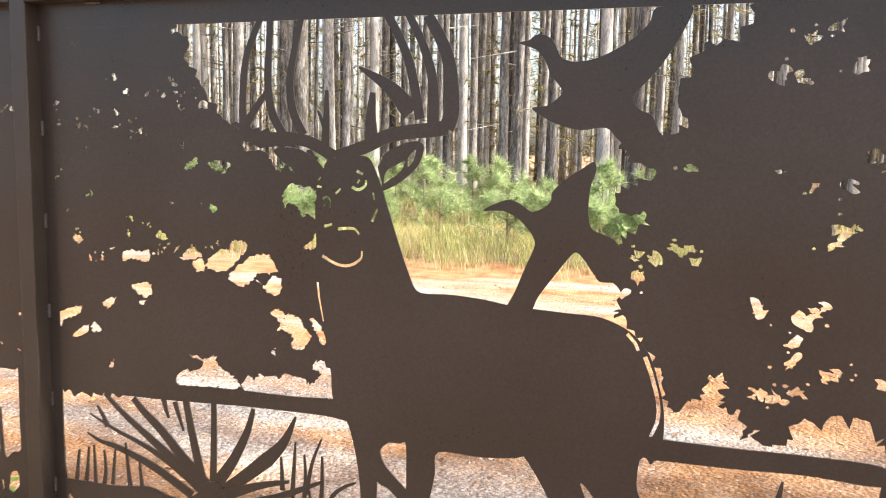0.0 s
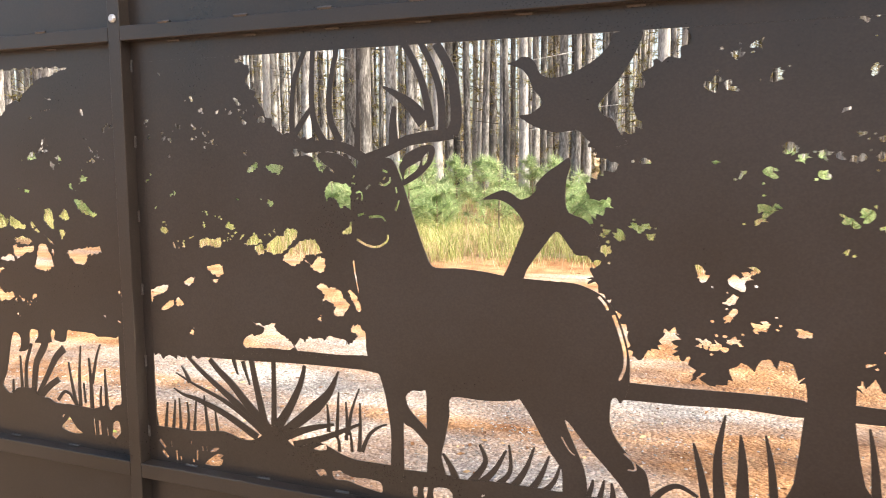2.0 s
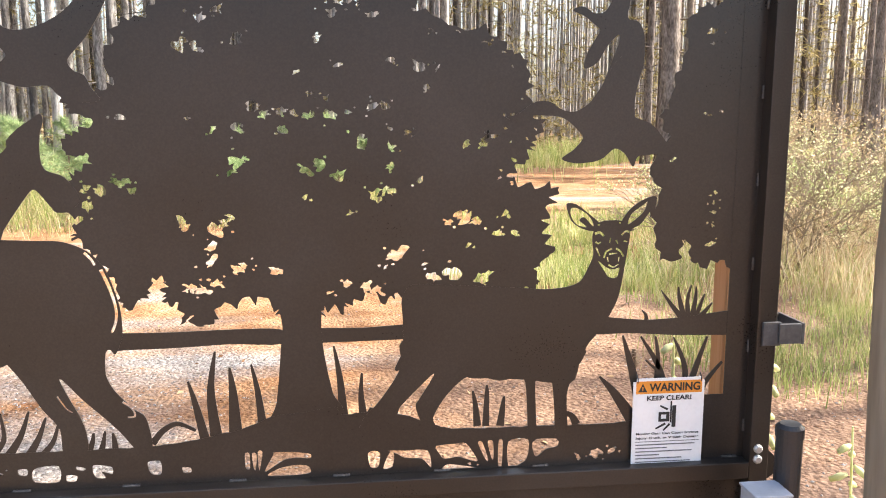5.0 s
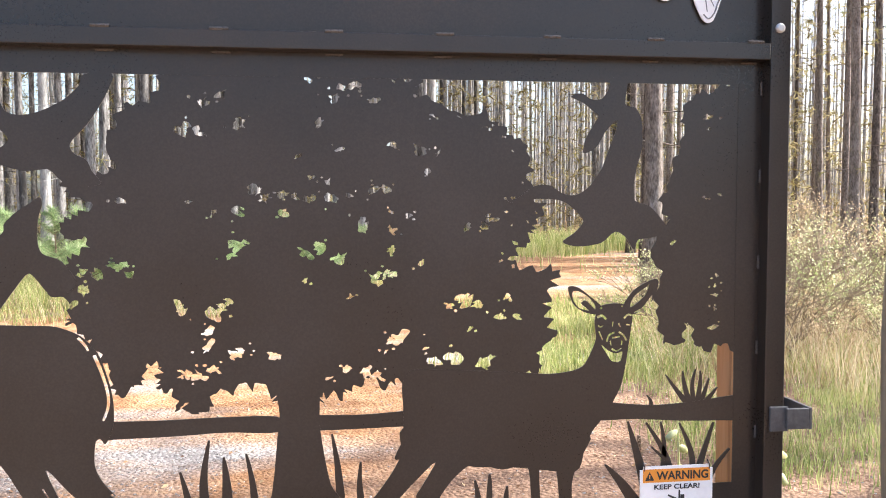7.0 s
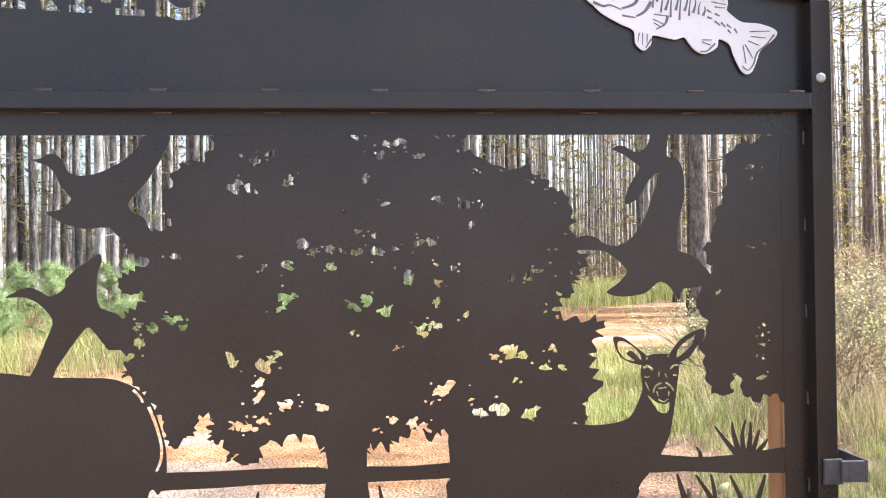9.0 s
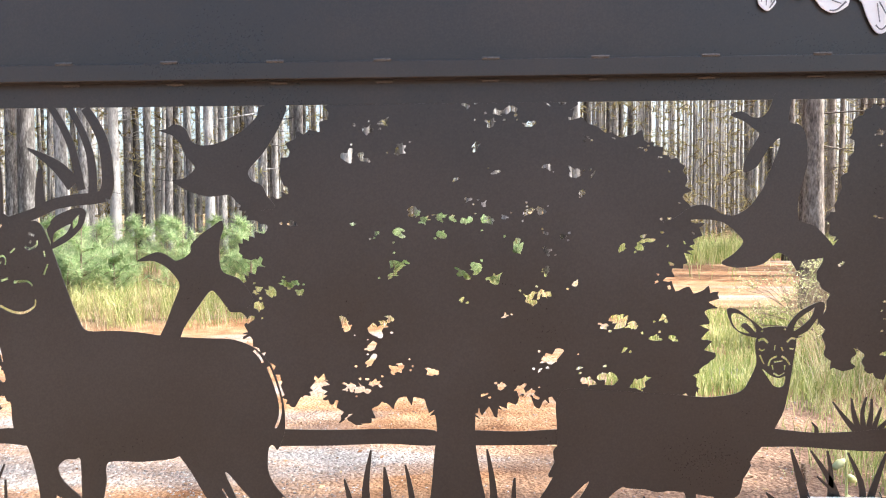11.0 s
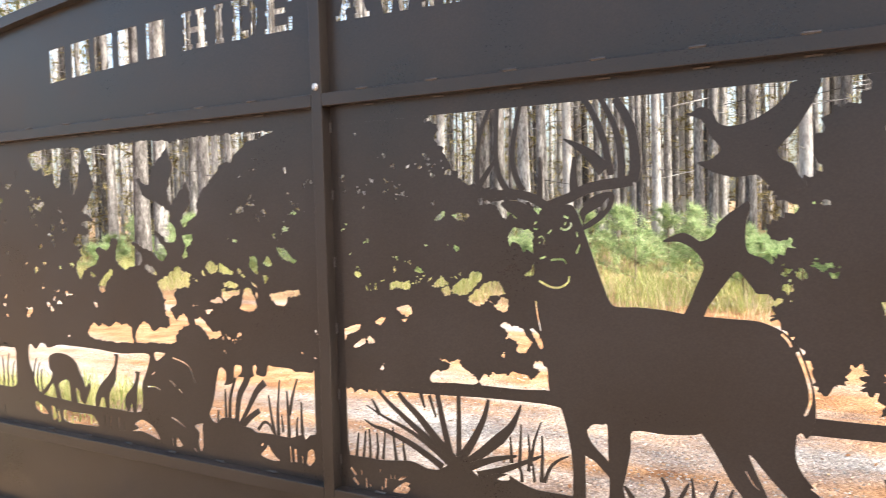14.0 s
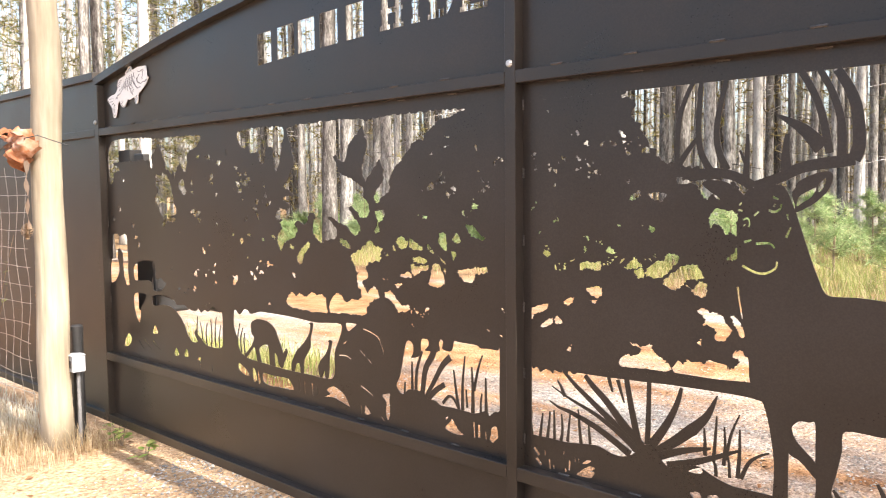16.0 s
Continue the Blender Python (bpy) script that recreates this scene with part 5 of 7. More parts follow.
LEFT_BLADES_B = [
    (16, 10, [(-532, 782), (-524, 879), (-491, 963)]),
    (24, 34, [(-491, 782), (-472, 886), (-428, 957), (-410, 1014)]),
    (16, 30, [(-474, 767), (-420, 846), (-373, 917), (-327, 958)]),
    (26, 22, [(-464, 759), (-414, 806), (-361, 840)]),
    (10, 5, [(-603, 763), (-598, 816)]),
    (14, 5, [(-553, 784), (-554, 911)]),
    (16, 4, [(-280, 746), (-297, 829), (-309, 909)]),
    (16, 4, [(-261, 742), (-260, 858), (-246, 975)]),
    (18, 6, [(-206, 736), (-205, 844), (-210, 934)]),
    (13, 4, [(-199, 840), (-177, 928), (-153, 988)]),
    (11, 4, [(-164, 750), (-163, 800), (-157, 835)]),
    (16, 4, [(-134, 749), (-136, 832), (-136, 900)]),
    (9, 4, [(-236, 765), (-241, 838)]),
    (13, 9, [(-372, 760), (-339, 794), (-311, 790), (-289, 760)]),
]
LEFT_LEAVES_0 = [(-2349, 1709, 16), (-2346, 1651, 10), (-2272, 1847, 10), (-2346, 1538, 16), (-2297, 1522, 22), (-2274, 1497, 16), (-2163, 1843, 16), (-2134, 1724, 19), (-2124, 1696, 12), (-2086, 1633, 9), (-2042, 1808, 18), (-2089, 1471, 9), (-1881, 1776, 15), (-1845, 1736, 15), (-1791, 1738, 12), (-1825, 1700, 20), (-1777, 1699, 17), (-1869, 1686, 15), (-1843, 1655, 15), (-1829, 1611, 9), (-1792, 1504, 12), (-1927, 1417, 9), (-1846, 1386, 12), (-1774, 1418, 12), (-1688, 1593, 14), (-1710, 1557, 14), (-1686, 1520, 14), (-1628, 1673, 11), (-1615, 1624, 11), (-1587, 1581, 17)]
LEFT_LEAVES_1 = [(-1650, 1401, 11), (-1549, 1418, 14), (-3259, 1549, 15), (-3347, 1475, 11), (-3197, 1731, 11), (-3086, 1443, 15), (-3053, 1372, 18), (-3010, 1330, 14), (-2235, 1315, 16), (-2173, 1350, 9), (-2496, 1414, 7), (-1796, 1300, 9), (-1671, 1289, 9), (-1600, 1272, 14), (-1575, 1273, 11), (-1757, 1219, 12), (-1663, 1230, 14), (-1727, 1197, 12), (-1703, 1249, 9), (-2139, 1203, 12), (-2119, 1242, 12), (-2329, 1185, 13), (-2303, 1206, 10), (-2610, 1192, 7), (-2218, 1182, 9), (-2112, 1147, 9), (-1905, 1173, 24), (-2523, 1083, 10), (-2458, 1064, 7), (-2418, 1090, 10)]
LEFT_LEAVES_2 = [(-2354, 1089, 16), (-2222, 1011, 10), (-1604, 1070, 8), (-1384, 1235, 11), (-1397, 1369, 13), (-2275, 1484, 10), (-550, 1131, 7), (-519, 1126, 9), (-475, 1123, 7), (-458, 1144, 9), (-437, 1405, 11), (-424, 1387, 9), (-698, 1361, 7), (-468, 1529, 11), (-245, 1543, 9), (-185, 1577, 13), (-331, 1622, 11), (-306, 1649, 11), (-359, 1672, 9), (-433, 1657, 16), (-384, 1680, 11), (-368, 1707, 11), (-344, 1815, 7), (-421, 1791, 7), (-325, 1853, 7), (-177, 1803, 8), (-166, 1713, 6), (-146, 1675, 8), (-140, 1638, 10), (-120, 1653, 10)]
LEFT_LEAVES_3 = [(-82, 1745, 6), (-49, 1751, 8), (-50, 1181, 6), (-548, 1073, 5), (-719, 1253, 7), (-2668, 628, 7), (-2321, 691, 13), (-2304, 650, 10)]
LEFT_LEAVES = LEFT_LEAVES_0 + LEFT_LEAVES_1 + LEFT_LEAVES_2 + LEFT_LEAVES_3
GRAZING_DEER = [(-1775, 953), (-1747, 971), (-1705, 981), (-1638, 979), (-1588, 963), (-1554, 938), (-1536, 905), (-1508, 862), (-1490, 829), (-1465, 855), (-1456, 834), (-1482, 787), (-1503, 749), (-1532, 766), (-1545, 808), (-1569, 819), (-1566, 776), (-1563, 735), (-1608, 734), (-1611, 784), (-1623, 851), (-1669, 848), (-1707, 823), (-1698, 788), (-1689, 747), (-1721, 749), (-1749, 827), (-1804, 783), (-1838, 758), (-1842, 775), (-1775, 832), (-1752, 871), (-1757, 886), (-1767, 891), (-1777, 914)]
TURKEY_TALL = [(-1260, 995), (-1273, 1001), (-1259, 1008), (-1241, 1005), (-1247, 971), (-1262, 928), (-1263, 894), (-1278, 865), (-1316, 815), (-1323, 740), (-1342, 738), (-1354, 793), (-1382, 786), (-1403, 735), (-1417, 738), (-1420, 787), (-1379, 852), (-1327, 892), (-1294, 924), (-1270, 955)]
TURKEY_LOW = [(-1117, 925), (-1125, 932), (-1112, 939), (-1095, 936), (-1100, 914), (-1115, 863), (-1121, 808), (-1127, 753), (-1148, 749), (-1156, 789), (-1179, 750), (-1192, 751), (-1204, 791), (-1190, 826), (-1154, 858), (-1127, 894)]


# ---- sheet cutting ----
def smooth(points, steps=4):
    """A closed curve through the points (millimetres to metres)."""
    p = [(a / 1000, b / 1000) for a, b in points]
    n, res = len(p), []
    for i in range(n):
        a, b, c, d = p[i - 1], p[i], p[(i + 1) % n], p[(i + 2) % n]
        for k in range(steps):
            t = k / steps
            res.append(tuple((2 * t ** 3 - 3 * t * t + 1) * b[j] + (t ** 3 - 2 * t * t + t) * 0.42 * (c[j] - a[j]) + (3 * t * t - 2 * t ** 3) * c[j] + (t ** 3 - t * t) * 0.42 * (d[j] - b[j]) for j in (0, 1)))
    return res


def ragged(points, rng, step=0.011, depth=0.011):
    """A leafy edge: the outline broken into small uneven lobes."""
    p, res = smooth(points, 5), []
    n = len(p)
    for i in range(n):
        a, b = p[i], p[(i + 1) % n]
        L = math.hypot(b[0] - a[0], b[1] - a[1])
        k = max(1, int(L / step))
        for j in range(k):
            t = j / k
            nx, nz = (b[1] - a[1]) / (L + 1e-9), -(b[0] - a[0]) / (L + 1e-9)
            o = rng.uniform(-depth, depth)
            s = rng.uniform(-0.4, 0.4) * step
            res.append((a[0] + (b[0] - a[0]) * t + nx * o - nz * s, a[1] + (b[1] - a[1]) * t + nz * o + nx * s))
    return smooth([(u * 1000, v * 1000) for u, v in res], 2) if depth > 0.003 else res


def stroke(s, steps=5):
    """A tapered curved band: widths at its two ends and a centre line."""
    w0, w1, pts = s
    p = [Vector((a / 1000, b / 1000)) for a, b in pts]
    line = []
    for i in range(len(p) - 1):
        a, b, c, d = p[max(i - 1, 0)], p[i], p[i + 1], p[min(i + 2, len(p) - 1)]
        for k in range(steps):
            t = k / steps
            line.append((2 * t ** 3 - 3 * t * t + 1) * b + (t ** 3 - 2 * t * t + t) * 0.5 * (c - a) + (3 * t * t - 2 * t ** 3) * c + (t ** 3 - t * t) * 0.5 * (d - b))
    line.append(p[-1])
    left, right = [], []
    n = len(line) - 1
    for i, q in enumerate(line):
        d = (line[min(i + 1, n)] - line[max(i - 1, 0)]).normalized()
        w = (w0 + (w1 - w0) * (i / n) ** 1.2) / 2000
        s = Vector((-d.y, d.x)) * w
        left.append(tuple(q + s))
        right.append(tuple(q - s))
    return left + right[::-1]


def leaf_hole(h, rng):
    """Small ragged leaf-shaped cuts about one place."""
    x, z, r = (v / 1000 for v in h)
    loops = []
    for k in range(1 + (r > 0.011) + (r > 0.016)):
        cx, cz = (x, z) if k == 0 else (x + rng.uniform(-.9, .9) * r, z + rng.uniform(-.7, .7) * r)
        rr = r if k == 0 else r * rng.uniform(0.5, 0.8)
        n = rng.choice((7, 9, 11))
        w0, sq = rng.uniform(0, 6.28), rng.uniform(0.35, 0.75)
        turn = rng.uniform(-1.0, 1.0)
        ca, sa = math.cos(turn), math.sin(turn)
        loop = []
        for i in range(n):
            a = w0 + 2 * math.pi * i / n
            q = rr * rng.uniform(0.4, 1.5)
            u, v = math.cos(a) * q, math.sin(a) * q * sq
            loop.append((cx + u * ca - v * sa, cz + u * sa + v * ca))
        loops.append(smooth([(u * 1000, v * 1000) for u, v in loop], 2))
    for k in range(rng.choice((0, 1, 1, 2)) if r > 0.006 else 0):
        a, d, q = rng.uniform(0, 6.28), rng.uniform(1.5, 2.4) * r, rng.uniform(0.003, 0.006)
        cx, cz = x + math.cos(a) * d * 1.3, z + math.sin(a) * d * 0.7
        loops.append([(cx + math.cos(w * 1.2566) * q * rng.uniform(0.6, 1.3), cz + math.sin(w * 1.2566) * q * rng.uniform(0.5, 1.0)) for w in range(5)])
    return loops


def inside(pts, loop):
    """Which of the points lie inside a closed loop."""
    x, y = pts[:, 0], pts[:, 1]
    res = np.zeros(len(pts), bool)
    q = np.array(loop)
    box = (x > q[:, 0].min()) & (x < q[:, 0].max()) & (y > q[:, 1].min()) & (y < q[:, 1].max())
    idx = np.nonzero(box)[0]
    if not len(idx):
        return res
    xs, ys = x[idx], y[idx]
    hit = np.zeros(len(idx), bool)
    for (ax, ay), (bx, by) in zip(loop, loop[1:] + loop[:1]):
        if ay != by:
            c = (ay > ys) != (by > ys)
            hit ^= c & (xs < (bx - ax) * (ys - ay) / (by - ay) + ax)
    res[idx] = hit
    return res


def cut_sheet(name, solids, holes, y, parent, label="", mat=None, thick=0.004, ties=()):
    """Flat steel: the union of solid loops less the holes, with narrow ties left in them, and its thickness."""
    if -0.02 < y < -0.004:
        y = -0.0145 + (y + 0.0145) * 0.25        # silhouettes lie within a millimetre or two of one another
    verts, edges = [], []
    for loop in list(solids) + list(holes) + list(ties):
        o = len(verts)
        n = len(loop)
        verts += [Vector(p) for p in loop]
        edges += [(o + i, o + (i + 1) % n) for i in range(n)]
    cv, ce, cf, *_ = delaunay_2d_cdt(verts, edges, [], 0, 1e-5)
    P = np.array([(v.x, v.y) for v in cv])
    F = np.array([f for f in cf if len(f) == 3])
    C = P[F].mean(axis=1)
    keep = np.zeros(len(F), bool)
    for s in solids:
        keep |= inside(C, s)
    for h in holes:
        keep &= ~inside(C, h)
    for h in ties:
        keep |= inside(C, h)
    F = F[keep]
    n = len(P)
    V = [(p[0], y, p[1]) for p in P] + [(p[0], y + thick, p[1]) for p in P]
    faces, seen = [], {}
    for a, b, c in F:
        a, b, c = int(a), int(b), int(c)
        faces.append((a, b, c))
        faces.append((n + c, n + b, n + a))
        for e in ((a, b), (b, c), (c, a)):
            seen[e] = 1
    for a, b in seen:
        if (b, a) not in seen:
            faces.append((b, a, n + a, n + b))
    return mesh_object(name, V, faces, mat or M_STEEL, parent, label)


def text_loops(body, x0, x1, z, height):
    """Outlines of words in the built-in font, fitted between x0 and x1 on the line z."""
    cu = bpy.data.curves.new("words", 'FONT')
    cu.body = body
    cu.offset = 0.03
    ob = bpy.data.objects.new("words", cu)
    scene.collection.objects.link(ob)
    dg = bpy.context.evaluated_depsgraph_get()
    me = ob.evaluated_get(dg).to_mesh()
    co = [v.co.copy() for v in me.vertices]
    cnt = {}
    for p in me.polygons:
        for k in p.edge_keys:
            cnt[k] = cnt.get(k, 0) + 1
    nxt = {}
    for (a, b), c in cnt.items():
        if c == 1:
            nxt.setdefault(a, []).append(b)
            nxt.setdefault(b, []).append(a)
    loops, used = [], set()
    for s in nxt:
        if s in used:
            continue
        loop, prev, cur = [s], None, s
        used.add(s)
        while True:
            opts = [q for q in nxt[cur] if q not in used]
            if not opts:
                break
            cur = opts[0]
            used.add(cur)
            loop.append(cur)
        if len(loop) > 2:
            loops.append(loop)
    tris = [[co[i] for i in p.vertices] for p in me.polygons]
    xs, zs = [c.x for c in co], [c.y for c in co]
    lo, hi, zl, zh = min(xs), max(xs), min(zs), max(zs)
    fit = lambda c: (x0 + (c.x - lo) / (hi - lo) * (x1 - x0), z + (c.y - zl) / (zh - zl) * height)
    res = [[fit(co[i]) for i in L] for L in loops]
    flat = [[fit(c) for c in t] for t in tris]
    ob.evaluated_get(dg).to_mesh_clear()
    bpy.data.objects.remove(ob)
    return res, flat


def rect(x0, x1, z0, z1):
    return [(x0, z0), (x1, z0), (x1, z1), (x0, z1)]


def arch(x):
    return 2.736 - 0.0272 * x * x


def glyph(ch):
    """Strokes of a slab-serif letter in a unit box, as closed loops."""
    def stem(a, b):
        return [rect(a, b, 0, 1), rect(a - 0.08, b + 0.08, 0, 0.13), rect(a - 0.08, b + 0.08, 0.87, 1), rect(a - 0.05, b + 0.05, 0.44, 0.56)]

    def bend(w, pts):
        return [stroke((w * 1000, w * 1000, [(x * 1000, z * 1000) for x, z in pts]))]
    if ch == "H":
        return stem(0.12, 0.36) + stem(0.64, 0.88) + [rect(0.36, 0.64, 0.42, 0.57)]
    if ch == "I":
        return stem(0.32, 0.68)
    if ch == "D":
        return stem(0.12, 0.38) + bend(0.2, [(0.36, 0.9), (0.66, 0.86), (0.84, 0.5), (0.66, 0.14), (0.36, 0.1)])
    if ch in "EF":
        arms = [rect(0.38, 0.92, 0.85, 1), rect(0.8, 0.93, 0.68, 1), rect(0.38, 0.72, 0.43, 0.57)]
        return stem(0.12, 0.38) + arms + ([rect(0.38, 0.92, 0, 0.15), rect(0.8, 0.93, 0, 0.32)] if ch == "E" else [])
    if ch == "A":
        return [[(0.06, 0), (0.24, 0), (0.56, 1), (0.38, 1)], [(0.40, 1), (0.62, 1), (0.95, 0), (0.64, 0)], rect(0.28, 0.74, 0.26, 0.38), rect(0, 0.32, 0, 0.12), rect(0.56, 1, 0, 0.12)]
    if ch == "W":
        return [[(0.06, 1), (0.28, 1), (0.40, 0), (0.24, 0)], [(0.32, 0), (0.42, 0), (0.56, 1), (0.44, 1)], [(0.46, 1), (0.62, 1), (0.76, 0), (0.60, 0)], [(0.68, 0), (0.78, 0), (0.94, 1), (0.80, 1)], rect(0, 0.34, 0.88, 1), rect(0.70, 1, 0.88, 1)]
    if ch == "Y":
        return [[(0.06, 1), (0.34, 1), (0.60, 0.42), (0.40, 0.42)], [(0.72, 1), (0.92, 1), (0.60, 0.42), (0.46, 0.42)], rect(0.36, 0.62, 0, 0.45), rect(0.24, 0.74, 0, 0.12), rect(0, 0.40, 0.88, 1), rect(0.64, 1, 0.88, 1)]
    if ch == "R":
        return stem(0.12, 0.36) + bend(0.18, [(0.34, 0.91), (0.66, 0.88), (0.74, 0.72), (0.62, 0.54), (0.34, 0.5)]) + [[(0.44, 0.5), (0.62, 0.52), (0.98, 0), (0.70, 0)]]
    if ch == "M":
        return [rect(0.10, 0.22, 0, 1), rect(0.70, 0.90, 0, 1), [(0.10, 1), (0.32, 1), (0.56, 0.2), (0.44, 0.2)], [(0.44, 0.2), (0.56, 0.2), (0.78, 1), (0.66, 1)], rect(0.02, 0.32, 0, 0.12), rect(0.62, 1, 0, 0.12), rect(0.02, 0.28, 0.88, 1), rect(0.72, 1, 0.88, 1)]
    return bend(0.22, [(0.86, 0.72), (0.66, 0.9), (0.34, 0.88), (0.2, 0.7), (0.5, 0.52), (0.78, 0.36), (0.7, 0.14), (0.4, 0.1), (0.14, 0.3)]) + [rect(0.76, 0.92, 0.66, 0.98), rect(0.08, 0.24, 0.02, 0.34)]


def words_row(body, x0, x1):
    """Cut letters that follow the arch a little."""
    loops = []
    wide = [0.6 if c == "I" else 1.25 if c in "WM" else 1.0 for c in body]
    unit, x = (x1 - x0) / (sum(wide) + 0.10 * (len(body) - 1)), x0
    for c, w in zip(body, wide):
        for L in glyph(c):
            q = [(x + u * w * unit, v * 0.158) for u, v in L]
            loops.append([(u, v + 2.335 - 0.018 * u * u) for u, v in q])
        x += (w + 0.10) * unit
    return loops


def band(points, w, y0, y1):
    """A square bar bent along a line in the gate's plane."""
    bm = bmesh.new()
    rows = []
    for i, (x, z) in enumerate(points):
        a, b = points[max(i - 1, 0)], points[min(i + 1, len(points) - 1)]
        d = Vector((b[0] - a[0], b[1] - a[1])).normalized()
        nx, nz = -d.y * w, d.x * w
        rows.append([bm.verts.new(v) for v in ((x, y0, z), (x, y1, z), (x - nx, y1, z - nz), (x - nx, y0, z - nz))])
    for a, b in zip(rows, rows[1:]):
        for k in range(4):
            bm.faces.new((a[k], a[(k + 1) % 4], b[(k + 1) % 4], b[k]))
    bm.faces.new(rows[0])
    bm.faces.new(rows[-1][::-1])
    bmesh.ops.recalc_face_normals(bm, faces=bm.faces)
    return bm


weld_v, weld_f = [], []
for k in range(7):
    o = len(weld_v)
    x = -0.024 + 0.008 * k
    for w in range(6):
        a = w * math.pi / 3
        weld_v.append((x + 0.003 * math.sin(k * 2.1), 0.0045 * math.cos(a), 0.0045 * math.sin(a) * (1 + 0.3 * (k % 2))))
    if k:
        weld_f += [(o - 6 + w, o - 6 + (w + 1) % 6, o + (w + 1) % 6, o + w) for w in range(6)]
WELD = bpy.data.meshes.new("weld")
WELD.from_pydata(weld_v, [], weld_f)
WELD.materials.append(M_WELD)


def weld(parent, x, y, z, upright=False, s=1.0):
    ob = new("weld", WELD)
    ob.parent = parent
    ob.matrix_basis = pose(x, y, z, 0, 90 if upright else 0, 0) @ Matrix.Scale(s, 4)


M_BOLT = material("zinc_bolt", [(0.45, 0.45, 0.44), (0.65, 0.65, 0.64)], rough=0.35, metal=0.6, scale=30, fine=200, bump=0.05)


def bolt(parent, x, z, y=-0.033):
    v, f = tube([(x, y, z), (x, y - 0.006, z), (x, y - 0.011, z)], [0.014, 0.014, 0.009], 10)
    mesh_object("bolt", v, f, M_BOLT, parent, "pale zinc bolt head", smooth=False)


GATE = thing("driveway_gate", "black steel sliding driveway gate cut with deer, goose and oak silhouettes", "gate")
FRONT, BACK = -0.061, -0.0095          # the square tubes stand proud of the cut sheets
END_L, END_R = -3.49, 3.592
for x0, x1 in ((END_L, -3.43), (0.007, 0.057), (3.532, END_R)):
    part("stile", box_bm(x0, x1, FRONT, BACK, 0.125, min(arch(x0), arch(x1)) - 0.047, 0.003), M_STEEL, GATE)


def bay(x0, x1):
    """Rails, arch, kick panel and welds between two stiles."""
    for name, z0, z1 in (("rail", 2.026, 2.074), ("kick_rail", 0.545, 0.597), ("bottom_rail", 0.125, 0.178)):
        part(name, box_bm(x0, x1, FRONT, BACK, z0, z1, 0.003), M_STEEL, GATE)
    cut_sheet("kick_panel", [rect(x0, x1, 0.17, 0.55)], [], -0.0145, GATE)
    for k in range(12):
        x = x0 + 0.184 + 0.295 * k
        if x > x1 - 0.04:
            break
        weld(GATE, x, FRONT + 0.001, 2.0755)
        weld(GATE, x, -0.0175, 2.0235)
        weld(GATE, x, -0.0175, 0.600)
    for k in range(6):
        for x in (x0 + 0.003, x1 - 0.003):
            weld(GATE, x, -0.0175, 0.70 + 0.25 * k, True, 0.8)


bay(-3.4295, 0.0065)
bay(0.0575, 3.5315)
part("arch_rail", band([(END_L + (END_R - END_L) * k / 56, arch(END_L + (END_R - END_L) * k / 56)) for k in range(57)], 0.05, FRONT, BACK), M_STEEL, GATE)


def top_sheet(a, b, letters):
    top = [(a, 2.06), (b, 2.06)] + [(b + (a - b) * k / 24, arch(b + (a - b) * k / 24) - 0.04) for k in range(25)]
    # narrow ties hold the islands of the letters
    ties = [rect(x - 0.006, x + 0.006, 2.28, 2.50) for x in (0.175, 0.605, 1.205, 1.39, -0.335) if a < x < b]
    cut_sheet("top_sheet", [top], letters, -0.0145, GATE, ties=ties)


top_sheet(0.03, 3.55, words_row("AWAY", 0.10, 0.80) + words_row("FARMS", 0.93, 1.85))
# the first word stands as plain bars
bars = [[(x, z + 2.333 - 0.018 * x * x) for x, z in rect(x0, x1, 0, 0.155)] for x0, x1 in ((-1.65, -1.53), (-1.48, -1.34), (-1.31, -1.18), (-1.14, -1.01), (-0.95, -0.83))]
top_sheet(-3.45, 0.03, words_row("HIDE", -0.73, -0.10) + bars)
bolt(GATE, 0.032, 2.099, FRONT + 0.0005)
for x, z in ((3.557, 2.115), (END_L + 0.025, 2.115), (3.556, 0.640), (3.556, 0.607)):
    bolt(GATE, x, z, FRONT + 0.0005)
crng = random.Random(5)


def many(shapes):
    return [smooth(s) for s in shapes]


def lines(shapes):
    return [stroke(s) for s in shapes]


# right leaf: border and each silhouette, every one a hair behind the last
border = [rect(0.03, 3.55, 1.961, 2.05), rect(0.03, 0.092, 0.555, 2.0), rect(3.46, 3.56, 0.555, 2.0), rect(0.03, 3.55, 0.555, 0.602), rect(3.39, 3.5, 0.58, 0.80)]
cut_sheet("border", border, [], -0.0145, GATE)
holes = [h for q in GROUND_HOLES_A + GROUND_HOLES_B for h in leaf_hole(q, crng)] + lines(BASE_SLITS) + many(BASE_PATCHES + GROUND_OPEN_A + GROUND_OPEN_B + GROUND_OPEN_C + GROUND_OPEN_D)
cut_sheet("ground_strip", [ragged(GROUND_STRIP_A, crng, 0.02, 0.002), ragged(GROUND_STRIP_B, crng, 0.02, 0.002), smooth(BUSH_BASE)], holes, -0.0135, GATE)
holes = [ragged(s, crng, 0.012, 0.006) for s in (SMALL_CROWN_LOW_A, SMALL_CROWN_LOW_B)] + [ragged(s, crng, 0.008, 0.0035) for s in SMALL_CROWN_GAPS_A + SMALL_CROWN_GAPS_B + SMALL_CROWN_GAPS_C + SMALL_CROWN_GAPS_D] + [h for x, z, r in SMALL_CROWN_LEAVES_A + SMALL_CROWN_LEAVES_B for h in leaf_hole((x, z, r * 1.25), crng)] + lines(BUCK_LINES + BUCK_HEAD) + many(BUCK_EAR_HOLES)
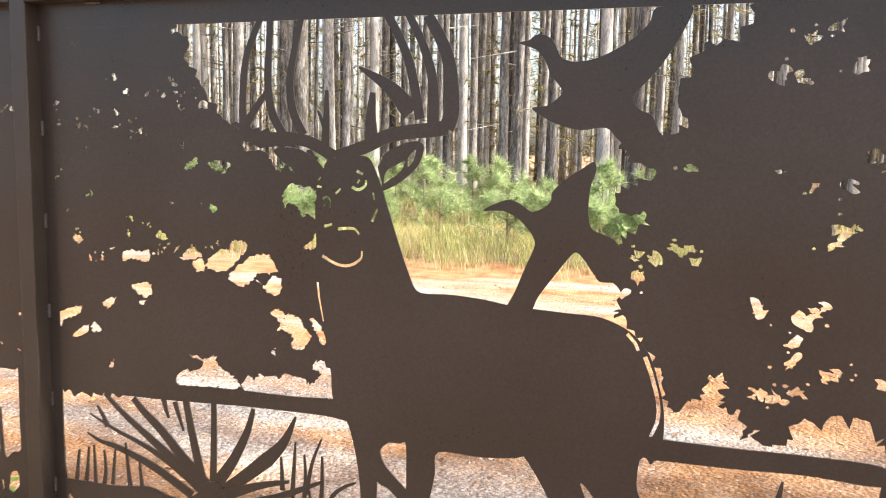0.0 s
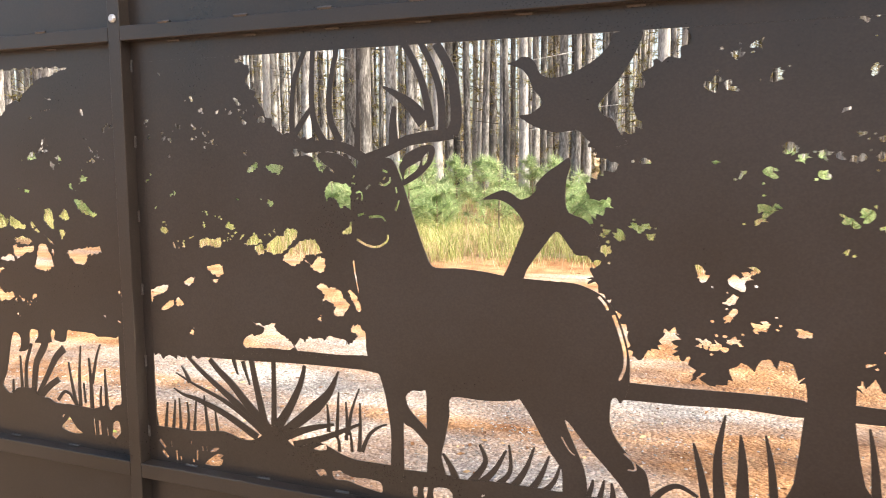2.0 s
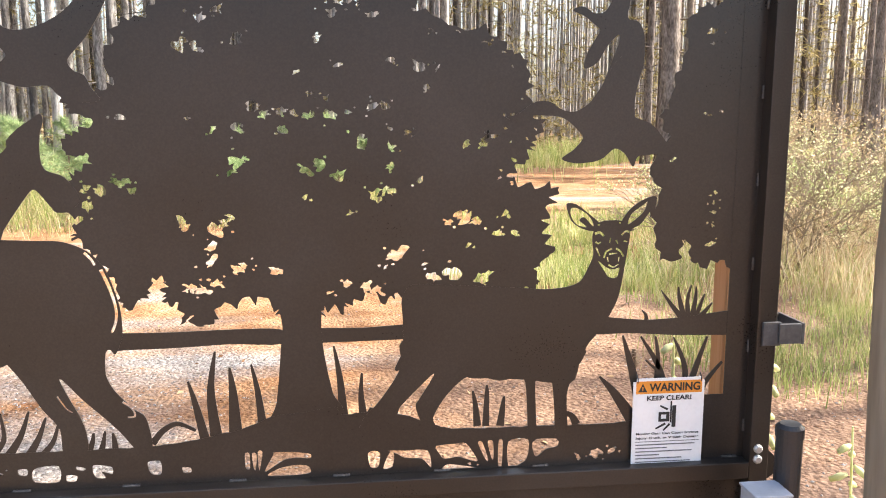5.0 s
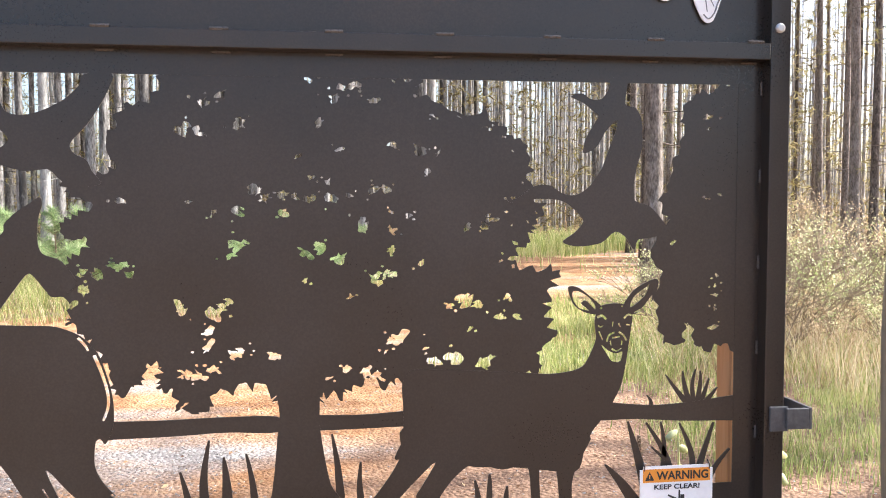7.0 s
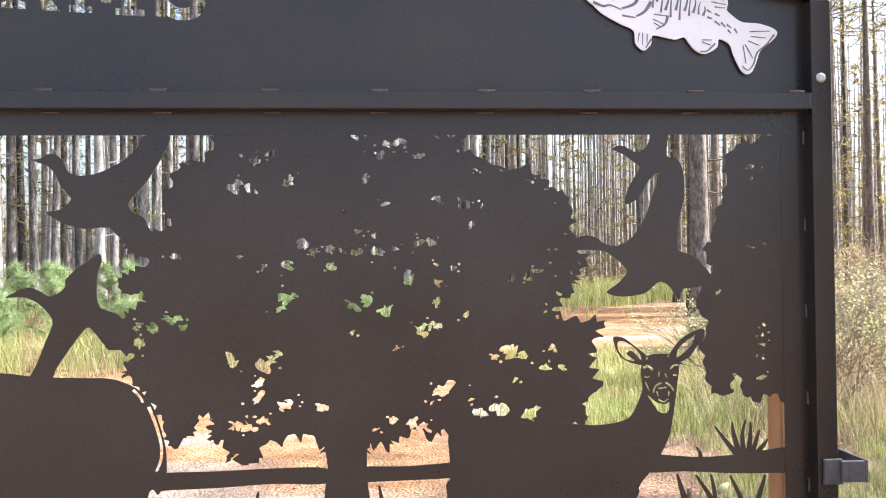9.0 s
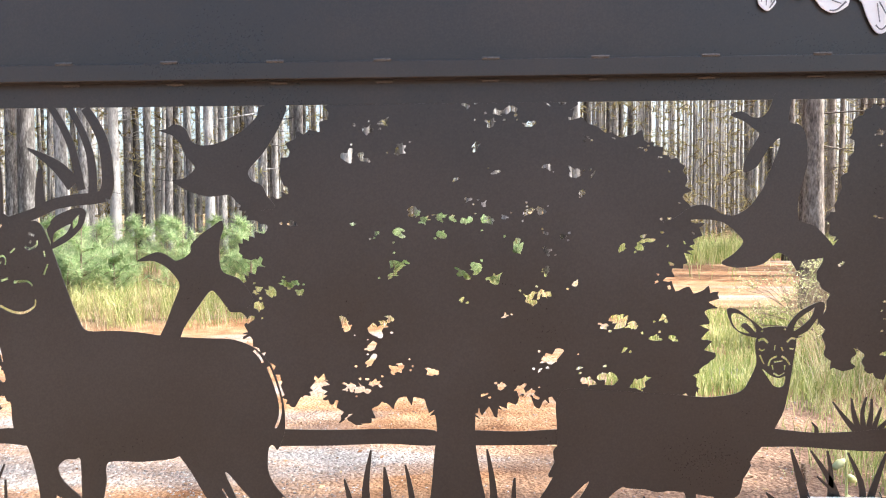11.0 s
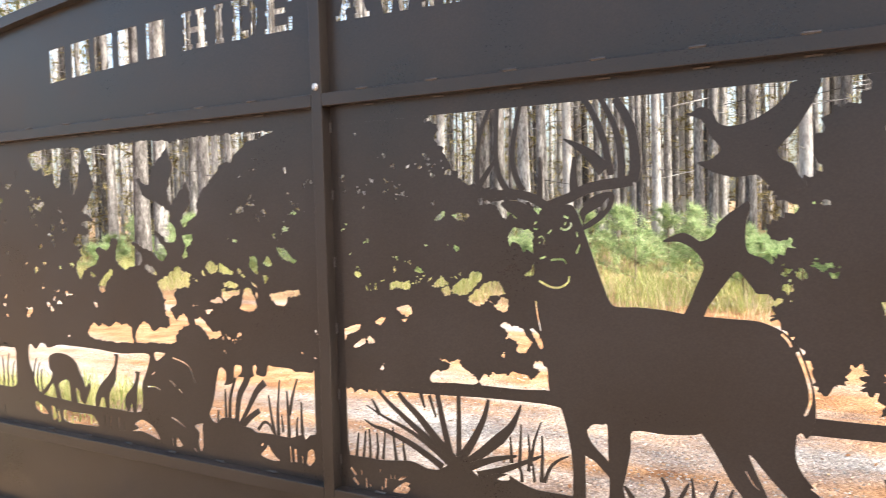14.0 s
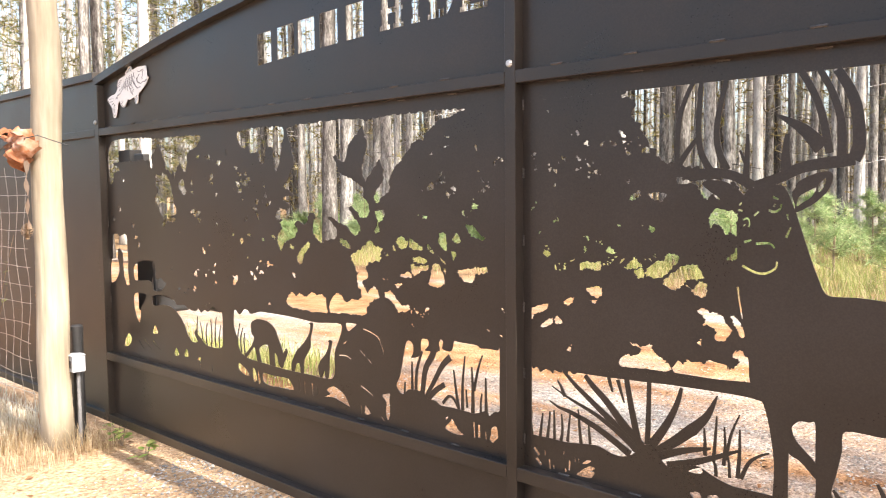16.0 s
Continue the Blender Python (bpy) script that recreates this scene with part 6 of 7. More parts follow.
cut_sheet("tree_silhouette", [ragged(SMALL_CROWN, crng, 0.009, 0.011)], holes, -0.0125, GATE)
holes = [h for x, z, r in BIG_LEAVES for h in leaf_hole((x, z, r * 1.15), crng)]
for a, b in BIG_CROWN_A[1:16]:          # small gaps among the outermost leaves
    w = math.atan2(1480 - b, 2200 - a)
    holes += leaf_hole((int(a + math.cos(w) * 34 + crng.uniform(-18, 18)), int(b + math.sin(w) * 34 + crng.uniform(-18, 18)), crng.choice((5, 6, 8))), crng)
cut_sheet("tree_silhouette", [ragged(BIG_CROWN_A, crng, 0.010, 0.017), ragged(BIG_CROWN_B, crng, 0.009, 0.011), smooth(BIG_TRUNK), stroke((50, 50, [(1668, 1310), (1722, 1240), (1742, 1150)]))], holes, -0.0115, GATE)
cut_sheet("tree_silhouette", [ragged(END_CROWN, crng, 0.014, 0.009)], [h for q in END_LEAVES for h in leaf_hole(q, crng)], -0.0105, GATE)
buck = [smooth(BUCK_BODY), smooth(BUCK_FRONT), smooth(BUCK_SHIN)] + lines(BUCK_ANTLERS) + many(BUCK_EARS)
cut_sheet("buck_silhouette", buck, many(BUCK_EAR_HOLES) + lines(BUCK_LINES + BUCK_HEAD), -0.0155, GATE)
cut_sheet("doe_silhouette", [smooth(DOE_BODY), smooth(DOE_LEGS)] + many(DOE_EARS), many(DOE_EAR_HOLES) + many(DOE_THROAT) + lines(DOE_LINES), -0.0165, GATE)
for k, s in enumerate((DUCK_FLYING, DUCK_RISING, GOOSE_UPPER, GOOSE_LOWER)):
    cut_sheet("bird_silhouette", [smooth(s)], [], -0.0175 - 0.001 * (k % 2), GATE)
for k, s in enumerate(FENCE_RAIL + FENCE_RAIL_MID + FENCE_RAIL_END):
    cut_sheet("fence_rail_silhouette", [smooth(s)], [], -0.0095, GATE)
for k, s in enumerate(PALM_BLADES + SMALL_BLADES + STALKS + FERNS + TREE_BLADES + DOE_BLADES + RAIL_TUFT):
    cut_sheet("grass_blade", [stroke(s)], [], -0.0085 + 0.0007 * (k % 5), GATE)

# left half: one sheet with openings, and silhouettes standing in them
opens = [ragged(s, crng, 0.010, 0.005) for s in [SKY_OPENING_LEFT + SKY_OPENING_LOW, SKY_OPENING_RIGHT] + CROWN_OPENINGS_A + CROWN_OPENINGS_B + CROWN_OPENINGS_C + BRANCH_GAPS_A + BRANCH_GAPS_B]
opens += many(MEADOW_OPENINGS_A + MEADOW_OPENINGS_B + MEADOW_OPENINGS_C + MEADOW_OPENINGS_D + [ROAD_OPENING] + SHADE_OPENINGS) + lines(LEFT_SLITS_A + LEFT_SLITS_B)
opens += [h for x, z, r in LEFT_LEAVES for h in leaf_hole((x, z, r * 1.3), crng)]
cut_sheet("scene_sheet", [rect(-3.45, 0.03, 0.56, 2.05)], opens, -0.0145, GATE)
cut_sheet("deer_silhouette", [smooth(GRAZING_DEER)], [], -0.0115, GATE)
for s in (TURKEY_TALL, TURKEY_LOW):
    cut_sheet("turkey_silhouette", [smooth(s)], [], -0.0125, GATE)
for k, s in enumerate(LEFT_BLADES_A + LEFT_BLADES_B):
    cut_sheet("grass_blade", [stroke(s)], [], -0.0105 + 0.0007 * (k % 5), GATE)


# ---- things on and beside the gate ----
M_WHITE = material("white_paint", [(0.80, 0.80, 0.80), (0.86, 0.86, 0.86), (0.88, 0.88, 0.88)], rough=0.45, scale=8, fine=80, bump=0.03)
M_INK = material("black_ink", [(0.015, 0.015, 0.015), (0.03, 0.03, 0.03)], rough=0.6, scale=20, fine=100, bump=0)
M_LINE = material("grey_engraving", [(0.10, 0.10, 0.11), (0.22, 0.22, 0.23)], rough=0.6, scale=20, fine=100, bump=0)
M_ORANGE = material("orange_print", [(0.72, 0.26, 0.03), (0.80, 0.32, 0.04)], rough=0.5, scale=9, fine=90, bump=0)
M_POST = material("weathered_round_post", [(0.21, 0.175, 0.13), (0.32, 0.275, 0.21), (0.42, 0.375, 0.305)], rough=0.9, scale=3, fine=22, bump=0.5, stretch=(1.5, 1.5, 0.18), spec=0.15)
M_REDWOOD = material("new_treated_timber", [(0.36, 0.17, 0.08), (0.48, 0.25, 0.12), (0.56, 0.32, 0.17)], rough=0.8, scale=3, fine=26, bump=0.3, stretch=(2, 2, 0.15), spec=0.2)
M_BLACK = material("black_plastic", [(0.018, 0.018, 0.020), (0.035, 0.035, 0.037)], rough=0.4, scale=5, fine=120, bump=0.03)
M_GREY = material("grey_box", [(0.34, 0.37, 0.42), (0.46, 0.49, 0.54)], rough=0.5, scale=6, fine=90, bump=0.04)
M_WIRE = material("galvanised_wire", [(0.42, 0.42, 0.40), (0.62, 0.62, 0.60)], rough=0.5, metal=0.7, scale=20, fine=100, bump=0)
M_BOW = material("autumn_mesh_ribbon", [(0.24, 0.07, 0.04), (0.48, 0.20, 0.09), (0.66, 0.46, 0.36)], rough=0.6, scale=9, fine=30, bump=0.2, island=0.5, translucent=0.3)
M_CONE = material("pine_cone_brown", [(0.16, 0.10, 0.06), (0.32, 0.23, 0.15)], rough=0.9, scale=20, fine=80, bump=0.3)
M_LEAFY = material("broad_green_leaf", [(0.16, 0.26, 0.05), (0.30, 0.42, 0.10), (0.46, 0.52, 0.18)], rough=0.55, scale=8, fine=40, bump=0.1, island=0.5, translucent=0.4)
M_PALE = material("pale_seed_pod", [(0.58, 0.62, 0.26), (0.78, 0.80, 0.52)], rough=0.6, scale=12, fine=50, bump=0.1, translucent=0.3)


def fish(mirror):
    e = thing("fish_ornament", "white painted steel fish with grey engraved lines, bolted on the gate", "ornament", "fish ornaments on the gate")
    f = lambda loop: [(0.10 - x if mirror else x, z) for x, z in loop]
    cut_sheet("fish_plate", [f(smooth(FISH))], [], -0.026, e, mat=M_WHITE, thick=0.005)
    for k, s in enumerate(FISH_LINES):
        cut_sheet("engraved_line", [f(stroke(s))], [], -0.0275, e, mat=M_LINE, thick=0.0012)
    return e


for mirror in (False, True):
    fish(mirror)


def flat_words(name, body, x0, x1, z, h, y, parent, mat):
    _, tris = text_loops(body, x0, x1, z, h)
    V, F = [], []
    for t in tris:
        o = len(V)
        V += [(p[0], y, p[1]) for p in t]
        F.append(tuple(range(o, o + len(t))))
    return mesh_object(name, V, F, mat, parent)


def warning_sign():
    e = thing("warning_sign", "white gate warning sign with orange header and black words", "sign")
    x0, x1, z0, z1 = 3.172, 3.392, 0.585, 0.862
    bm = box_bm(x0, x1, -0.030, -0.026, z0, z1, 0)
    up = [ed for ed in bm.edges if abs(ed.verts[0].co.y - ed.verts[1].co.y) > 0.003]
    bmesh.ops.bevel(bm, geom=up, offset=0.01, segments=4, affect='EDGES')
    part("board", bm, M_WHITE, e)
    part("header", box_bm(x0 + 0.008, x1 - 0.008, -0.0308, -0.0302, z1 - 0.047, z1 - 0.008, 0), M_ORANGE, e, "orange header band")
    y = -0.0316
    flat_words("heading", "WARNING", x0 + 0.048, x1 - 0.014, z1 - 0.040, 0.026, y, e, M_INK)
    flat_words("heading", "KEEP CLEAR!", x0 + 0.042, x1 - 0.040, z1 - 0.068, 0.015, y, e, M_INK)
    flat_words("caption", "Moving Gate Can Cause Serious", x0 + 0.012, x1 - 0.012, z0 + 0.100, 0.0095, y, e, M_INK)
    flat_words("caption", "Injury, Death, or Vehicle Damage", x0 + 0.012, x1 - 0.012, z0 + 0.086, 0.0095, y, e, M_INK)
    tri = [(x0 + 0.014, z1 - 0.041), (x0 + 0.042, z1 - 0.041), (x0 + 0.028, z1 - 0.015)]
    cut_sheet("alert_triangle", [tri], [], -0.0314, e, mat=M_INK, thick=0.0004)
    cut_sheet("triangle_mark", [rect(x0 + 0.0265, x0 + 0.0295, z1 - 0.036, z1 - 0.024)], [], -0.032, e, mat=M_ORANGE, thick=0.0004)
    cx, cz = (x0 + x1) / 2, z0 + 0.158
    cut_sheet("pictogram", [rect(cx + 0.012, cx + 0.024, cz - 0.034, cz + 0.034), rect(cx + 0.006, cx + 0.011, cz - 0.02, cz + 0.048), rect(cx - 0.03, cx + 0.004, cz - 0.016, cz + 0.014),
               stroke((5, 7, [(int(cx * 1000) - 38, int(cz * 1000) - 38), (int(cx * 1000) - 8, int(cz * 1000) - 22)])), stroke((5, 7, [(int(cx * 1000) - 14, int(cz * 1000) - 44), (int(cx * 1000) + 6, int(cz * 1000) - 24)])),
               stroke((5, 7, [(int(cx * 1000) - 26, int(cz * 1000) + 34), (int(cx * 1000) - 2, int(cz * 1000) + 22)]))], [rect(cx - 0.022, cx - 0.006, cz - 0.007, cz + 0.006)], -0.0314, e, mat=M_INK, thick=0.0004)
    part("rule_line", box_bm(x0 + 0.010, x1 - 0.010, -0.0316, -0.0312, z0 + 0.0795, z0 + 0.081, 0), M_INK, e)
    for k, w in enumerate((0.94, 0.5, 0.9, 0.38, 0.74, 0.88)):
        z = z0 + 0.071 - 0.0108 * k
        part("small_print", box_bm(x0 + 0.012, x0 + 0.012 + 0.196 * w, -0.0316, -0.0312, z - 0.0022, z + 0.0012, 0), M_LINE, e)
    for sx in (x0 + 0.012, x1 - 0.012):
        v, f = tube([(sx, -0.02, z1 + 0.012), (sx, -0.033, z1 + 0.001), (sx, -0.033, z1 - 0.012)], [0.002, 0.002, 0.002], 6)
        mesh_object("cable_tie", v, f, M_BLACK, e)
    return e


warning_sign()


def round_post(name, label, x, y, r, h, mat, lean=0.0, category="post", group=""):
    e = thing(name, label, category, group, (x, y, 0))
    pts = [(lean * k / 10 + 0.01 * math.sin(k * 1.1), 0.008 * math.cos(k * 1.7), -0.1 + (h + 0.1) * k / 10) for k in range(11)]
    v, f = tube(pts, [r * (1.04 - 0.012 * k) for k in range(11)], 22)
    v = [p + Vector((noise.noise(p * 5), noise.noise(p * 5 + Vector((4, 0, 0))), 0)) * r * 0.06 for p in v]
    mesh_object("shaft", v, f, mat, e, smooth=True)
    prng = random.Random(int(x * 100))
    for k in range(4):
        a, z = prng.uniform(3.4, 6.0), prng.uniform(0.4, h - 0.3)
        c = Vector((math.cos(a) * r * 0.97 + lean * z / h, math.sin(a) * r * 0.97, z))
        kv, kf = tube([c, c + Vector((math.cos(a), math.sin(a), 0)) * 0.006], [0.016, 0.011], 8)
        mesh_object("knot", kv, kf, M_CONE, e)
    return e


round_post("fence_post", "tall weathered round timber post beside the gate", -3.548, -0.36, 0.096, 3.3, M_POST, 0.07, "post", "timber posts at the gate's ends")
round_post("fence_post", "tall weathered round timber post beside the gate", 3.838, -0.36, 0.12, 3.3, M_POST, 0.0, "post", "timber posts at the gate's ends")


def sensor_post(x, y, h, bx, bz, mirror):
    e = thing("sensor_post", "short black tube post with a grey sensor box", "sensor post", "sensor posts by the gate", (x, y, 0))
    v, f = tube([(0, 0, -0.05), (0, 0, h - 0.012), (0, 0, h - 0.003), (0, 0, h)], [0.036, 0.036, 0.033, 0.022], 20)
    mesh_object("tube", v, f, M_BLACK, e, smooth=False)
    v, f = tube([(0, 0, h - 0.03), (0, 0, h - 0.002), (0, 0, h + 0.008)], [0.0385, 0.0385, 0.028], 20)
    mesh_object("cap", v, f, M_BLACK, e)
    v, f = tube([(bx, -0.03, -0.05), (bx, -0.03, bz - 0.05)], [0.012, 0.012], 10)
    mesh_object("pipe", v, f, M_LINE, e)
    b = part("sensor_box", box_bm(bx - 0.05, bx + 0.05, -0.085, 0.0, bz - 0.055, bz + 0.05, 0.006), M_GREY, e, "pale grey sensor box")
    part("hood", box_bm(bx - 0.054, bx + 0.054, -0.095, 0.002, bz + 0.0505, bz + 0.058, 0.002), M_GREY, b)
    part("lens", box_bm(bx - 0.03, bx + 0.03, -0.089, -0.0855, bz - 0.03, bz + 0.02, 0.002), M_BLACK, b, "dark sensor window")
    return e


sensor_post(-3.53, -0.21, 0.78, 0.07, 0.55, False)
sensor_post(3.545, -0.25, 0.785, -0.085, 0.57, True)


M_WORN = material("worn_dark_steel", [(0.05, 0.05, 0.052), (0.12, 0.12, 0.125)], rough=0.5, scale=14, fine=90, bump=0.1)


def receiver():
    e = thing("gate_latch_receiver", "black steel latch receiver bracket reaching past the gate's end", "bracket")
    part("mount_plate", box_bm(3.545, 3.600, -0.072, -0.0615, 0.962, 1.034, 0.002), M_WORN, e)
    part("front_arm", box_bm(3.5905, 3.658, -0.083, -0.0725, 0.970, 1.030, 0.002), M_WORN, e)
    part("end_plate", box_bm(3.6585, 3.668, -0.083, 0.06, 0.968, 1.032, 0.002), M_WORN, e, "worn dark grey end plate")
    part("rear_arm", box_bm(3.595, 3.658, 0.050, 0.060, 0.970, 1.030, 0.002), M_WORN, e)
    return e


receiver()


def timber_stop():
    e = thing("timber_stop_post", "reddish square timber post standing behind the gate's end", "post")
    part("shaft", box_bm(3.505, 3.595, 0.10, 0.19, -0.05, 1.22, 0.006), M_REDWOOD, e)
    part("strap", box_bm(3.5955, 3.60, 0.10, 0.19, 0.85, 1.20, 0.001), M_BLACK, e)
    return e


timber_stop()


# the gate's solid tail runs on behind the timber post
part("tail_sheet", box_bm(-6.6, END_L - 0.0005, -0.034, -0.028, 0.16, 2.40, 0), M_STEEL, GATE)
part("tail_rail", box_bm(-6.6, END_L - 0.0005, FRONT, BACK, 2.396, 2.446, 0.003), M_STEEL, GATE)
part("tail_rail", box_bm(-6.6, END_L - 0.0005, FRONT, BACK, 2.026, 2.074, 0.003), M_STEEL, GATE)
part("tail_rail", box_bm(-6.6, END_L - 0.0005, FRONT, BACK, 0.125, 0.178, 0.003), M_STEEL, GATE)
part("stile", box_bm(-6.66, -6.6005, FRONT, BACK, 0.125, 2.446, 0.003), M_STEEL, GATE)


def operator():
    e = thing("gate_operator", "black gate opener box with arm behind the gate", "gate opener")
    part("housing", box_bm(-3.42, -3.16, 0.16, 0.42, 0.85, 1.28, 0.02), M_BLACK, e)
    v, f = tube([(-3.3, 0.3, -0.05), (-3.3, 0.3, 0.86)], [0.05, 0.05], 14)
    mesh_object("stand", v, f, M_BLACK, e)
    v, f = tube([(-3.2, 0.2, 1.0), (-2.6, 0.1, 0.98), (-2.2, 0.06, 0.98)], [0.022, 0.022, 0.018], 10)
    mesh_object("arm", v, f, M_BLACK, e)
    b = part("bracket", box_bm(-3.36, -3.20, 0.035, 0.12, 1.80, 1.93, 0.004), M_BLACK, e)
    part("roller", box_bm(-3.16, -3.03, 0.04, 0.09, 1.83, 1.90, 0.01), M_BLACK, e)
    return e


operator()


def wire_fence():
    e = thing("wire_fence", "galvanised woven wire fence fixed to the timber post", "fence")
    frng = random.Random(8)
    for k in range(15):
        z = 0.10 + 0.115 * k + 0.004 * k * (k > 6)
        pts = [(-3.70 - 0.16 * j, -0.43 + 0.012 * math.sin(j * 0.9 + k), z + 0.004 * math.sin(j * 0.7 + k * 1.3) + 0.004 * frng.uniform(-1, 1)) for j in range(20)]
        v, f = tube(pts, [0.002] * 20, 5)
        mesh_object("line_wire", v, f, M_WIRE, e)
    for j in range(20):
        x = -3.74 - 0.155 * j
        pts = [(x + 0.008 * math.sin(k), -0.43 + 0.012 * math.sin(j * 0.9 + k), 0.06 + 0.118 * k) for k in range(16)]
        v, f = tube(pts, [0.0016] * 16, 5)
        mesh_object("stay_wire", v, f, M_WIRE, e)
    return e


wire_fence()


M_STREAMER = material("pale_mesh_ribbon", [(0.42, 0.30, 0.20), (0.62, 0.50, 0.38)], rough=0.6, scale=12, fine=40, bump=0.2, translucent=0.3)


def bow():
    e = thing("ribbon_bow", "crumpled orange and rust mesh ribbon bow tied to the post", "ribbon bow", "", (-3.53, -0.50, 1.935))
    brng = random.Random(4)
    for k in range(30):
        a0, r = brng.uniform(0, 6.28), brng.uniform(0.06, 0.15)
        V, F = [], []
        tilt = brng.uniform(-.7, .7)
        for i in range(13):
            t = i / 12 * math.pi
            d = Vector((math.cos(a0) * 1.5, -0.25 + 0.2 * math.sin(a0 * 2), math.sin(a0) * 0.75))
            c = d * r * math.sin(t) + Vector((0, -0.05 * math.sin(2 * t) + 0.02 * brng.uniform(-1, 1), 0.05 * math.cos(t) + 0.012 * brng.uniform(-1, 1)))
            s = Vector((math.sin(tilt) * 0.024, 0.02 + 0.010 * math.sin(i * 2.2), math.cos(tilt) * 0.022))
            V += [c - s, c + s]
            if i:
                F.append((2 * i - 2, 2 * i - 1, 2 * i + 1, 2 * i))
        mesh_object("loop", V, F, M_BOW, e, smooth=True)
    V, F = [], []
    for i in range(16):
        c = Vector((0.13 + 0.012 * math.sin(i), -0.03, -0.08 - 0.028 * i))
        s = Vector((0.03 - 0.001 * i, 0.008 * math.sin(i * 1.4), 0))
        V += [c - s, c + s]
        if i:
            F.append((2 * i - 2, 2 * i - 1, 2 * i + 1, 2 * i))
    mesh_object("streamer", V, F, M_STREAMER, e, "pale hanging ribbon tail", smooth=True)
    v, f = tube([(-0.05, 0.05, 0.0), (0.2, -0.06, 0.05), (0.36, -0.04, 0.06), (0.45, 0.1, 0.0)], [0.003] * 4, 5)
    mesh_object("tie_wire", v, f, M_BLACK, e)
    return e


bow()


def cone(name, label, at, s):
    e = thing(name, label, "pine cone", "", at)
    crng2 = random.Random(int(at[0] * 50))
    v, f = tube([(0, 0, 0.05 * s), (0, 0, -0.05 * s)], [0.008 * s, 0.012 * s], 6)
    mesh_object("core", v, f, M_CONE, e)
    V, F = [], []
    for k in range(60):
        z = 0.045 - 0.09 * k / 60
        a = k * 2.4
        r = 0.034 * math.sin(math.pi * (0.15 + 0.8 * k / 60))
        d = Vector((math.cos(a), math.sin(a), -0.15))
        t = Vector((-math.sin(a), math.cos(a), 0)) * 0.011
        o = len(V)
        c = Vector((0, 0, z))
        V += [(c + d * 0.008) * s, (c + d * r + t) * s, (c + d * (r + 0.006) + Vector((0, 0, 0.005))) * s, (c + d * r - t) * s]
        F.append((o, o + 1, o + 2, o + 3))
    tagged(mesh_object("scale_cover", V, F, M_CONE, e), kind="stuff")
    return e


cone("pine_cone", "brown pine cone hanging from the ribbon tail", (-3.43, -0.53, 1.42), 1.0)
cone("pine_cone", "brown pine cone caught behind the warning sign", (3.19, 0.03, 0.905), 0.65)


def leaf_plant(name, label, x, y, h, count, seed, mat, size, spread):
    e = thing(name, label, "plant", "", (x, y, 0))
    prng = random.Random(seed)
    st, V, F = [], [], []
    for k in range(max(2, count // 7)):
        a = prng.uniform(0, 6.28)
        tip = Vector((math.cos(a) * spread * prng.random(), math.sin(a) * spread * prng.random(), h * prng.uniform(0.6, 1.0)))
        st.append(tube([(0, 0, -0.02), tip * 0.5 + Vector((0, 0, 0.1 * h)), tip], [0.005, 0.004, 0.002], 5, False))
        for j in range(7):
            c = tip * prng.uniform(0.3, 1.0) + Vector((prng.gauss(0, .02), prng.gauss(0, .02), 0))
            b = prng.uniform(0, 6.28)
            d = Vector((math.cos(b), math.sin(b), prng.uniform(-.2, .5))).normalized() * size * prng.uniform(0.6, 1.2)
            s = d.cross(Vector((0, 0, 1))).normalized() * d.length * 0.25
            o = len(V)
            n = Vector((0, 0, -0.1 * d.length))
            V += [c, c + d * 0.35 + s, c + d * 0.75 + s * 0.8 + n * 0.5, c + d + n, c + d * 0.75 - s * 0.8 + n * 0.5, c + d * 0.35 - s]
            F += [(o, o + 1, o + 2, o + 5), (o + 2, o + 3, o + 4, o + 5)]
    v, f = join(st)
    tagged(mesh_object("stalk", v, f, M_TWIG, e), kind="stuff")
    tagged(mesh_object("foliage", V, F, mat, e), kind="stuff")
    return e


for k, (x, y, h, n, s, sp) in enumerate(((-3.25, -0.06, 0.16, 28, 0.07, 0.14), (-2.85, -0.1, 0.12, 20, 0.07, 0.12), (-2.6, 0.4, 0.28, 40, 0.08, 0.2), (-1.2, 0.6, 0.45, 40, 0.08, 0.14), (-3.0, 0.5, 0.35, 42, 0.08, 0.25), (-1.7, 0.55, 0.4, 34, 0.08, 0.15), (-0.9, 0.75, 0.3, 30, 0.07, 0.15), (-4.35, -0.55, 1.6, 40, 0.07, 0.3), (3.69, 0.10, 0.40, 21, 0.15, 0.1))):
    leaf_plant("leafy_weed", "green leafy weed growing at the foot of the gate" if k != 7 else "thin vine with few leaves climbing the wire fence", x, y, h, n, 30 + k, M_LEAFY, s, sp)


def pod_plant(x, y, h, seed):
    e = thing("pod_plant", "pale plant with drooping yellow-green seed pods beside the gate", "plant", "pod plants by the gate's end", (x, y, 0))
    prng = random.Random(seed)
    v, f = tube([(0, 0, -0.03), (0.01, 0.01, h * .5), (0.0, 0.02, h)], [0.006, 0.005, 0.003], 6)
    mesh_object("stalk", v, f, M_PALE, e)
    for k in range(11):
        z = h * (0.35 + 0.62 * k / 11)
        a = k * 2.2 + prng.uniform(-.4, .4)
        d = Vector((math.cos(a), math.sin(a), -0.5)).normalized()
        L = 0.085 * (1.15 - 0.5 * k / 11)
        c = Vector((0, 0.01, z))
        v, f = tube([c + d * 0.01, c + d * L * 0.5, c + d * L], [0.005, 0.013, 0.009], 7)
        mesh_object("pod", v, f, M_PALE, e, smooth=True)
    return e


pod_plant(3.68, 0.12, 0.98, 1)
pod_plant(3.98, 0.10, 0.62, 2)
pod_plant(3.40, 0.22, 0.98, 3)


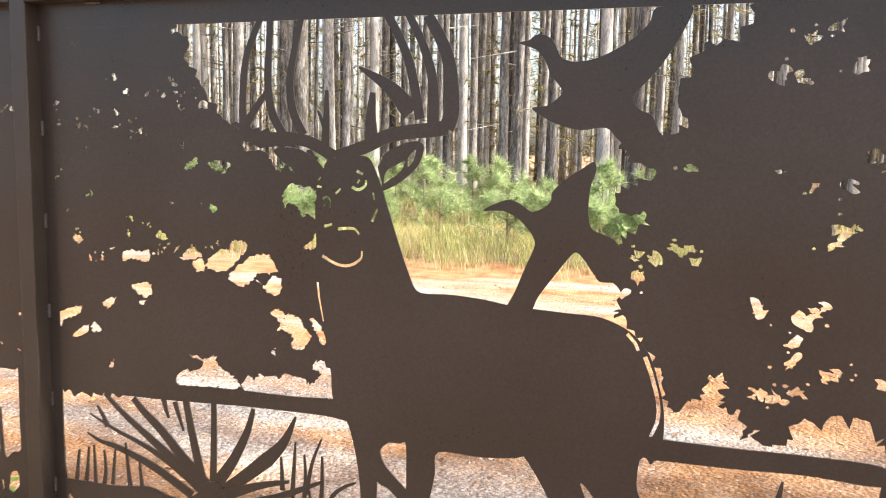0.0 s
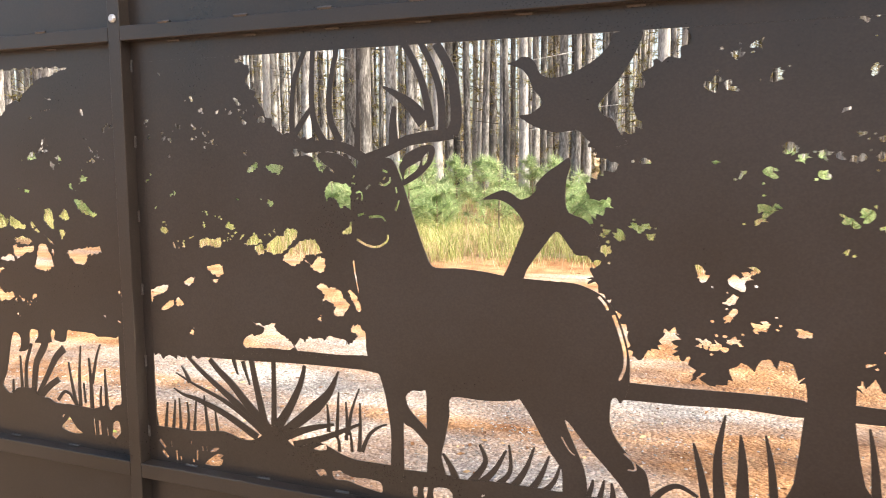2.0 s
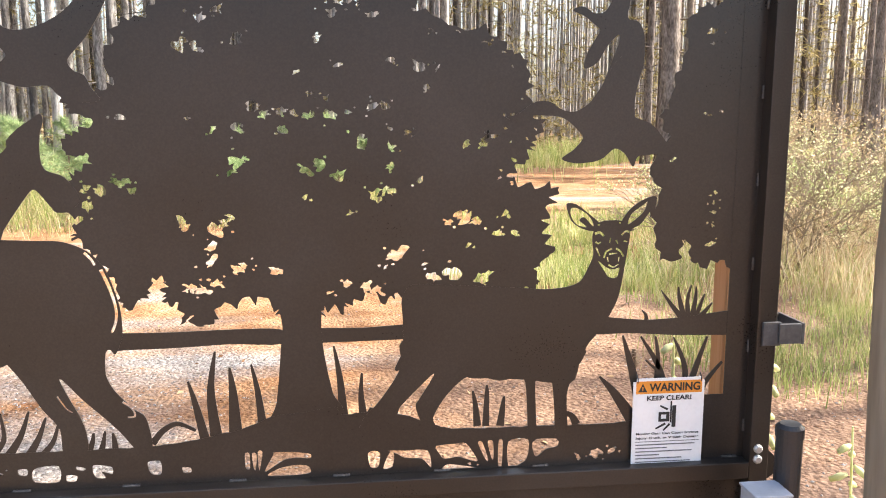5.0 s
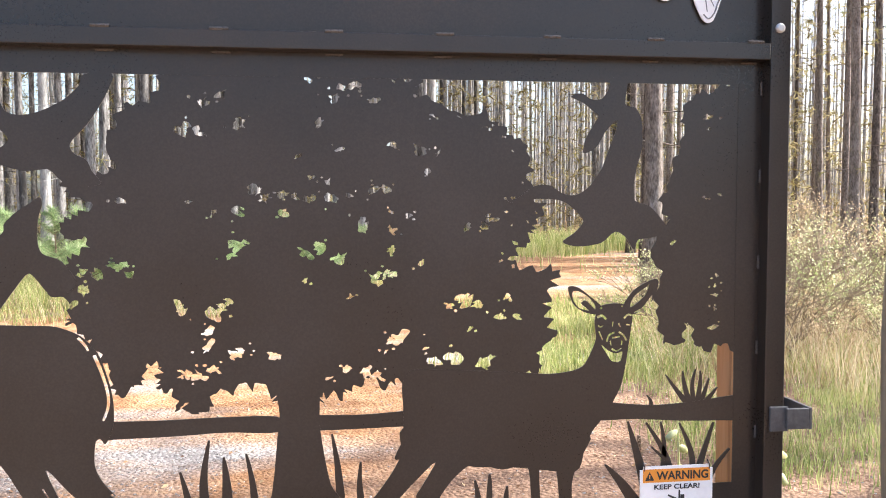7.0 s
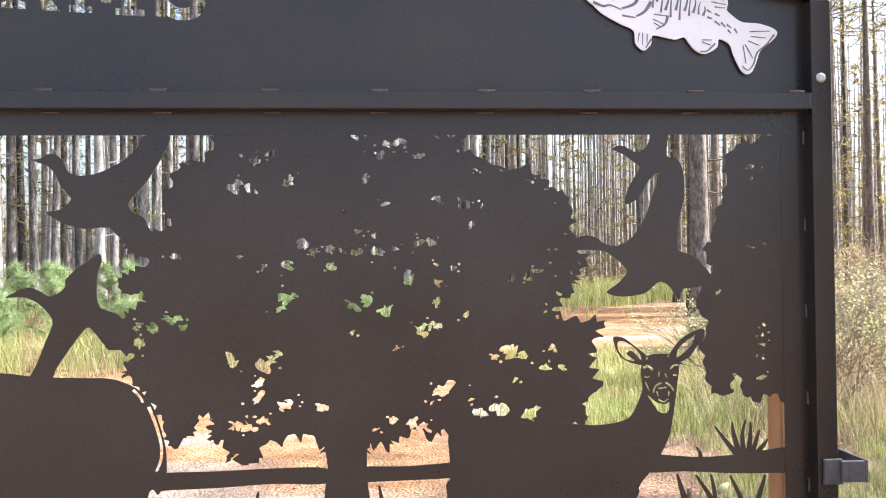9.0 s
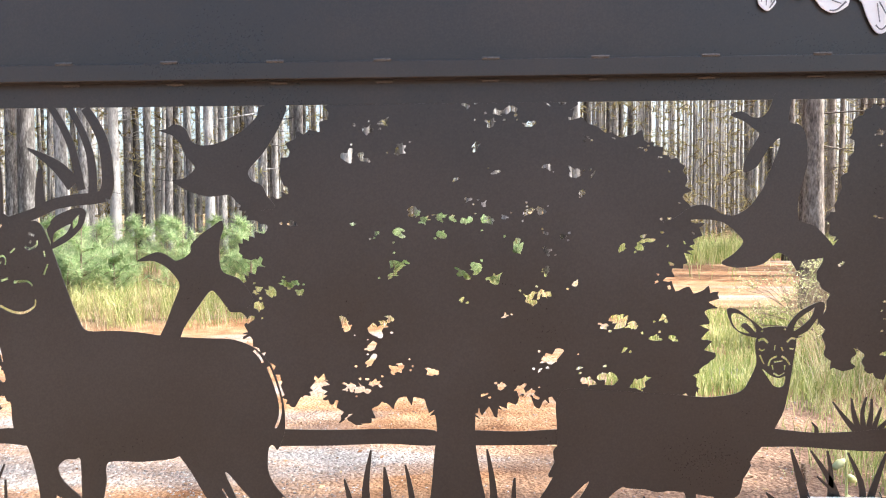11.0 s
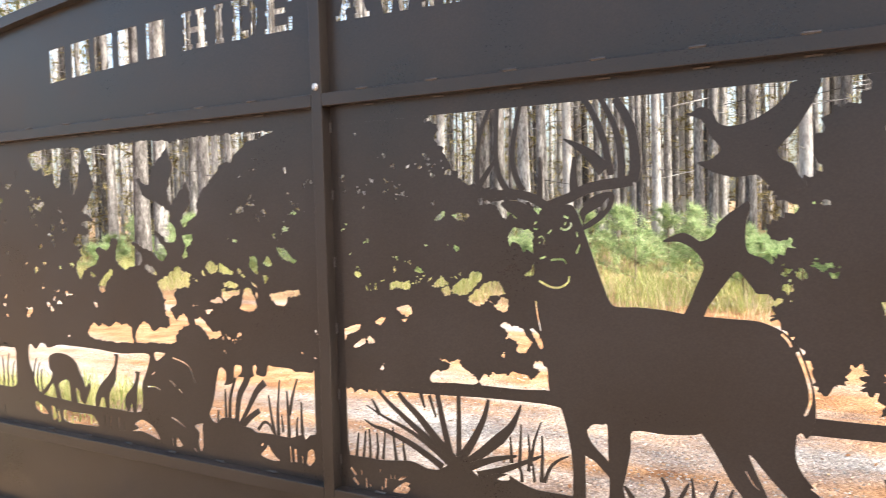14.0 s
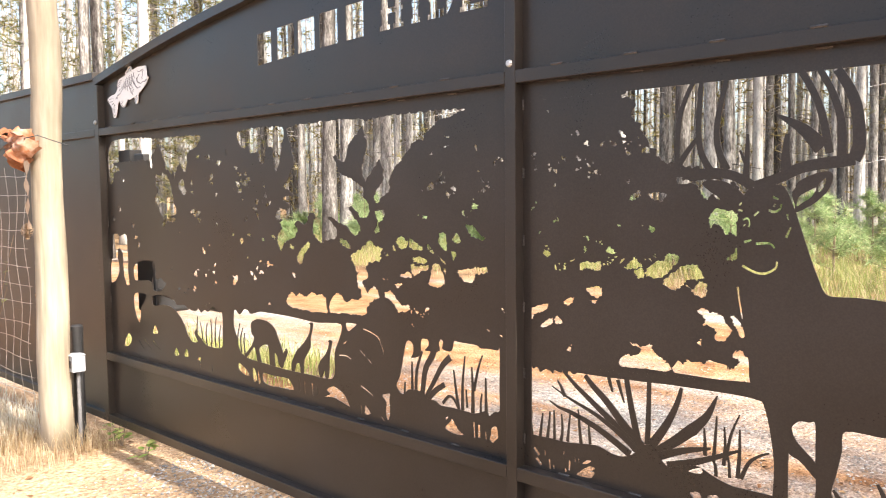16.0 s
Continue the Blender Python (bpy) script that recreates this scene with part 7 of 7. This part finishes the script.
M_PALE_LEAF = material("pale_green_leaf", [(0.26, 0.31, 0.12), (0.48, 0.50, 0.26), (0.70, 0.68, 0.44)], rough=0.6, scale=1.2, fine=8, bump=0, island=0.6, translucent=0.5, spec=0.3)


def bush(x, y, h, seed, label):
    e = thing("dry_bush", label, "bush", "dry bushes beside the track", (x, y, hill(x, y)))
    prng = random.Random(seed)
    tw, V, F = [], [], []

    def grow(a, d, L, r, depth):
        b = a + d * L + Vector((prng.gauss(0, .05), prng.gauss(0, .05), 0)) * L
        tw.append(tube([a, a.lerp(b, .5) + Vector((prng.gauss(0, .03), prng.gauss(0, .03), 0)) * L, b], [r, r * .8, r * .6], 4, False))
        if depth == 0:
            for _ in range(4):
                c = b - d * L * prng.random()
                q = Vector((prng.gauss(0, 1), prng.gauss(0, 1), prng.gauss(0, 1))).normalized() * prng.uniform(0.012, 0.034)
                s = q.cross(Vector((0.3, 0.2, 1))).normalized() * q.length * 0.35
                o = len(V)
                V.extend([c, c + q * .5 + s, c + q, c + q * .5 - s])
                F.append((o, o + 1, o + 2, o + 3))
            return
        for _ in range(3):
            nd = (d + Vector((prng.gauss(0, .55), prng.gauss(0, .55), prng.gauss(0.05, .35)))).normalized()
            grow(b, nd, L * prng.uniform(0.6, 0.85), r * 0.62, depth - 1)
    for _ in range(6):
        grow(Vector((prng.gauss(0, .08), prng.gauss(0, .08), -0.02)), Vector((prng.gauss(0, .5), prng.gauss(0, .5), 1)).normalized(), h * 0.36, 0.012, 4)
    v, f = join(tw)
    tagged(mesh_object("branchwork", v, f, M_TWIG, e), kind="stuff")
    tagged(mesh_object("foliage", V, F, M_PALE_LEAF if seed % 3 else M_DRY, e), kind="stuff")
    return e


for k, (x, y, h) in enumerate(((6.6, 5.2, 1.5), (7.8, 6.4, 1.7), (8.9, 7.4, 1.6), (7.2, 7.8, 1.4), (9.8, 9.6, 1.9), (8.3, 9.2, 1.6), (6.3, 7.0, 1.2), (10.6, 8.0, 1.6), (7.0, 6.0, 1.3), (8.2, 7.6, 1.5), (9.4, 8.4, 1.4), (8.8, 10.4, 1.7), (11.4, 9.6, 1.7), (6.9, 5.6, 0.8), (7.6, 6.0, 0.9), (8.4, 6.6, 0.9), (7.3, 6.9, 0.8), (9.0, 7.0, 1.0), (8.0, 5.4, 0.7))):
    bush(x, y, h, 50 + k, "dry straggly bush with thin pale twigs in tall grass")
